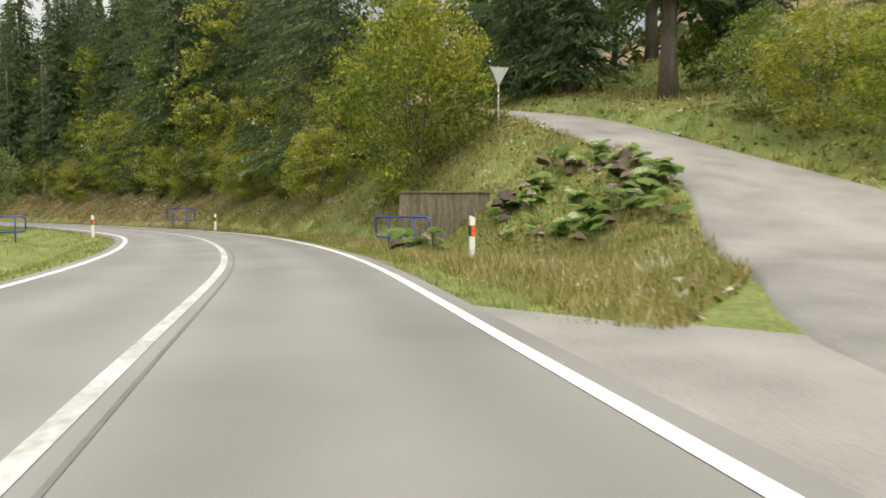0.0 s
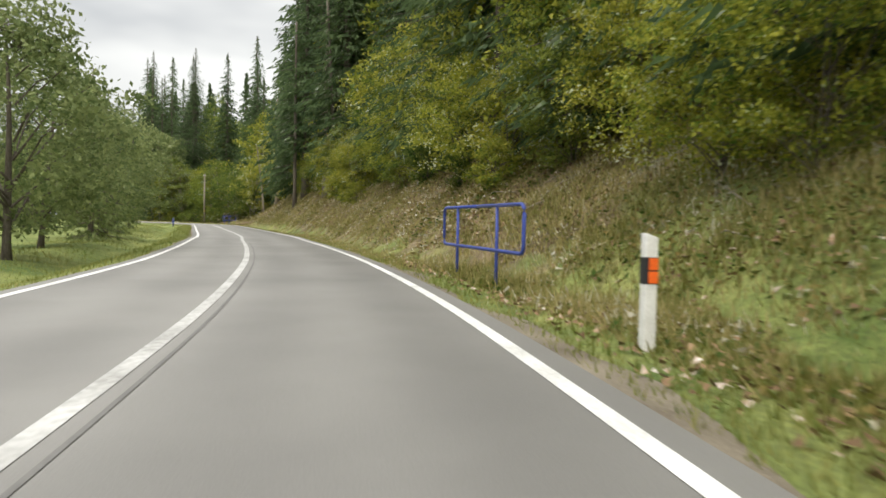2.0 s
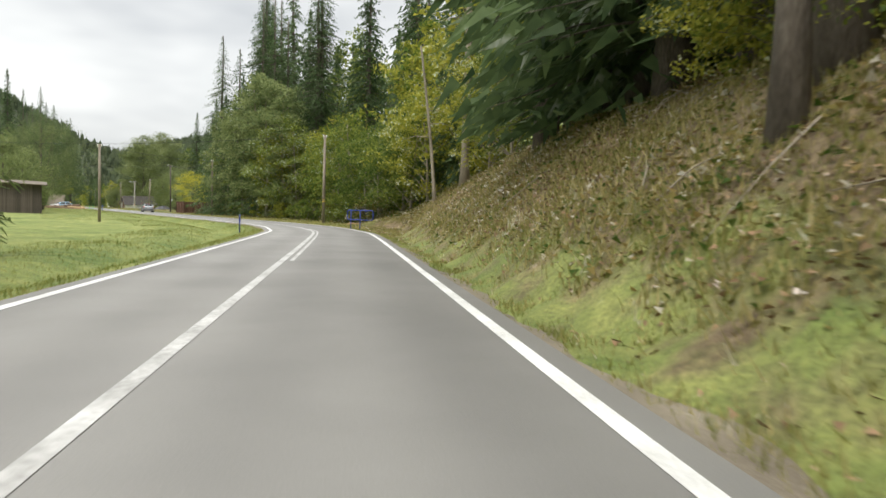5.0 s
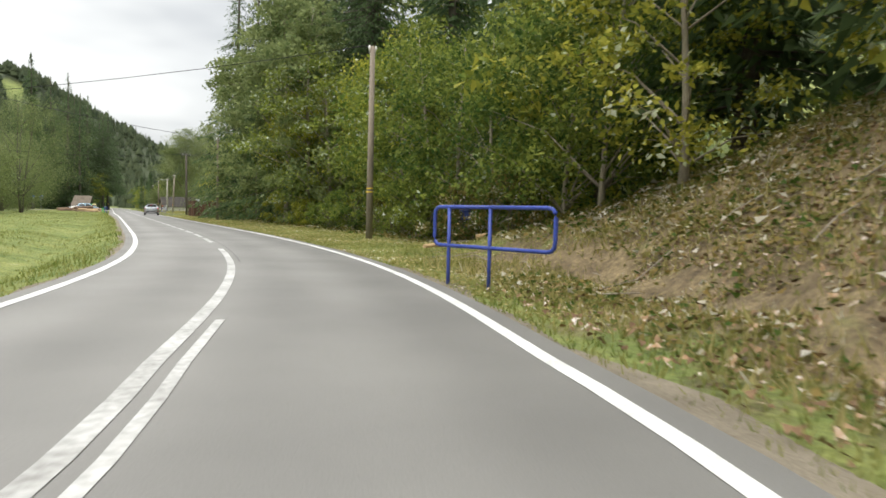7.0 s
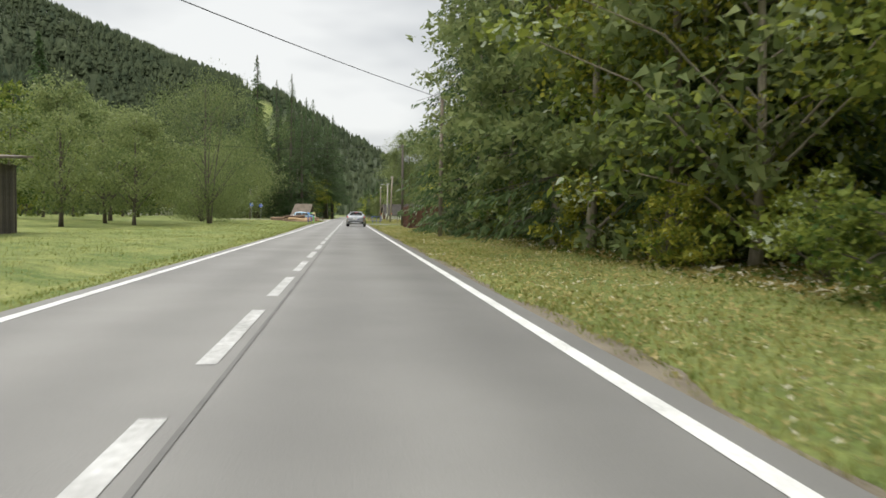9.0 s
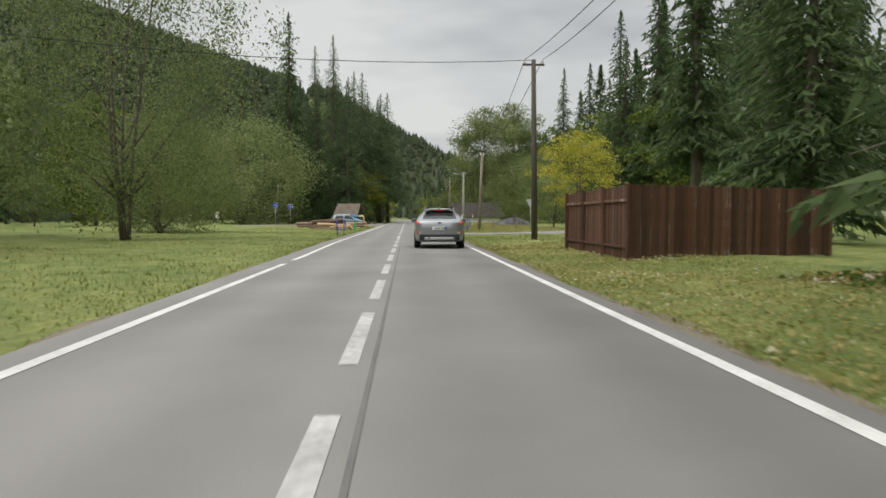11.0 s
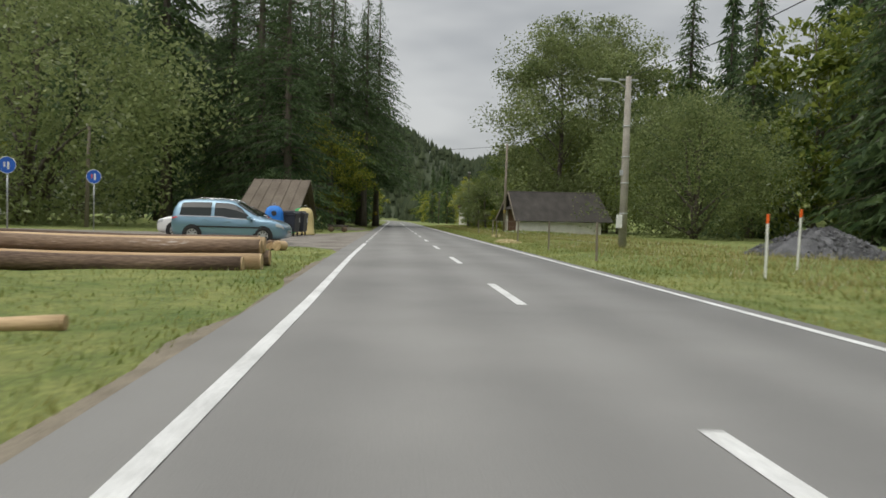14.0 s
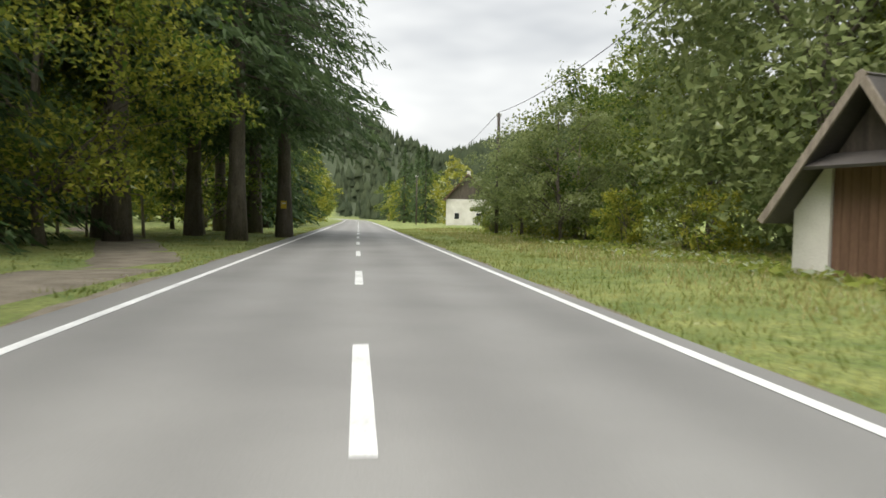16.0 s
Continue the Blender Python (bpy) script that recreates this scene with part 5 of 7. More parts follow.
class Shell:
    """The outer surface of a car, lofted from tables along its length (x forward)."""

    def __init__(self, length, tables):
        self.h = length / 2
        self.t = tables

    def val(self, k, x):
        tab = self.t[k]
        return float(np.interp(x / self.h, [p[0] for p in tab], [p[1] for p in tab]))

    def ring(self, x):
        zb, w, zs, zr, wr = (self.val(k, x) for k in ("bottom", "width", "belt", "roof", "roof_w"))
        zr = max(zr, zs + 0.015)
        k = min(1.0, (zr - zs) / 0.3)
        return [(0, zb), (0.8 * w, zb), (0.965 * w, zb + 0.05), (w, zb + 0.28 * (zs - zb)), (w * 1.0, zb + 0.62 * (zs - zb)), (0.99 * w, zs - 0.07), (0.955 * w, zs),
                ((0.955 * w + wr) / 2 + 0.02 * k, zs + 0.52 * (zr - zs)), (wr, zr - 0.1 * k), (wr * 0.9, zr - 0.025 * k), (0.5 * wr, zr - 0.004), (0, zr)]

    def at(self, x, v):
        r = self.ring(x)
        i = min(int(v), len(r) - 2)
        f = v - i
        return Vector((x, r[i][0] * (1 - f) + r[i + 1][0] * f, r[i][1] * (1 - f) + r[i + 1][1] * f))

    def body(self, n=56):
        xs = [self.h * math.sin(math.pi * (i / n - 0.5)) * 0.35 + self.h * (2 * i / n - 1) * 0.65 for i in range(n + 1)]
        verts, faces = [], []
        m = 12
        for x in xs:
            r = self.ring(x)
            verts += [(x, y, z) for y, z in r] + [(x, -y, z) for y, z in r[-2:0:-1]]
        k = 2 * m - 2
        for i in range(n):
            for j in range(k):
                a, b = i * k + j, i * k + (j + 1) % k
                faces.append((a, b, b + k, a + k))
        faces.append(tuple(range(k))[::-1])
        faces.append(tuple(n * k + j for j in range(k)))
        return verts, [f[::-1] for f in faces]

    def patch(self, xa, xb, va, vb, side, lift=0.006, nx=10, nv=6, skew_a=0.0, skew_b=0.0):
        """A pane lying just proud of the shell: between two lengths and two heights of the ring; skew leans its ends."""
        verts, faces = [], []
        for j in range(nv + 1):
            v = va + (vb - va) * j / nv
            for i in range(nx + 1):
                f = i / nx
                x = (xa + skew_a * j / nv) * (1 - f) + (xb + skew_b * j / nv) * f
                p = self.at(x, v)
                e = 0.01
                n = (self.at(x + e, v) - self.at(x - e, v)).cross(self.at(x, min(v + 0.05, 10.99)) - self.at(x, v - 0.05)).normalized()
                if n.y < -0.01 or (abs(n.y) <= 0.01 and n.z < 0):
                    n = -n
                p = p + n * lift
                verts.append((p.x, p.y * side, p.z))
        for j in range(nv):
            for i in range(nx):
                a = j * (nx + 1) + i
                faces.append((a, a + 1, a + nx + 2, a + nx + 1))
        return verts, faces

    def cross_patch(self, xa, xb, v0, lift=0.007, nx=8, ny=10, inset=0.0):
        """A pane across the car's middle (windscreen, rear window), from one side's ring place v0 over the top to the other's."""
        verts, faces = [], []
        for i in range(nx + 1):
            x = xa + (xb - xa) * i / nx
            row = [self.at(x, v0 + (11 - v0) * k / ny) for k in range(ny + 1)]
            up = (self.at(x + 0.02, 10.9) - self.at(x - 0.02, 10.9)).normalized()
            n = Vector((-up.z, 0, up.x))
            if n.z < 0:
                n = -n
            line = [(p.x + n.x * lift, p.y - inset, p.z + n.z * lift) for p in row] + [(p.x + n.x * lift, -p.y + inset, p.z + n.z * lift) for p in row[-2::-1]]
            verts += line
        k = 2 * ny + 1
        for i in range(nx):
            for j in range(k - 1):
                a = i * k + j
                faces.append((a, a + 1, a + k + 1, a + k))
        return verts, faces


def wheel(parent, x, y, radius, side, spokes):
    """A tyre on a spoked alloy rim."""
    w = new("wheel")
    w.parent = parent
    w.location = (x, y, radius)
    v, f = [], []
    prof = [(0.62, -0.1), (0.9, -0.105), (0.985, -0.08), (1.0, -0.03), (1.0, 0.03), (0.985, 0.08), (0.9, 0.105), (0.62, 0.1)]
    n = 28
    for i in range(n):
        a = 2 * math.pi * i / n
        v += [(math.cos(a) * r * radius, o, math.sin(a) * r * radius) for r, o in prof]
    m = len(prof)
    for i in range(n):
        for j in range(m - 1):
            a, b = i * m + j, ((i + 1) % n) * m + j
            f.append((a, b, b + 1, a + 1))
    mesh_ob("tyre", v, f, RUBBER, w, "", True)
    bm = bmesh.new()
    bmesh.ops.create_cone(bm, cap_ends=True, segments=28, radius1=radius * 0.63, radius2=radius * 0.63, depth=0.02, matrix=Matrix.Rotation(radians(90), 4, 'X'))
    part("wheel_back", bm, BLACK, w)
    rim = bmesh.new()
    for k in range(spokes):
        a = 2 * math.pi * k / spokes
        box_bm((0.055, 0.035, radius * 0.56), (math.sin(a) * radius * 0.33, side * 0.075, math.cos(a) * radius * 0.33), 0.008, Matrix.Rotation(a, 3, 'Y'), rim)
    bmesh.ops.create_cone(rim, cap_ends=True, segments=16, radius1=radius * 0.17, radius2=radius * 0.13, depth=0.05, matrix=Matrix.Translation((0, side * 0.08, 0)) @ Matrix.Rotation(radians(90), 4, 'X'))
    for i in range(32):
        a = 2 * math.pi * i / 32
        box_bm((radius * 0.13, 0.05, 0.035), (math.cos(a) * radius * 0.61, side * 0.07, math.sin(a) * radius * 0.61), 0, Matrix.Rotation(-a + math.pi / 2, 3, 'Y'), rim)
    part("rim", rim, SILVER, w, "silver alloy rim")
    return w


def car(name, m, shell, length, paint_mat, label, wheel_x, wheel_y, radius, side_panes, screen, rear_pane, glass, spokes=10, cladding=True, lit=False, details="suv"):
    r = thing(name, m, label, "car")
    h = length / 2
    v, f = shell.body()
    mesh_ob("body", v, f, paint_mat, r, "", True)
    for side in (1, -1):
        for xa, xb, sa, sb in side_panes:
            v, f = shell.patch(xa, xb, 6.12, 7.88, side, 0.01, 8, 4, sa, sb)
            mesh_ob("side_window", v, f, glass, r)
        a, b = side_panes[0][0] - 0.05, side_panes[-1][1] + 0.05
        v, f = shell.patch(a, b, 5.95, 6.1, side, 0.012, 20, 1)
        mesh_ob("window_trim", v, f, CHROME, r, "bright window trim")
        tube("roof_rail", [(x, side * (shell.val("roof_w", x) * 0.93), shell.val("roof", x) + 0.035 * (1 - abs(k - 4) / 4) ** 0.3) for k, x in enumerate(np.linspace(-h * 0.62, h * 0.16, 9))], 0.014, CHROME, r, 6)
        for wx in wheel_x:
            # black disc: arch trim, and the wheel well's shade put in as colour
            bm = bmesh.new()
            bmesh.ops.create_cone(bm, cap_ends=True, segments=32, radius1=radius * 1.16, radius2=radius * 1.16, depth=0.06, matrix=Matrix.Translation((wx, side * (shell.val("width", wx) - 0.027), radius)) @ Matrix.Rotation(radians(90), 4, 'X'))
            part("wheel_arch", bm, BLACK, r, "black disc for arch trim and wheel well shade")
            wheel(r, wx, side * (shell.val("width", wx) - 0.085), radius, side, spokes)
        if cladding:
            part("sill", box_bm((wheel_x[0] - wheel_x[1] - 2.1 * radius, 0.05, 0.13), ((wheel_x[0] + wheel_x[1]) / 2, side * (shell.val("width", 0) - 0.005), 0.27), 0.02), BLACK, r, "black sill cladding")
        mx = side_panes[-1][1] - 0.12
        mir = part("door_mirror", box_bm((0.16, 0.2, 0.14), (mx, side * (shell.val("width", mx) + 0.1), shell.val("belt", mx) + 0.06), 0.045), paint_mat, r)
        part("mirror_glass", box_bm((0.01, 0.16, 0.1), (mx - 0.082, side * (shell.val("width", mx) + 0.1), shell.val("belt", mx) + 0.06), 0.004), PALE_GLASS, mir)
        for hx in (side_panes[0][1] - 0.2, side_panes[-1][1] - 0.95):
            part("door_handle", box_bm((0.2, 0.03, 0.035), (hx, side * (shell.val("width", hx) + 0.005), shell.val("belt", hx) - 0.1), 0.012), paint_mat, r)
        # head and tail lamps follow the shell
        v, f = shell.patch(h * 0.84, h * 0.975, 4.55, 5.75, side, 0.01, 8, 3, 0.0, -0.03)
        mesh_ob("headlamp", v, f, LENS_CLEAR, r, "clear headlamp")
        lens = LENS_RED_LIT if lit else LENS_RED
        v, f = shell.patch(-h * 0.985, -h * 0.88, 5.15, 5.85, side, 0.012, 8, 3, 0.0, 0.0)
        mesh_ob("tail_lamp", v, f, lens, r, "red tail lamp")
    v, f = shell.cross_patch(screen[0], screen[1], 8.35)
    mesh_ob("windscreen", v, f, glass, r, "", True)
    v, f = shell.cross_patch(rear_pane[0], rear_pane[1], 8.5)
    mesh_ob("rear_window", v, f, glass, r, "", True)
    # plate of plain bars
    for end in (-1, 1):
        zc = 0.74 if end < 0 and details == "suv" else 0.45
        plate = part("number_plate", box_bm((0.02, 0.52, 0.12), (end * (h + 0.012), 0, zc), 0.006), WHITE_PLASTIC, r, "white plate")
        part("plate_strip", box_bm((0.006, 0.05, 0.11), (end * (h + 0.023), -end * -0.23 * 1.0, zc), 0), SIGN_BLUE, plate, "blue strip")
        for k, yy in enumerate((-0.13, -0.06, 0.01, 0.1, 0.165, 0.225)):
            part("plate_bar", box_bm((0.006, 0.035, 0.07), (end * (h + 0.023), end * (yy - 0.03), zc), 0), BLACK, plate, "dark bar")
    return r


SUV = Shell(4.4, {
    "bottom": [(-1, 0.42), (-0.96, 0.3), (-0.85, 0.24), (0, 0.2), (0.85, 0.22), (0.95, 0.26), (1, 0.36)],
    "width": [(-1, 0.66), (-0.975, 0.77), (-0.93, 0.84), (-0.85, 0.885), (-0.6, 0.91), (0, 0.905), (0.6, 0.905), (0.85, 0.86), (0.94, 0.78), (1, 0.58)],
    "belt": [(-1, 0.92), (-0.93, 1.0), (-0.8, 1.04), (0, 0.98), (0.42, 0.95), (0.75, 0.87), (0.93, 0.77), (1, 0.64)],
    "roof": [(-1, 0.96), (-0.965, 1.03), (-0.93, 1.08), (-0.7, 1.36), (-0.66, 1.42), (-0.3, 1.485), (0.0, 1.48), (0.12, 1.44), (0.42, 1.04), (0.46, 1.0), (0.75, 0.91), (0.93, 0.8), (1, 0.66)],
    "roof_w": [(-1, 0.6), (-0.93, 0.66), (-0.7, 0.58), (-0.3, 0.6), (0.1, 0.6), (0.42, 0.7), (0.75, 0.78), (0.93, 0.7), (1, 0.5)]})

lead = car("grey_crossover_car", pose(1.71, -7.4, 0.0, 0, 0, 88.0), SUV, 4.4, CAR_GREY, "grey metallic crossover car with lit brake lamps on the road", (1.32, -1.33), 0.8, 0.335,
           [(-1.62, -1.2, 0.25, 0.1), (-1.12, -0.18, 0.08, 0.0), (-0.12, 0.86, 0.0, -0.52)], (0.94, 0.28), (-2.03, -1.56), CAR_GLASS, 10, True, True)
part("rear_bumper", box_bm((0.2, 1.46, 0.2), (-2.14, 0, 0.42), 0.05), BLACK, lead, "dark grey bumper cladding")
part("skid_plate", box_bm((0.06, 1.1, 0.1), (-2.24, 0, 0.37), 0.03), SILVER, lead, "silver skid trim")
for s in (-1, 1):
    part("exhaust_trim", box_bm((0.05, 0.2, 0.08), (-2.255, s * 0.45, 0.38), 0.02), CHROME, lead, "chrome exhaust surround")
    part("fog_lamp", box_bm((0.05, 0.12, 0.12), (-2.12, s * 0.74, 0.58), 0.02), LENS_RED, lead, "red reflector")
    part("bumper_accent", box_bm((0.05, 0.3, 0.05), (-2.17, s * 0.62, 0.53), 0.015, Matrix.Rotation(s * 0.5, 3, 'X')), SILVER, lead, "silver accent")
part("spoiler", box_bm((0.28, 1.1, 0.035), (-1.57, 0, 1.425), 0.014), CAR_GREY, lead)
part("brake_lamp", box_bm((0.02, 0.34, 0.03), (-1.69, 0, 1.4), 0.006), LENS_RED_LIT, lead, "lit red brake lamp")
part("badge", box_bm((0.01, 0.12, 0.05), (-2.205, 0, 0.935), 0.02), BLACK, lead, "dark oval badge")
tube("wiper", [(-1.94, -0.1, 1.1), (-1.93, -0.35, 1.115), (-1.93, -0.48, 1.11)], [0.02, 0.014, 0.008], BLACK, lead, 6)
tube("aerial", [(-1.2, 0, 1.46), (-1.3, 0, 1.53), (-1.36, 0, 1.52)], [0.03, 0.02, 0.006], CAR_GREY, lead, 6)

VAN = Shell(4.2, {
    "bottom": [(-1, 0.36), (-0.95, 0.26), (-0.85, 0.22), (0, 0.2), (0.85, 0.2), (0.95, 0.22), (1, 0.3)],
    "width": [(-1, 0.72), (-0.96, 0.79), (-0.88, 0.83), (0, 0.845), (0.6, 0.845), (0.85, 0.8), (0.95, 0.7), (1, 0.55)],
    "belt": [(-1, 0.9), (-0.9, 0.95), (-0.1, 0.95), (0.0, 0.9), (0.4, 0.89), (0.75, 0.85), (0.93, 0.74), (1, 0.6)],
    "roof": [(-1, 1.0), (-0.97, 1.3), (-0.9, 1.5), (-0.82, 1.58), (-0.5, 1.62), (0.0, 1.6), (0.12, 1.54), (0.52, 1.02), (0.56, 0.98), (0.8, 0.88), (0.94, 0.76), (1, 0.62)],
    "roof_w": [(-1, 0.62), (-0.9, 0.62), (-0.4, 0.63), (0.1, 0.6), (0.5, 0.68), (0.8, 0.7), (0.94, 0.62), (1, 0.45)]})
blue_van = car("pale_blue_car", pose(-7.75, 66.25, -0.012, 0, 0, -3), VAN, 4.2, CAR_BLUE, "pale blue high-roofed family car parked on gravel", (1.3, -1.3), 0.745, 0.31,
               [(-1.78, -0.62, 0.08, 0.0), (-0.5, 0.95, 0.0, -0.5)], (1.07, 0.28), (-2.085, -1.9), CAR_GLASS, 8, False, False, "van")
for s in (-1, 1):
    part("side_strip", box_bm((2.4, 0.02, 0.05), (0.0, s * 0.848, 0.6), 0.008), BLACK, blue_van, "black side strip")
part("front_grille", box_bm((0.06, 0.7, 0.1), (2.06, 0, 0.6), 0.02), BLACK, blue_van, "black grille")

white_suv = car("white_crossover_car", pose(-9.3, 69.6, -0.012, 0, 0, 176), SUV, 4.4, CAR_WHITE, "white crossover car parked nose away from the road", (1.32, -1.33), 0.8, 0.335,
                [(-1.62, -1.2, 0.25, 0.1), (-1.12, -0.18, 0.08, 0.0), (-0.12, 0.86, 0.0, -0.52)], (0.94, 0.28), (-2.03, -1.56), CAR_GLASS, 10, True, False)
part("rear_lamp_bar", box_bm((0.03, 1.2, 0.05), (-2.19, 0, 0.97), 0.01), LENS_RED, white_suv, "red lamp bar")
car("dark_hatchback_car", pose(-9.7, 72.6, -0.012, 0, 0, 178), SUV, 4.4, CAR_RED_DARK, "dark hatchback car parked beside the bins", (1.32, -1.33), 0.8, 0.335,
               [(-1.62, -1.2, 0.25, 0.1), (-1.12, -0.18, 0.08, 0.0), (-0.12, 0.86, 0.0, -0.52)], (0.94, 0.28), (-2.03, -1.56), CAR_GLASS, 10, True, False)

# ---- bins, logs, signs and other small things ----
def coloured(name, c, rough=0.5):
    return node_mat(name, [tuple(k * 0.8 for k in c), c, tuple(min(1, k * 1.15) for k in c)], 1.6, 40, rough, bump=0.15, bump_dist=0.004)


BIN_BLUE, BIN_YELLOW, BIN_GREEN, BIN_DARK = coloured("blue_fibreglass", (0.02, 0.19, 0.62)), coloured("faded_yellow_fibreglass", (0.55, 0.45, 0.2)), coloured("green_fibreglass", (0.02, 0.32, 0.09)), coloured("anthracite_plastic", (0.05, 0.053, 0.06))


def bell_bin(x, y, turn, material, label):
    """A domed recycling container: a tapered squarish hood with throw-in holes and a lifting eye."""
    r = thing("recycling_container", pose(x, y, max(land1(x, y), -0.012), 0, 0, turn), label, "recycling container", "recycling containers")
    prof = [(0.0, 0.56), (0.06, 0.58), (0.1, 0.54), (0.9, 0.49), (1.25, 0.45), (1.45, 0.37), (1.55, 0.22), (1.58, 0.0)]
    v, f = [], []
    n = 32
    for z, rad in prof:
        for k in range(n):
            a = 2 * math.pi * k / n
            c, s = math.cos(a), math.sin(a)
            q = (abs(c) ** 4.5 + abs(s) ** 4.5) ** (-1 / 4.5)
            v.append((c * q * rad, s * q * rad, z))
    for i in range(len(prof) - 1):
        for k in range(n):
            a, b = i * n + k, i * n + (k + 1) % n
            f.append((a, b, b + n, a + n))
    mesh_ob("hood", v, f, material, r, "", True)
    for s in (-1, 1):
        bm = bmesh.new()
        bmesh.ops.create_cone(bm, cap_ends=True, segments=20, radius1=0.13, radius2=0.13, depth=0.05, matrix=Matrix.Translation((0, s * 0.45, 1.18)) @ Matrix.Rotation(radians(90 + s * 12), 4, 'X'))
        part("opening", bm, BLACK, r, "dark round throw-in hole")
    part("label_panel", box_bm((0.3, 0.012, 0.2), (0, -0.515, 0.75), 0.004), WHITE_PLASTIC, r, "faded label panel")
    tube("lifting_eye", [(0.09 * math.cos(a), 0, 1.63 + 0.07 * math.sin(a)) for a in np.linspace(-0.6, math.pi + 0.6, 10)], 0.014, STEEL, r, 6)
    return r


def wheelie_bin(x, y, turn, label):
    """A big four-wheeled rubbish bin with a sloping rounded lid."""
    r = thing("rubbish_bin", pose(x, y, max(land1(x, y), -0.012), 0, 0, turn), label, "rubbish bin", "rubbish bins")
    bm = box_bm((1.25, 0.95, 0.95), (0, 0, 0.68), 0.05)
    for v in bm.verts:
        k = 0.86 + 0.14 * (v.co.z - 0.2) / 0.95
        v.co.x *= k
        v.co.y *= k
    part("tub", bm, BIN_DARK, r)
    bm = box_bm((1.3, 1.0, 0.2), (0, 0, 1.25), 0.07)
    for v in bm.verts:
        if v.co.z > 1.25:
            v.co.y *= 0.7
    part("lid", bm, BIN_DARK, r, "dark sloping lid")
    part("rim", box_bm((1.33, 1.03, 0.05), (0, 0, 1.13), 0.02), BIN_DARK, r)
    part("label_panel", box_bm((0.14, 0.012, 0.24), (0.3, -0.475, 0.85), 0.003), WHITE_PLASTIC, r, "white sticker")
    for sx in (-0.45, 0.45):
        for sy in (-0.33, 0.33):
            bm = bmesh.new()
            bmesh.ops.create_cone(bm, cap_ends=True, segments=16, radius1=0.1, radius2=0.1, depth=0.06, matrix=Matrix.Translation((sx, sy, 0.1)) @ Matrix.Rotation(radians(90), 4, 'X'))
            part("castor", bm, RUBBER, r)
    return r


bell_bin(-7.85, 76.1, 8, BIN_BLUE, "bright blue domed recycling container on gravel")
wheelie_bin(-7.25, 77.4, 84, "anthracite four-wheeled rubbish bin on gravel")
wheelie_bin(-7.0, 78.9, 86, "anthracite four-wheeled rubbish bin on gravel")
bell_bin(-6.85, 81.0, 5, BIN_YELLOW, "faded yellow domed recycling container on gravel")
bell_bin(-7.4, 83.4, 5, BIN_GREEN, "green domed recycling container on gravel")

CUT_WOOD = node_mat("fresh_cut_wood", [(0.34, 0.22, 0.11), (0.5, 0.35, 0.19), (0.6, 0.44, 0.26)], 3, 20, 0.8, bump=0.4, bump_dist=0.008, per_object=0.2, stretch=(0.3, 4, 4))
LOG_BARK = node_mat("log_bark", [(0.085, 0.055, 0.04), (0.17, 0.115, 0.08), (0.27, 0.19, 0.13)], 1.5, 14, 0.95, bump=0.8, bump_dist=0.03, per_object=0.3, stretch=(0.4, 2, 2))


def log(x, y, z, turn, length, r0, r1, peeled, label, tip=0.0):
    """A felled trunk with bark, and pale cut ends."""
    r = thing("felled_log", pose(x, y, z, 0, tip, turn), label, "log", "felled logs")
    rng = random.Random(int(x * 31 + y * 17))
    pts = [(length * (t - 0.5), 0.03 * math.sin(5 * t + x), 0.02 * math.sin(7 * t)) for t in np.linspace(0, 1, 9)]
    rad = [(r0 + (r1 - r0) * t) * rng.uniform(0.96, 1.04) for t in np.linspace(0, 1, 9)]
    tube("stem", pts, rad, CUT_WOOD if peeled else LOG_BARK, r, 14)
    for k, i in ((-1, 0), (1, 8)):
        bm = bmesh.new()
        bmesh.ops.create_cone(bm, cap_ends=True, segments=14, radius1=rad[i] * 0.95, radius2=rad[i] * 0.95, depth=0.03, matrix=Matrix.Translation((k * (length / 2 + 0.01), pts[i][1], pts[i][2])) @ Matrix.Rotation(radians(90), 4, 'Y'))
        part("cut_end", bm, CUT_WOOD, r, "pale sawn end")
    return r


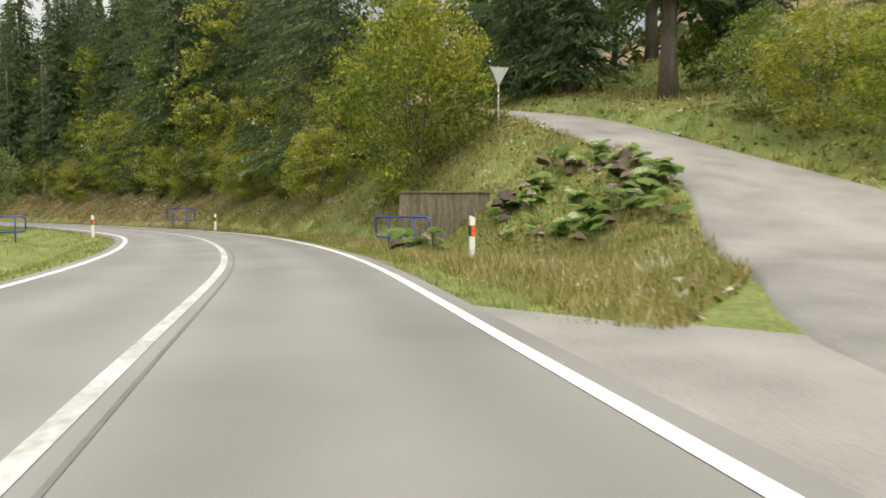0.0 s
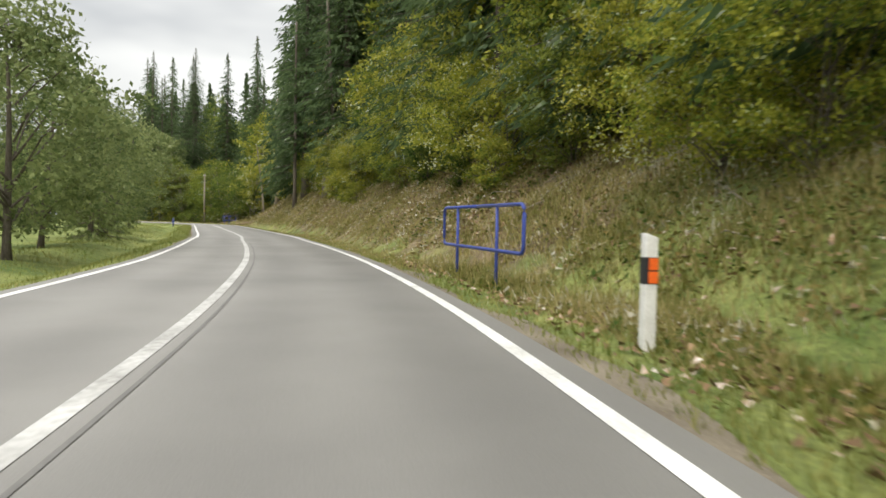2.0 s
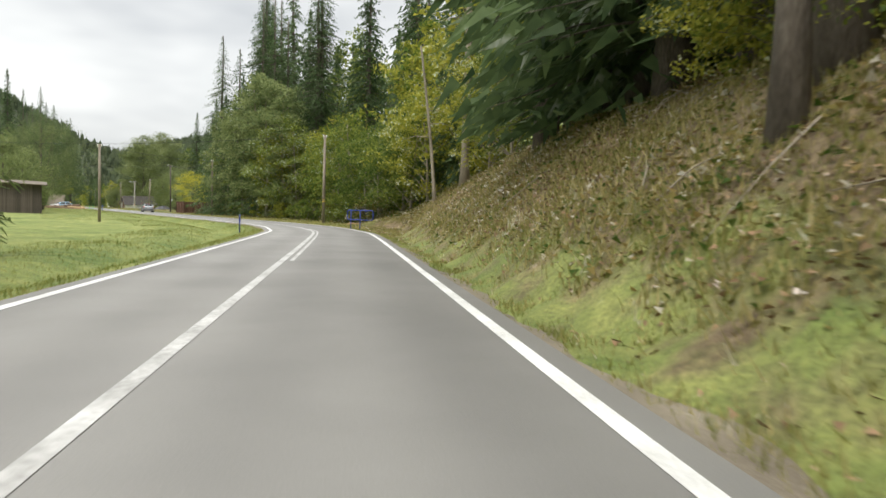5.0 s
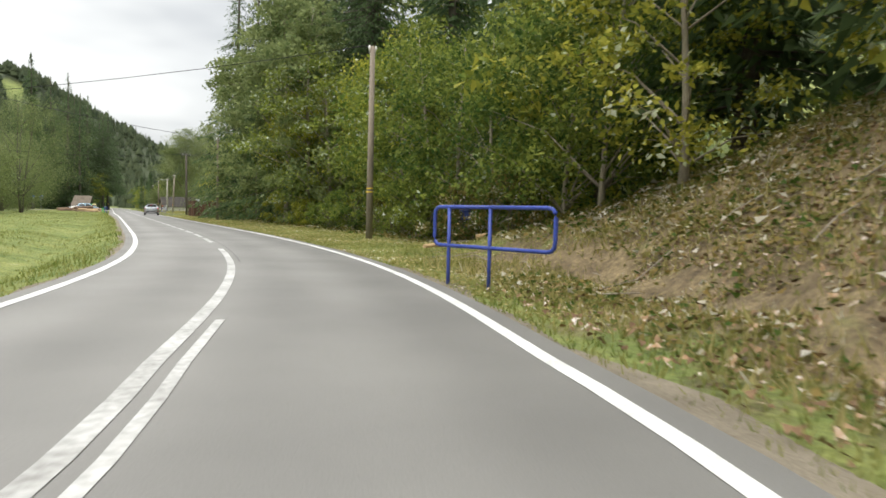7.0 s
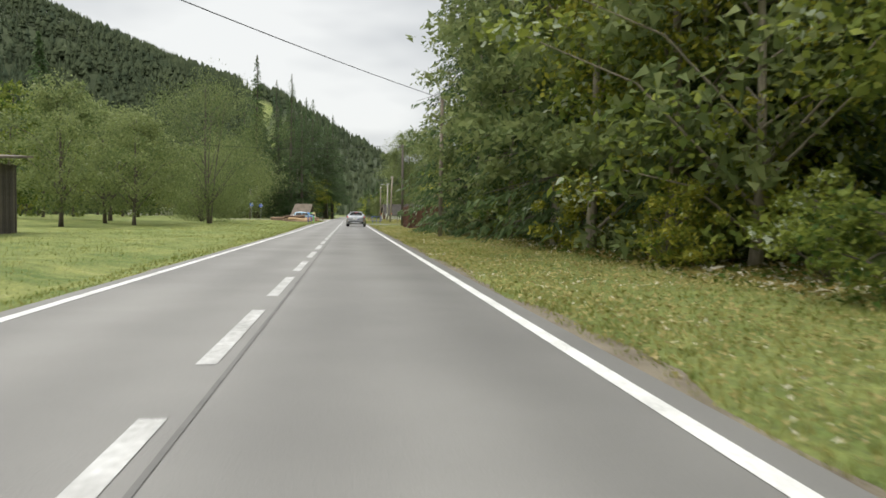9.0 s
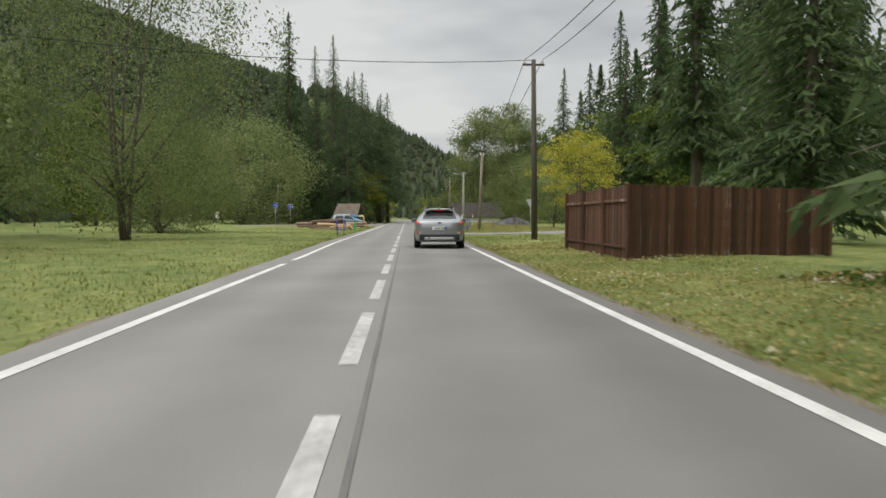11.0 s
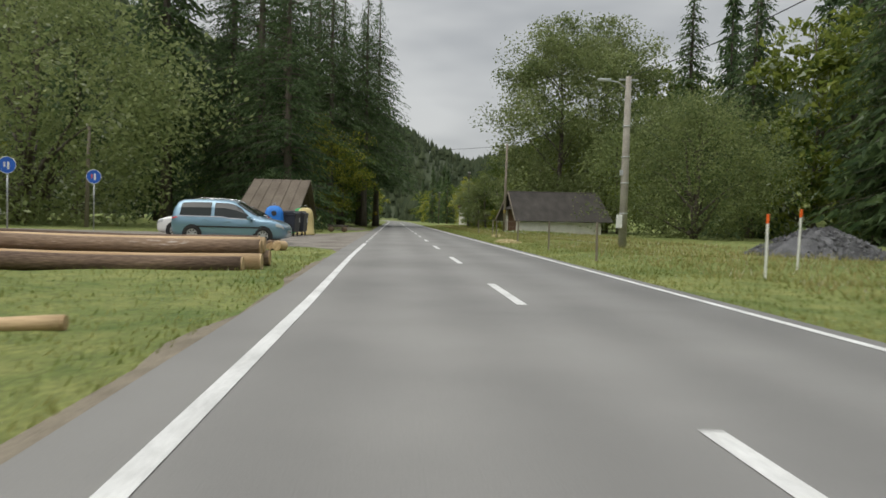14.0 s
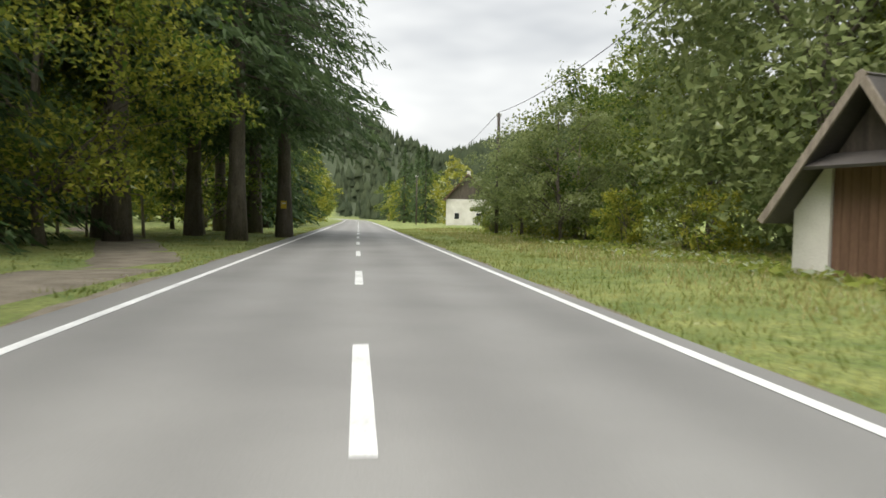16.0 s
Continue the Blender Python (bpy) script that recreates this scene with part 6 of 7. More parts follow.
LOGS = (  # x, y, z, turn, length, radius, radius, peeled, tip
    (-7.95, 41.0, 0.82, 3, 3.3, 0.23, 0.3, 0, -3.0), (-7.2, 40.5, 0.46, 3, 3.4, 0.21, 0.19, 1, 1.5), (-6.55, 39.7, 0.26, 6, 2.1, 0.1, 0.17, 1, -2.0), (-7.6, 39.3, 0.14, 4, 3.7, 0.09, 0.1, 0, 0),
    (-7.3, 38.8, 0.1, 2, 3.4, 0.1, 0.09, 0, 0), (-7.9, 39.9, 0.26, 5, 3.8, 0.09, 0.08, 0, 0), (-7.6, 41.6, 0.25, 2, 3.6, 0.24, 0.22, 0, 0), (-7.4, 40.9, 0.14, 4, 3.4, 0.14, 0.14, 0, 0), (-5.6, 41.5, 0.14, 60, 0.6, 0.13, 0.13, 1, 0),
    (-8.9, 53.4, 0.2, 2, 8.2, 0.2, 0.17, 0, 0), (-8.7, 53.9, 0.2, 1, 8.4, 0.17, 0.2, 1, 0), (-8.9, 54.35, 0.5, 1, 8.6, 0.18, 0.17, 0, 0), (-8.8, 54.75, 0.5, 2, 8.4, 0.15, 0.18, 1, 0), (-8.7, 54.9, 0.19, 2, 8.4, 0.18, 0.18, 0, 0),
    (-9.0, 55.4, 0.2, 1, 8.6, 0.2, 0.18, 0, 0), (-8.8, 55.2, 0.52, 2, 8.0, 0.16, 0.15, 0, 0), (-8.9, 55.9, 0.18, 2, 8.2, 0.18, 0.16, 1, 0), (-8.9, 54.4, 0.16, 2, 8.2, 0.15, 0.15, 0, 0), (-5.9, 45.5, 0.09, 2, 2.2, 0.075, 0.08, 1, 0))
for x, y, z, turn, ln, r0, r1, peeled, tip in LOGS:
    log(x, y, z + land1(x, y), turn, ln, r0, r1, peeled, "peeled pale log in the roadside pile" if peeled else "brown-barked spruce log in the roadside pile", tip)
for k, (x, y) in enumerate(((-5.25, 61.5), (-5.55, 61.75), (-5.95, 61.4), (-6.5, 61.6), (-7.1, 61.3), (-7.6, 61.6))):
    log(x, y, land1(x, y) + 0.15, 75 + 9 * k, 0.42, 0.15, 0.15, k % 3 == 0, "short sawn log round lying in the grass")
log(10.2, -89.7, land1(10.2, -89.7) + 0.3, 25, 6.4, 0.09, 0.07, 1, "long pale peeled pole lying in the undergrowth", -2)
log(6.2, -91.6, land1(6.2, -91.6) + 0.1, 20, 2.4, 0.06, 0.05, 1, "pale peeled pole lying in the grass")


def round_sign(x, y, turn, h, label):
    """A blue round traffic sign with a white figure, on a steel pole."""
    r = thing("round_sign", pose(x, y, land1(x, y), 0, 0, turn), label, "road sign", "blue round signs")
    tube("pole", [(0, 0, -0.3), (0, 0, h + 0.3)], 0.032, STEEL, r, 10)
    bm = bmesh.new()
    bmesh.ops.create_cone(bm, cap_ends=True, segments=32, radius1=0.38, radius2=0.38, depth=0.02, matrix=Matrix.Translation((0, -0.05, h)) @ Matrix.Rotation(radians(90), 4, 'X'))
    plate = part("plate", bm, SIGN_BLUE, r, "blue disc")
    part("white_mark", box_bm((0.09, 0.006, 0.34), (0.06, -0.064, h - 0.02), 0), WHITE_PLASTIC, plate, "white mark")
    part("white_mark", box_bm((0.07, 0.006, 0.22), (-0.1, -0.064, h + 0.02), 0), WHITE_PLASTIC if h > 2.9 else ORANGE, plate, "small mark")
    ring = [(0.375 * math.cos(a), -0.055, h + 0.375 * math.sin(a)) for a in np.linspace(0, 2 * math.pi, 33)]
    tube("rim", ring, 0.014, WHITE_PLASTIC, plate, 6, "white rim")
    return r


round_sign(-19.0, 72.0, 5, 3.0, "blue round sign with white figures on a pole")
round_sign(-17.9, 78.6, 5, 2.9, "blue round sign with white figures on a pole")


def small_sign(x, y, label):
    r = thing("notice_sign", pose(x, y, land1(x, y)), label, "road sign")
    tube("pole", [(0, 0, -0.3), (0, 0, 1.9)], 0.03, STEEL, r, 8)
    part("panel", box_bm((0.5, 0.03, 0.5), (0, -0.05, 1.75), 0.02), WHITE_PLASTIC, r, "white panel")
    part("panel", box_bm((0.5, 0.03, 0.35), (0, -0.05, 1.28), 0.02), WHITE_PLASTIC, r, "white panel")
    part("mark", box_bm((0.36, 0.01, 0.1), (0, -0.07, 1.75), 0), ORANGE, r, "red bar")
    part("mark", box_bm((0.36, 0.01, 0.06), (0, -0.07, 1.28), 0), BLACK, r, "dark bar")
    return r


small_sign(-27.5, 72, "white notice sign with a red bar on the meadow")


def stake(x, y, h, w, material, label, name="wooden_stake", cat="stake", lean=0.0, tip=None):
    r = thing(name, pose(x, y, land1(x, y), 0, lean, random.uniform(0, 90)), label, cat, cat + "s")
    bm = box_bm((w, w * 0.8, h + 0.3), (0, 0, h / 2 - 0.15), w * 0.12)
    part("shaft", bm, material, r)
    if tip:
        part("top", box_bm((w * 1.05, w * 0.85, 0.22), (0, 0, h - 0.11), w * 0.12), tip, r, "painted top")
    return r


GREEN_PAINT = coloured("bright_green_paint", (0.02, 0.42, 0.14))
stake(-4.35, 31.3, 0.95, 0.09, GREEN_PAINT, "bright green painted stake in the verge", "green_stake", "green stake", 3)
stake(-4.65, 36.6, 0.95, 0.09, GREEN_PAINT, "bright green painted stake in the verge", "green_stake", "green stake", 0)
for k, (x, y) in enumerate(((4.75, 60.8), (5.1, 77.2), (5.4, 87.4), (5.9, 101.7), (4.9, 68.5), (6.2, 95))):
    stake(x, y, 1.25, 0.07, POLE_WOOD, "thin weathered wooden fence stake in the grass", "fence_stake", "fence stake", random.uniform(-3, 3))
stake(6.9, 54.5, 1.5, 0.07, WHITE_PLASTIC, "white marker stake with an orange top", "marker_stake", "marker stake", 0, ORANGE)
stake(8.9, 56.6, 1.6, 0.06, WHITE_PLASTIC, "striped marker stake with an orange top", "marker_stake", "marker stake", 3, ORANGE)
stake(9.9, 25.6, 1.3, 0.1, POLE_WOOD, "grey wooden stake by the give-way sign", "fence_stake", "fence stake", 2)
stake(8.2, 28.2, 0.8, 0.1, POLE_WOOD, "grey wooden stake by the give-way sign", "fence_stake", "fence stake", -6)
for k in range(3):
    v, f = tube_data([(4.75, 60.8, 0.5 + 0.3 * k), (4.9, 68.5, 0.52 + 0.3 * k), (5.1, 77.2, 0.5 + 0.3 * k), (5.4, 87.4, 0.5 + 0.3 * k), (6.2, 95, 0.52 + 0.3 * k), (5.9, 101.7, 0.5 + 0.3 * k)], 0.003, 4)
    tagged(mesh_ob("fence_wire", v, f, STEEL, None, "thin steel pasture wire on stakes", True), "", "wire", "pasture wires")


def bench(x, y, turn):
    r = thing("log_bench", pose(x, y, land1(x, y), 0, 0, turn), "low dark bench of half logs on the grass", "bench")
    part("seat", box_bm((1.5, 0.4, 0.1), (0, 0, 0.45), 0.04), DARK_WOOD, r)
    for k in (-0.5, 0.5):
        tube("leg", [(k, -0.2, 0.2), (k, 0.2, 0.2)], 0.19, LOG_BARK, r, 12)
    return r


bench(-5.75, 91.5, 15)


def heap(name, x, y, rx, ry, h, material, label, category, seed, n=900, grain=0.08):
    """A heap of loose stuff: an uneven mound with pieces on it."""
    rng = np.random.default_rng(seed)
    verts, faces = [], []
    rings, seg = 9, 26
    z0 = land1(x, y)
    for i in range(rings + 1):
        t = i / rings
        for k in range(seg):
            a = 2 * math.pi * k / seg
            q = 1 + 0.14 * math.sin(3 * a + seed) + 0.08 * math.sin(7 * a)
            verts.append((x + rx * t * q * math.cos(a), y + ry * t * q * math.sin(a), z0 - 0.05 + h * (1 - t ** 1.5) * (1 + 0.1 * rng.normal())))
    for i in range(rings):
        for k in range(seg):
            a, b = i * seg + k, i * seg + (k + 1) % seg
            faces.append((a, b, b + seg, a + seg))
    for i in range(n):
        a, t = rng.uniform(0, 6.28), rng.uniform(0, 1) ** 0.5
        c = np.array([x + rx * t * math.cos(a), y + ry * t * math.sin(a), z0 + h * (1 - t ** 1.5)])
        b = len(verts)
        s = grain * rng.uniform(0.5, 1.4)
        for p in ((1, 0, 0), (-0.5, 0.8, 0), (-0.5, -0.8, 0), (0, 0, 0.8)):
            verts.append(tuple(c + s * (np.array(p) + rng.normal(size=3) * 0.25)))
        faces += [(b, b + 1, b + 3), (b + 1, b + 2, b + 3), (b + 2, b, b + 3)]
    ob = mesh_ob(name, verts, faces, material, None, label)
    return tagged(ob, "", category, "", "stuff")


DARK_GRAVEL = node_mat("dark_gravel", [(0.06, 0.06, 0.063), (0.12, 0.12, 0.123), (0.18, 0.18, 0.183)], 2, 25, 0.95, bump=0.6, bump_dist=0.03, island=0.3)
STRAW = node_mat("wood_chips", [(0.34, 0.27, 0.13), (0.5, 0.42, 0.22), (0.62, 0.53, 0.3)], 3, 25, 0.9, bump=0.3, island=0.4)
heap("gravel_heap", 15.6, 66.5, 3.0, 1.9, 1.15, DARK_GRAVEL, "heap of dark grey gravel on the pasture", "gravel heap", 2)
heap("wood_chip_heap", 4.75, 78.2, 0.7, 1.9, 0.14, STRAW, "scattered pale wood chips on the verge", "wood chips", 3, 700, 0.07)
heap("wood_chip_heap", 6.2, 92, 0.5, 0.9, 0.1, STRAW, "scattered pale wood chips on the verge", "wood chips", 5, 250, 0.06)

MOSSY = node_mat("mossy_old_timber", [(0.045, 0.04, 0.022), (0.11, 0.088, 0.052), (0.24, 0.205, 0.145)], 2, 16, 0.95, bump=0.9, bump_dist=0.03, stretch=(4, 4, 0.25))


def headwall(x, y, turn):
    """An old stained concrete culvert headwall, leaning back a little, with a mossy coping."""
    r = thing("culvert_headwall", pose(x, y, 0.0, 0, 0, turn), "old streaked concrete culvert headwall beside the railing", "headwall")
    bm = box_bm((2.9, 0.36, 2.3), (1.45, 0, 0.5), 0.03)
    bmesh.ops.subdivide_edges(bm, edges=bm.edges[:], cuts=3, use_grid_fill=True)
    rng = random.Random(4)
    for v in bm.verts:
        v.co.y += 0.07 * v.co.z + rng.uniform(-0.012, 0.012)
        v.co.x += 0.09 * v.co.z * (1 if v.co.x < 1 else 0)
    part("wall_face", bm, MOSSY, r)
    part("coping", box_bm((2.75, 0.44, 0.07), (1.58, 0.12, 1.66), 0.02), MOSSY, r, "worn mossy coping")
    return r


headwall(-51.45, -211.0, -64.4)


BIG_LEAF = node_mat("butterbur_leaf", [(0.12, 0.19, 0.05), (0.19, 0.28, 0.075), (0.28, 0.36, 0.11)], 3, 12, 0.75, bump=0.4, bump_dist=0.01, per_object=0.5, leafy=True)
BIG_LEAF_DEAD = node_mat("withered_butterbur_leaf", [(0.05, 0.035, 0.025), (0.1, 0.07, 0.045), (0.16, 0.12, 0.07)], 3, 12, 0.8, bump=0.4, bump_dist=0.01, per_object=0.4)


def big_leaf_mesh(radius, droop):
    """A round lobed leaf blade, dished along its ribs and drooping at the rim."""
    verts, faces = [(0, 0, 0)], []
    n = 12
    for ring, f in ((1, 0.55), (2, 1.0)):
        for k in range(n):
            a = 2 * math.pi * k / n
            notch = 0.45 if k == 0 else 1.0
            r = radius * f * notch * (1 + 0.12 * math.cos(5 * a))
            verts.append((r * math.cos(a), r * math.sin(a), 0.05 * radius * math.cos(6 * a) * f + 0.16 * radius * f - droop * radius * f * f))
    for k in range(n):
        b = (k + 1) % n
        faces += [(0, 1 + k, 1 + b), (1 + k, 1 + n + k, 1 + n + b, 1 + b)]
    return verts, faces


leaf_data = {}
for key, (radius, droop, m) in {"wide": (0.24, 0.5, BIG_LEAF), "small": (0.17, 0.65, BIG_LEAF), "dead": (0.22, 1.1, BIG_LEAF_DEAD)}.items():
    v, f = big_leaf_mesh(radius, droop)
    ob = mesh_ob("leaf", v, f, m, None, "", True)
    leaf_data[key] = ob.data
    bpy.data.objects.remove(ob)


def butterbur(x, y, rng, withered):
    """A clump of large round leaves, each on its own stalk."""
    r = thing("butterbur_plant", pose(x, y, land1(x, y), 0, 0, rng.uniform(0, 360)), "clump of large round butterbur leaves, some withered brown" if withered else "clump of large round green butterbur leaves on the bank", "plant", "butterbur plants")
    verts, faces = [], []
    for k in range(rng.randint(6, 9)):
        a, out = rng.uniform(0, 6.28), rng.uniform(0.08, 0.5)
        top = (out * math.cos(a), out * math.sin(a), rng.uniform(0.25, 0.75) - 0.3 * out)
        tube_data([(0.1 * top[0], 0.1 * top[1], -0.1), (0.5 * top[0], 0.5 * top[1], top[2] * 0.6), top], [0.014, 0.011, 0.007], 5, verts, faces, False)
        kind = "dead" if rng.random() < (0.4 if withered else 0.08) else rng.choice(("wide", "wide", "small"))
        leaf = new("leaf", leaf_data[kind])
        leaf.parent = r
        leaf.location = top
        leaf.rotation_euler = (rng.uniform(-0.45, 0.45), rng.uniform(-0.45, 0.45), a)
        q = rng.uniform(0.75, 1.25)
        leaf.scale = (q, q, q)
    mesh_ob("stalks", verts, faces, BIG_LEAF, r, "", True)
    return r


rng_b = random.Random(77)
for k in range(30):
    butterbur(*at_road(rng_b.uniform(7.0, 13.5), rng_b.uniform(7.0, 10.4)), rng_b, k % 2 == 0)
for s_at, d_at in ((13.4, 4.9), (14.2, 5.3), (12.4, 5.4)):
    butterbur(*at_road(s_at, d_at), rng_b, False)


def mail_boxes(x, y, turn):
    r = thing("letter_boxes", pose(x, y, land1(x, y), 0, 0, turn), "blue and pale letter boxes on posts by the wood", "letter box")
    for k, (m, h) in enumerate(((BLUE_PAINT, 0.36), (SIGN_BACK, 0.26))):
        part("box", box_bm((0.36, 0.26, h), (0.42 * k - 0.2, 0, 1.15), 0.02), m, r)
        slab("lid", [(0.42 * k - 0.4, -0.16, 1.15 + h / 2), (0.42 * k, -0.16, 1.15 + h / 2), (0.42 * k, 0.16, 1.2 + h / 2), (0.42 * k - 0.4, 0.16, 1.2 + h / 2)], 0.02, m, r)
    for k in (-0.2, 0.2):
        tube("post", [(k, 0.05, -0.3), (k, 0.05, 1.1)], 0.035, POLE_WOOD, r, 8)
    return r


mail_boxes(9.3, -86.6, -45)


# ---- buildings farther off ----
ROOF_TILE = node_mat("brown_roof_tile", [(0.09, 0.05, 0.04), (0.15, 0.085, 0.065), (0.2, 0.12, 0.09)], 1.5, 12, 0.85, bump=0.4, bump_dist=0.02)


def house(name, x, y, turn, w, d, wall_h, ridge, label, wall=None, windows=3, storeys=1, z=None):
    """A plain house: walls, two roof slopes, gables, chimney, windows with frames and sills."""
    r = thing(name, pose(x, y, land1(x, y) if z is None else z, 0, 0, turn), label, "house")
    wm = wall or PLASTER
    part("wall", box_bm((w, d, wall_h + 0.4), (0, 0, wall_h / 2 - 0.2), 0.02), wm, r)
    for s in (-1, 1):
        bm = bmesh.new()
        vs = [bm.verts.new(p) for p in ((s * w / 2, -d / 2, wall_h), (s * w / 2, d / 2, wall_h), (s * w / 2, 0, ridge))]
        vb = [bm.verts.new((p.co.x - s * 0.15, p.co.y, p.co.z)) for p in vs]
        for q in ((vs[0], vs[1], vs[2]), (vb[2], vb[1], vb[0]), (vs[0], vb[0], vb[1], vs[1]), (vs[1], vb[1], vb[2], vs[2]), (vs[2], vb[2], vb[0], vs[0])):
            bm.faces.new(q)
        bmesh.ops.recalc_face_normals(bm, faces=bm.faces)
        part("gable", bm, DARK_WOOD if wall is None else wm, r, "boarded gable")
        slab("roof", [(-w / 2 - 0.5, 0, ridge + 0.1), (w / 2 + 0.5, 0, ridge + 0.1), (w / 2 + 0.5, s * (d / 2 + 0.5), wall_h - 0.15), (-w / 2 - 0.5, s * (d / 2 + 0.5), wall_h - 0.15)], 0.14, ROOF_TILE, r, "roof slope")
    part("chimney", box_bm((0.55, 0.55, 1.5), (w * 0.2, 0.3, ridge + 0.2), 0.03), wm, r)
    for st in range(storeys):
        for k in range(windows):
            wx = -w / 2 + w * (k + 0.5) / windows
            win = part("window", box_bm((0.95, 0.06, 1.15), (wx, -d / 2 - 0.01, 1.5 + 2.7 * st), 0.02), WHITE_PLASTIC, r, "white window frame")
            part("pane", box_bm((0.78, 0.02, 0.98), (wx, -d / 2 - 0.045, 1.5 + 2.7 * st), 0), CAR_GLASS, win)
            part("sill", box_bm((1.05, 0.16, 0.04), (wx, -d / 2 - 0.06, 0.9 + 2.7 * st), 0.008), CONCRETE, win)
        for k in range(2):
            win = part("window", box_bm((0.06, 0.9, 1.1), (-w / 2 - 0.01, -d / 4 + d / 2 * k, 1.5 + 2.7 * st), 0.02), WHITE_PLASTIC, r, "white window frame")
            part("pane", box_bm((0.02, 0.74, 0.94), (-w / 2 - 0.045, -d / 4 + d / 2 * k, 1.5 + 2.7 * st), 0), CAR_GLASS, win)
    return r


house("white_cottage", -52, 122, 12, 11, 6, 2.6, 3.4, "low white cottage behind the meadow", PLASTER, 4, 1)
house("gabled_house", 18.5, 214, 78, 9, 7, 4.2, 8.2, "white two-storey house with a steep brown roof", None, 3, 1)
BRICK = node_mat("pale_brick", [(0.36, 0.24, 0.18), (0.48, 0.34, 0.26), (0.56, 0.42, 0.34)], 2, 20, 0.9, bump=0.3)
house("hillside_house", -6.5, -221.0, 70, 10, 8, 5.0, 8.0, "pale brick house above the meadow on the hill", BRICK, 3, 2)


def swing_frame(x, y):
    r = thing("play_frame", pose(x, y, land1(x, y), 0, 0, 20), "wooden play frame with a small roof in the park", "play frame")
    for px in (-0.6, 0.6):
        for py in (-0.6, 0.6):
            tube("post", [(px, py, -0.3), (px, py, 2.1)], 0.06, POLE_WOOD, r, 8)
    part("platform", box_bm((1.4, 1.4, 0.08), (0, 0, 1.1), 0.01), POLE_WOOD, r)
    for s in (-1, 1):
        slab("roof", [(-0.85, 0, 2.75), (0.85, 0, 2.75), (0.85, s * 0.85, 2.1), (-0.85, s * 0.85, 2.1)], 0.05, DOOR_WOOD, r)
    tube("beam", [(0.6, 0, 2.0), (3.0, 0.2, 2.0)], 0.05, POLE_WOOD, r, 8)
    for k in (-0.5, 0.5):
        tube("strut", [(3.0, 0.2, 2.0), (3.1, 0.2 + k, -0.2)], 0.05, POLE_WOOD, r, 8)
    return r


swing_frame(-13.2, 131.0)
tag = thing("yellow_tag", pose(-4.05, 135.86, 1.7), "small yellow tag nailed to a spruce trunk", "tag")
part("plate", box_bm((0.3, 0.03, 0.42), (0, 0, 0), 0.006), YELLOW_PAINT, tag)
part("mark", box_bm((0.22, 0.01, 0.06), (0, -0.018, 0.08), 0), WHITE_PLASTIC, tag, "pale bar")
path_line = smooth_line([(-5.9, 99), (-5.5, 105), (-5.3, 111), (-5.9, 116), (-7.6, 121), (-9.6, 127), (-13, 136), (-20, 150)], 1.0)
path_line = np.column_stack([path_line, land(path_line[:, 0], path_line[:, 1]) + 0.02])
ribbon("park_path", path_line, 1.1, 1.1, 0.0, SHOULDER, "brown gravel path leading into the park", "path", 1)

# centre and edge dashes, each its own stripe
y0 = -87.2
while y0 < 2:
    marking("centre_dash", SY + y0, SY + y0 + 3.1, 0.0, 0.15, "worn white centre dash", WORN_LINE)
    y0 += 4.4
y0 = 4.9
while y0 < 330:
    marking("centre_dash", SY + y0, SY + y0 + 3.0, 0.0, 0.14, "white centre dash")
    y0 += 8.58
y0 = 70.6
while y0 < 100:
    marking("edge_dash", SY + y0, SY + y0 + 1.3, lambda s: -left_edge(s), 0.14, "short white edge dash")
    y0 += 2.48
for y0 in (12.8, 15.0, 17.2):
    marking("edge_dash", SY + y0, SY + y0 + 1.5, 2.85, 0.13, "short white edge dash")

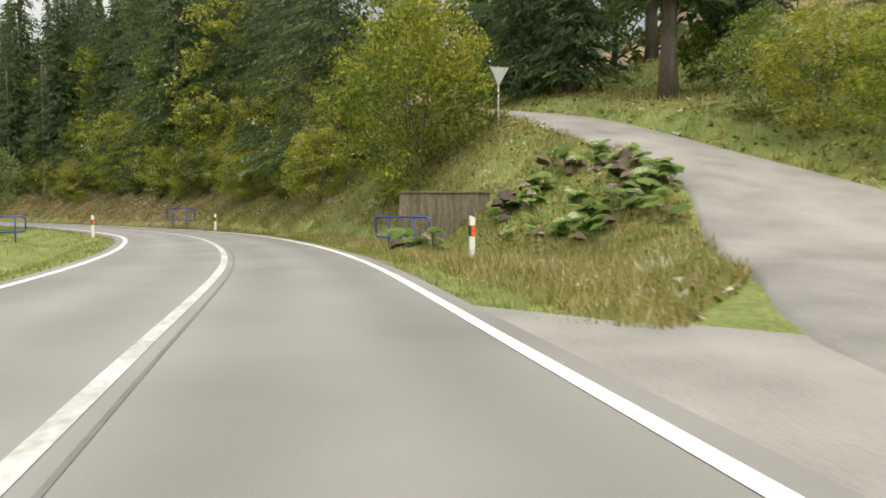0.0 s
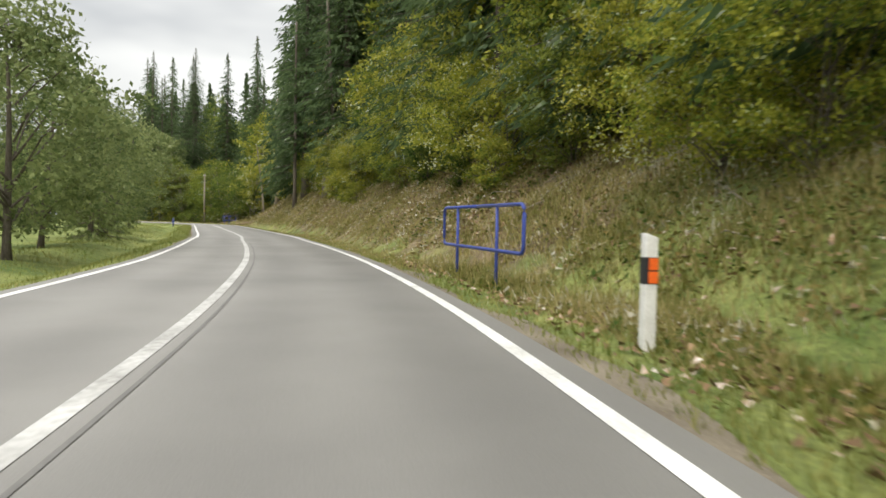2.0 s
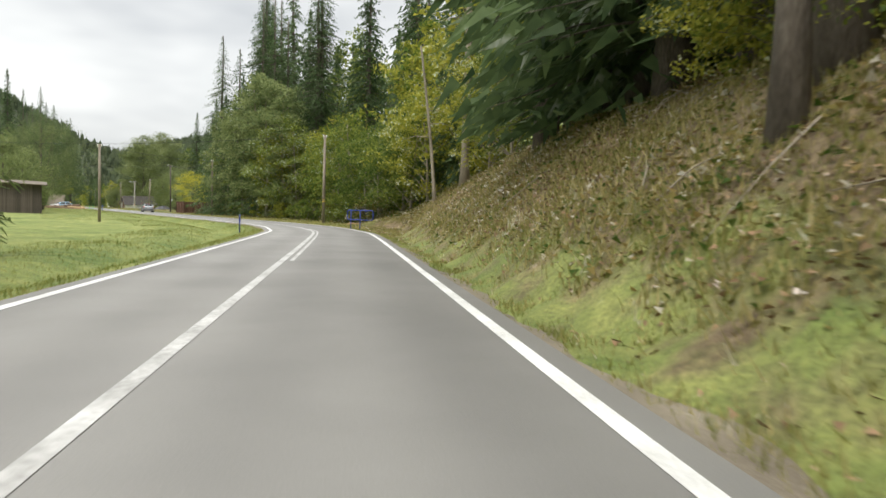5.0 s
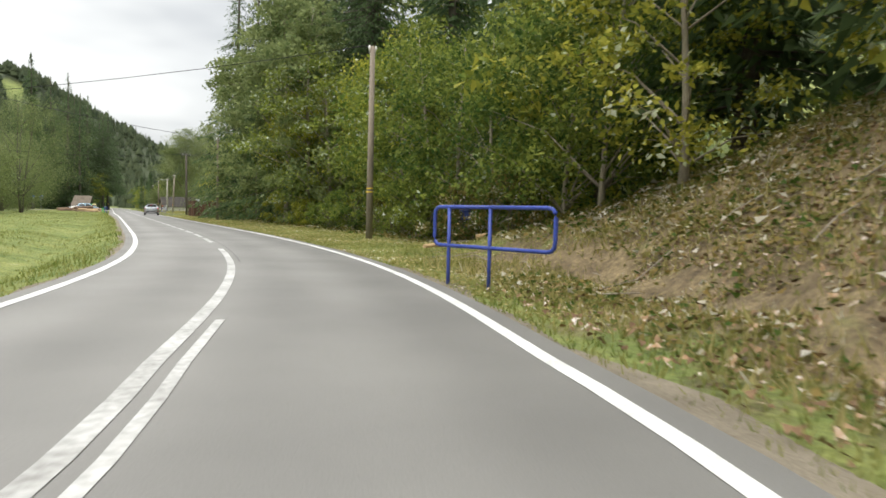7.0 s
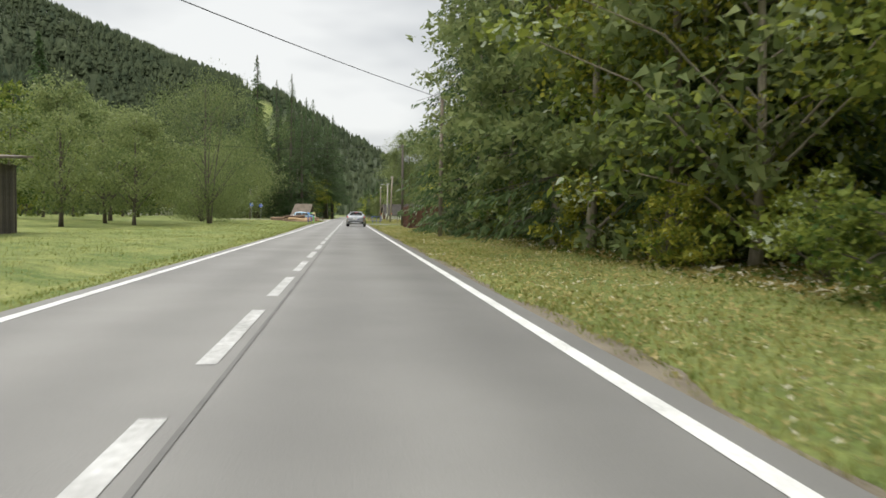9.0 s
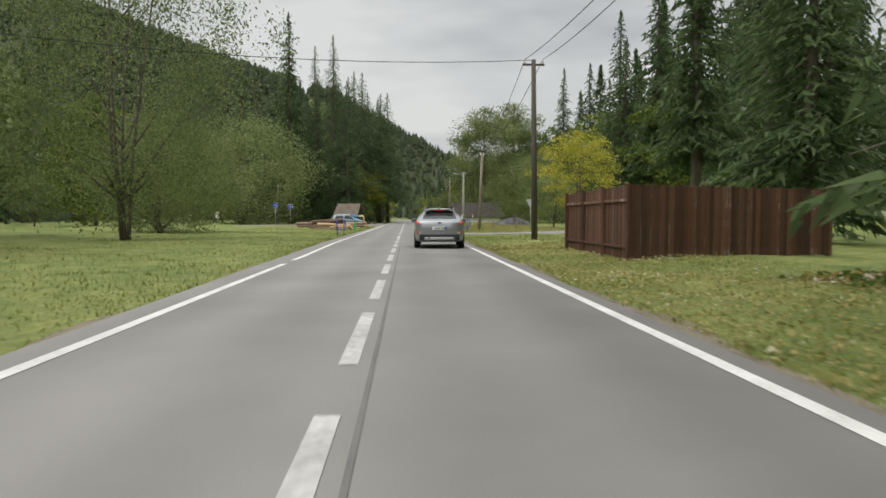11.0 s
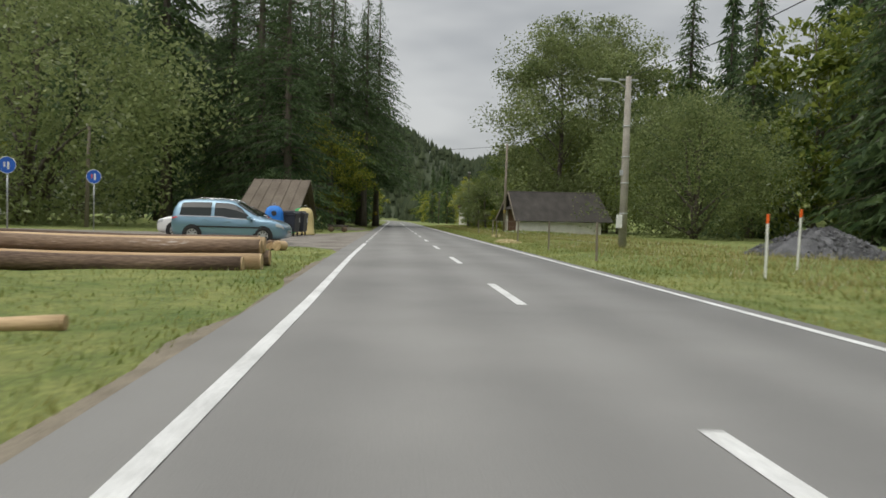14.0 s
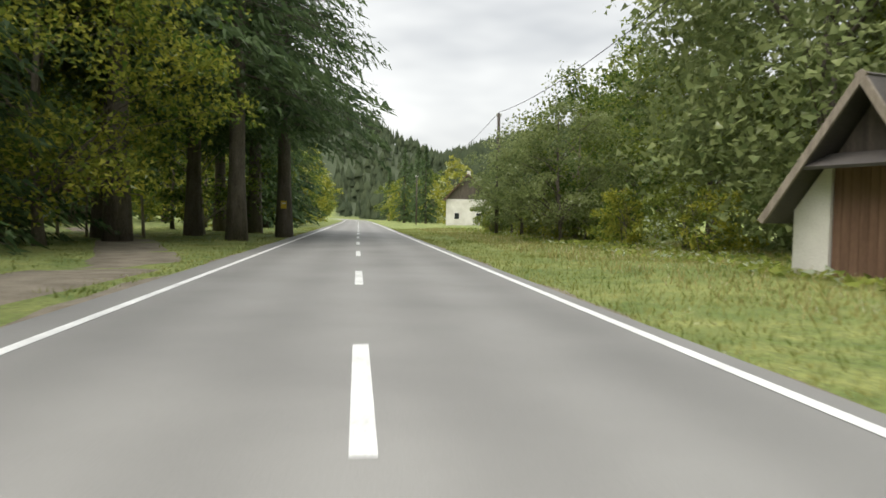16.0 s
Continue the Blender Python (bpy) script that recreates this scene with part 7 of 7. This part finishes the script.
# ---- grass, weeds and fallen leaves ----
def scatter(name, count, s_rng, e_rng, right, seed, size, width, material, label, upright=True, power=1.0, keep=None):
    """Blades or leaves strewn over a stretch beside the road; too many to count."""
    rng = np.random.default_rng(seed)
    s = rng.uniform(*s_rng, count)
    e = e_rng[0] + (e_rng[1] - e_rng[0]) * rng.uniform(0, 1, count) ** power
    i = np.searchsorted(ROAD_S, s).clip(0, len(ROAD_S) - 1)
    d = e + 3.1 if right else -(e + left_edge(s) + 0.22 + 0.3 * smoothstep(190, 225, s))
    p = ROAD[i] + ROAD_T[i] * (s - ROAD_S[i])[:, None] + ROAD_N[i] * d[:, None]
    x, y = p[:, 0], p[:, 1]
    ok = ~((x < -64.5) & (x > -95) & (d > 0) & (d < 8))
    ok &= nearest(path_line, x, y)[1] > 1.0
    for line, half in ((SIDE, 0.1), (SIDE2, 2.35), (MOUTH, 3.0)):
        _, ds = nearest(line, x, y)
        half = half + lane_half(x) if line is SIDE else half
        ok &= ds > half
    if keep is not None:
        ok &= keep(x, y)
    patchy = wave(x, y, 1.1, seed) + 0.6 * wave(x, y, 3.1, seed + 1) + rng.normal(size=count) * 0.5
    ok &= patchy > -0.9
    x, y = x[ok], y[ok]
    n = len(x)
    z = land(x, y)
    sz = size * rng.uniform(0.45, 1.3, n) * (1 + 0.35 * wave(x, y, 0.6, seed + 4))
    c = np.stack([x, y, z], 1)
    if upright:
        u = rng.normal(size=(n, 3)) * 0.42
        u[:, 2] = 1.0
        u /= np.linalg.norm(u, axis=1)[:, None]
        a = rng.uniform(0, 2 * math.pi, n)
        v = np.stack([np.cos(a), np.sin(a), np.zeros(n)], 1)
        c = c + u * (sz * 0.5)[:, None]
        u, v = u * (sz * 0.62)[:, None], v * (width * rng.uniform(0.6, 1.4, n))[:, None]
    else:
        u, v = frames_for(rng, n, 1.3)
        c[:, 2] += 0.03 + sz * rng.uniform(0, 0.6, n)
        u, v = u * (sz * 0.5)[:, None], v * (sz * 0.36)[:, None]
    ob = leaf_mesh(name, c, u, v, material, None, label)
    return tagged(ob, "", "grass" if upright else "leaves", "", "stuff")


def off_layby(x, y):
    return ~((y > 61.5 + np.clip((-3.6 - x) * 2.0, 0, 3.0)) & (y < 106) & (x > -24) & (x < -3) & ((y < 79) | (x > -6.5)))


SE = SY + 170
scatter("grass", 45000, (48, 112), (0.3, 5.0), True, 31, 0.13, 0.011, GRASS_DRY, "yellowing grass at the foot of the bank")
scatter("grass", 110000, (-12, 165), (0.15, 5.0), True, 1, 0.1, 0.009, GRASS, "short green verge grass", True, 1.2)
scatter("grass", 75000, (-12, 140), (0.9, 8.0), True, 2, 0.2, 0.016, GRASS_DRY, "long yellowing grass on the bank")
scatter("grass", 45000, (-10, 165), (0.15, 7.0), False, 3, 0.1, 0.01, GRASS, "short green verge grass", True, 1.3)
scatter("grass", 75000, (165, SE), (0.2, 6.5), True, 4, 0.1, 0.01, GRASS, "short green verge grass", True, 1.3)
scatter("grass", 40000, (SY + 16, SE), (2.5, 13), True, 5, 0.2, 0.013, GRASS_DRY, "tall yellowing pasture grass")
scatter("grass", 80000, (165, SE), (0.3, 13), False, 6, 0.07, 0.011, GRASS, "mown green meadow grass", True, 1.5, off_layby)
scatter("grass", 40000, (-24, 34), (7.5, 26.0), True, 21, 0.34, 0.02, GRASS_DRY, "long dry meadow grass on the hillside")
scatter("weeds", 14000, (-24, 34), (8.0, 26.0), True, 22, 0.2, 0.1, WEED, "broad-leaved weeds on the hillside", False)
scatter("grass", 55000, (-6, 50), (1.0, 8.0), True, 35, 0.24, 0.014, GRASS_DRY, "tall yellow grass on the sunny bank")
scatter("weeds", 16000, (-6, 40), (1.6, 9.5), True, 7, 0.13, 0.1, WEED, "broad-leaved weeds on the bank", False)
scatter("weeds", 75000, (28, 138), (1.0, 8.5), True, 8, 0.11, 0.1, WEED, "low weeds and seedlings on the bank", False, 0.9)
scatter("fallen_leaves", 100000, (34, 136), (0.5, 9.0), True, 9, 0.075, 0.1, LITTER, "brown fallen leaves on the bank", False, 0.8)
scatter("weeds", 40000, (134, 214), (4.2, 8.5), True, 10, 0.15, 0.1, WEED, "rough weeds along the wood's edge", False, 0.7)
scatter("cut_grass", 60000, (132, 232), (0.3, 5.5), True, 11, 0.07, 0.1, GRASS_DRY, "cut yellow grass lying on the verge", False)
scatter("weeds", 9000, (SY + 96, SE), (5.5, 11), True, 12, 0.2, 0.1, LEAF, "nettles and weeds before the trees", False)

# bare twigs lying on the bank
twig_v, twig_f = [], []
rng_t = np.random.default_rng(12)
for k in range(220):
    x, y = at_road(rng_t.uniform(36, 146), 2.95 + rng_t.uniform(2.0, 9))
    a, ln = rng_t.uniform(0, 6.28), rng_t.uniform(0.4, 1.8)
    pts = [(x + math.cos(a) * ln * t, y + math.sin(a) * ln * t, land1(x + math.cos(a) * ln * t, y + math.sin(a) * ln * t) + 0.05 + 0.1 * math.sin(3 * t)) for t in (0, 0.5, 1)]
    tube_data(pts, [0.016, 0.012, 0.005], 4, twig_v, twig_f, False)
tagged(mesh_ob("fallen_twigs", twig_v, twig_f, BARK_PALE, None, "bare pale twigs lying on the bank"), "", "twigs", "", "stuff")


# bare trunks that stand out at the front of the wood
def bare_trunk(x, y, h, radius, material, label, bend=(0, 0)):
    r = thing("bare_trunk", pose(x, y, land1(x, y)), label, "tree trunk", "trunks at the wood's edge")
    v, f = [], []
    pts = [(bend[0] * (t ** 1.3) * h, bend[1] * t * h, -0.4 + (h + 0.4) * t) for t in np.linspace(0, 1, 9)]
    tube_data(pts, [radius * (1.5 if i == 0 else 1.05 - 0.07 * i) for i in range(9)], 12, v, f)
    mesh_ob("trunk", v, f, material, r, "", True)
    rng = random.Random(int(x * 10))
    for k in range(5):
        z = h * rng.uniform(0.35, 0.9)
        a = rng.uniform(0, 6.28)
        t = (z + 0.4) / (h + 0.4)
        b = Vector((bend[0] * (t ** 1.3) * h, bend[1] * t * h, z))
        ln = rng.uniform(0.8, 2.0)
        tube("stub", [b, b + Vector((math.cos(a) * ln * 0.5, math.sin(a) * ln * 0.5, 0.1)), b + Vector((math.cos(a) * ln, math.sin(a) * ln, -0.1))], [0.035, 0.02, 0.008], material, r, 5)
    return r


bare_trunk(4.08, -107.7, 9, 0.11, BARK_PALE, "slim curved pale trunk leaning over the bank", (-0.12, 0.02))
bare_trunk(5.1, -109.3, 14, 0.23, BARK_PALE, "stout grey trunk at the top of the bank")
bare_trunk(10.5, -103.8, 14, 0.2, BARK, "stout grey trunk at the top of the bank")
bare_trunk(9.5, -106, 13, 0.16, BARK, "grey trunk inside the wood")
bare_trunk(-9.8, -139.8, 16, 0.16, BARK, "straight spruce trunk at the wood's edge")
bare_trunk(-12.2, -148.6, 16, 0.22, BARK_PALE, "straight pale spruce trunk at the wood's edge")
bare_trunk(-12.8, -150.8, 14, 0.15, BARK, "slightly leaning dark trunk at the wood's edge", (-0.06, 0))
bare_trunk(-12.2, 107.5, 18, 0.3, BARK_PALE, "stout grey spruce trunk beside the park path")
bare_trunk(-24.5, -178.6, 14, 0.18, BARK, "straight trunk on the bank")

for model in MODELS:
    hide_model(model)
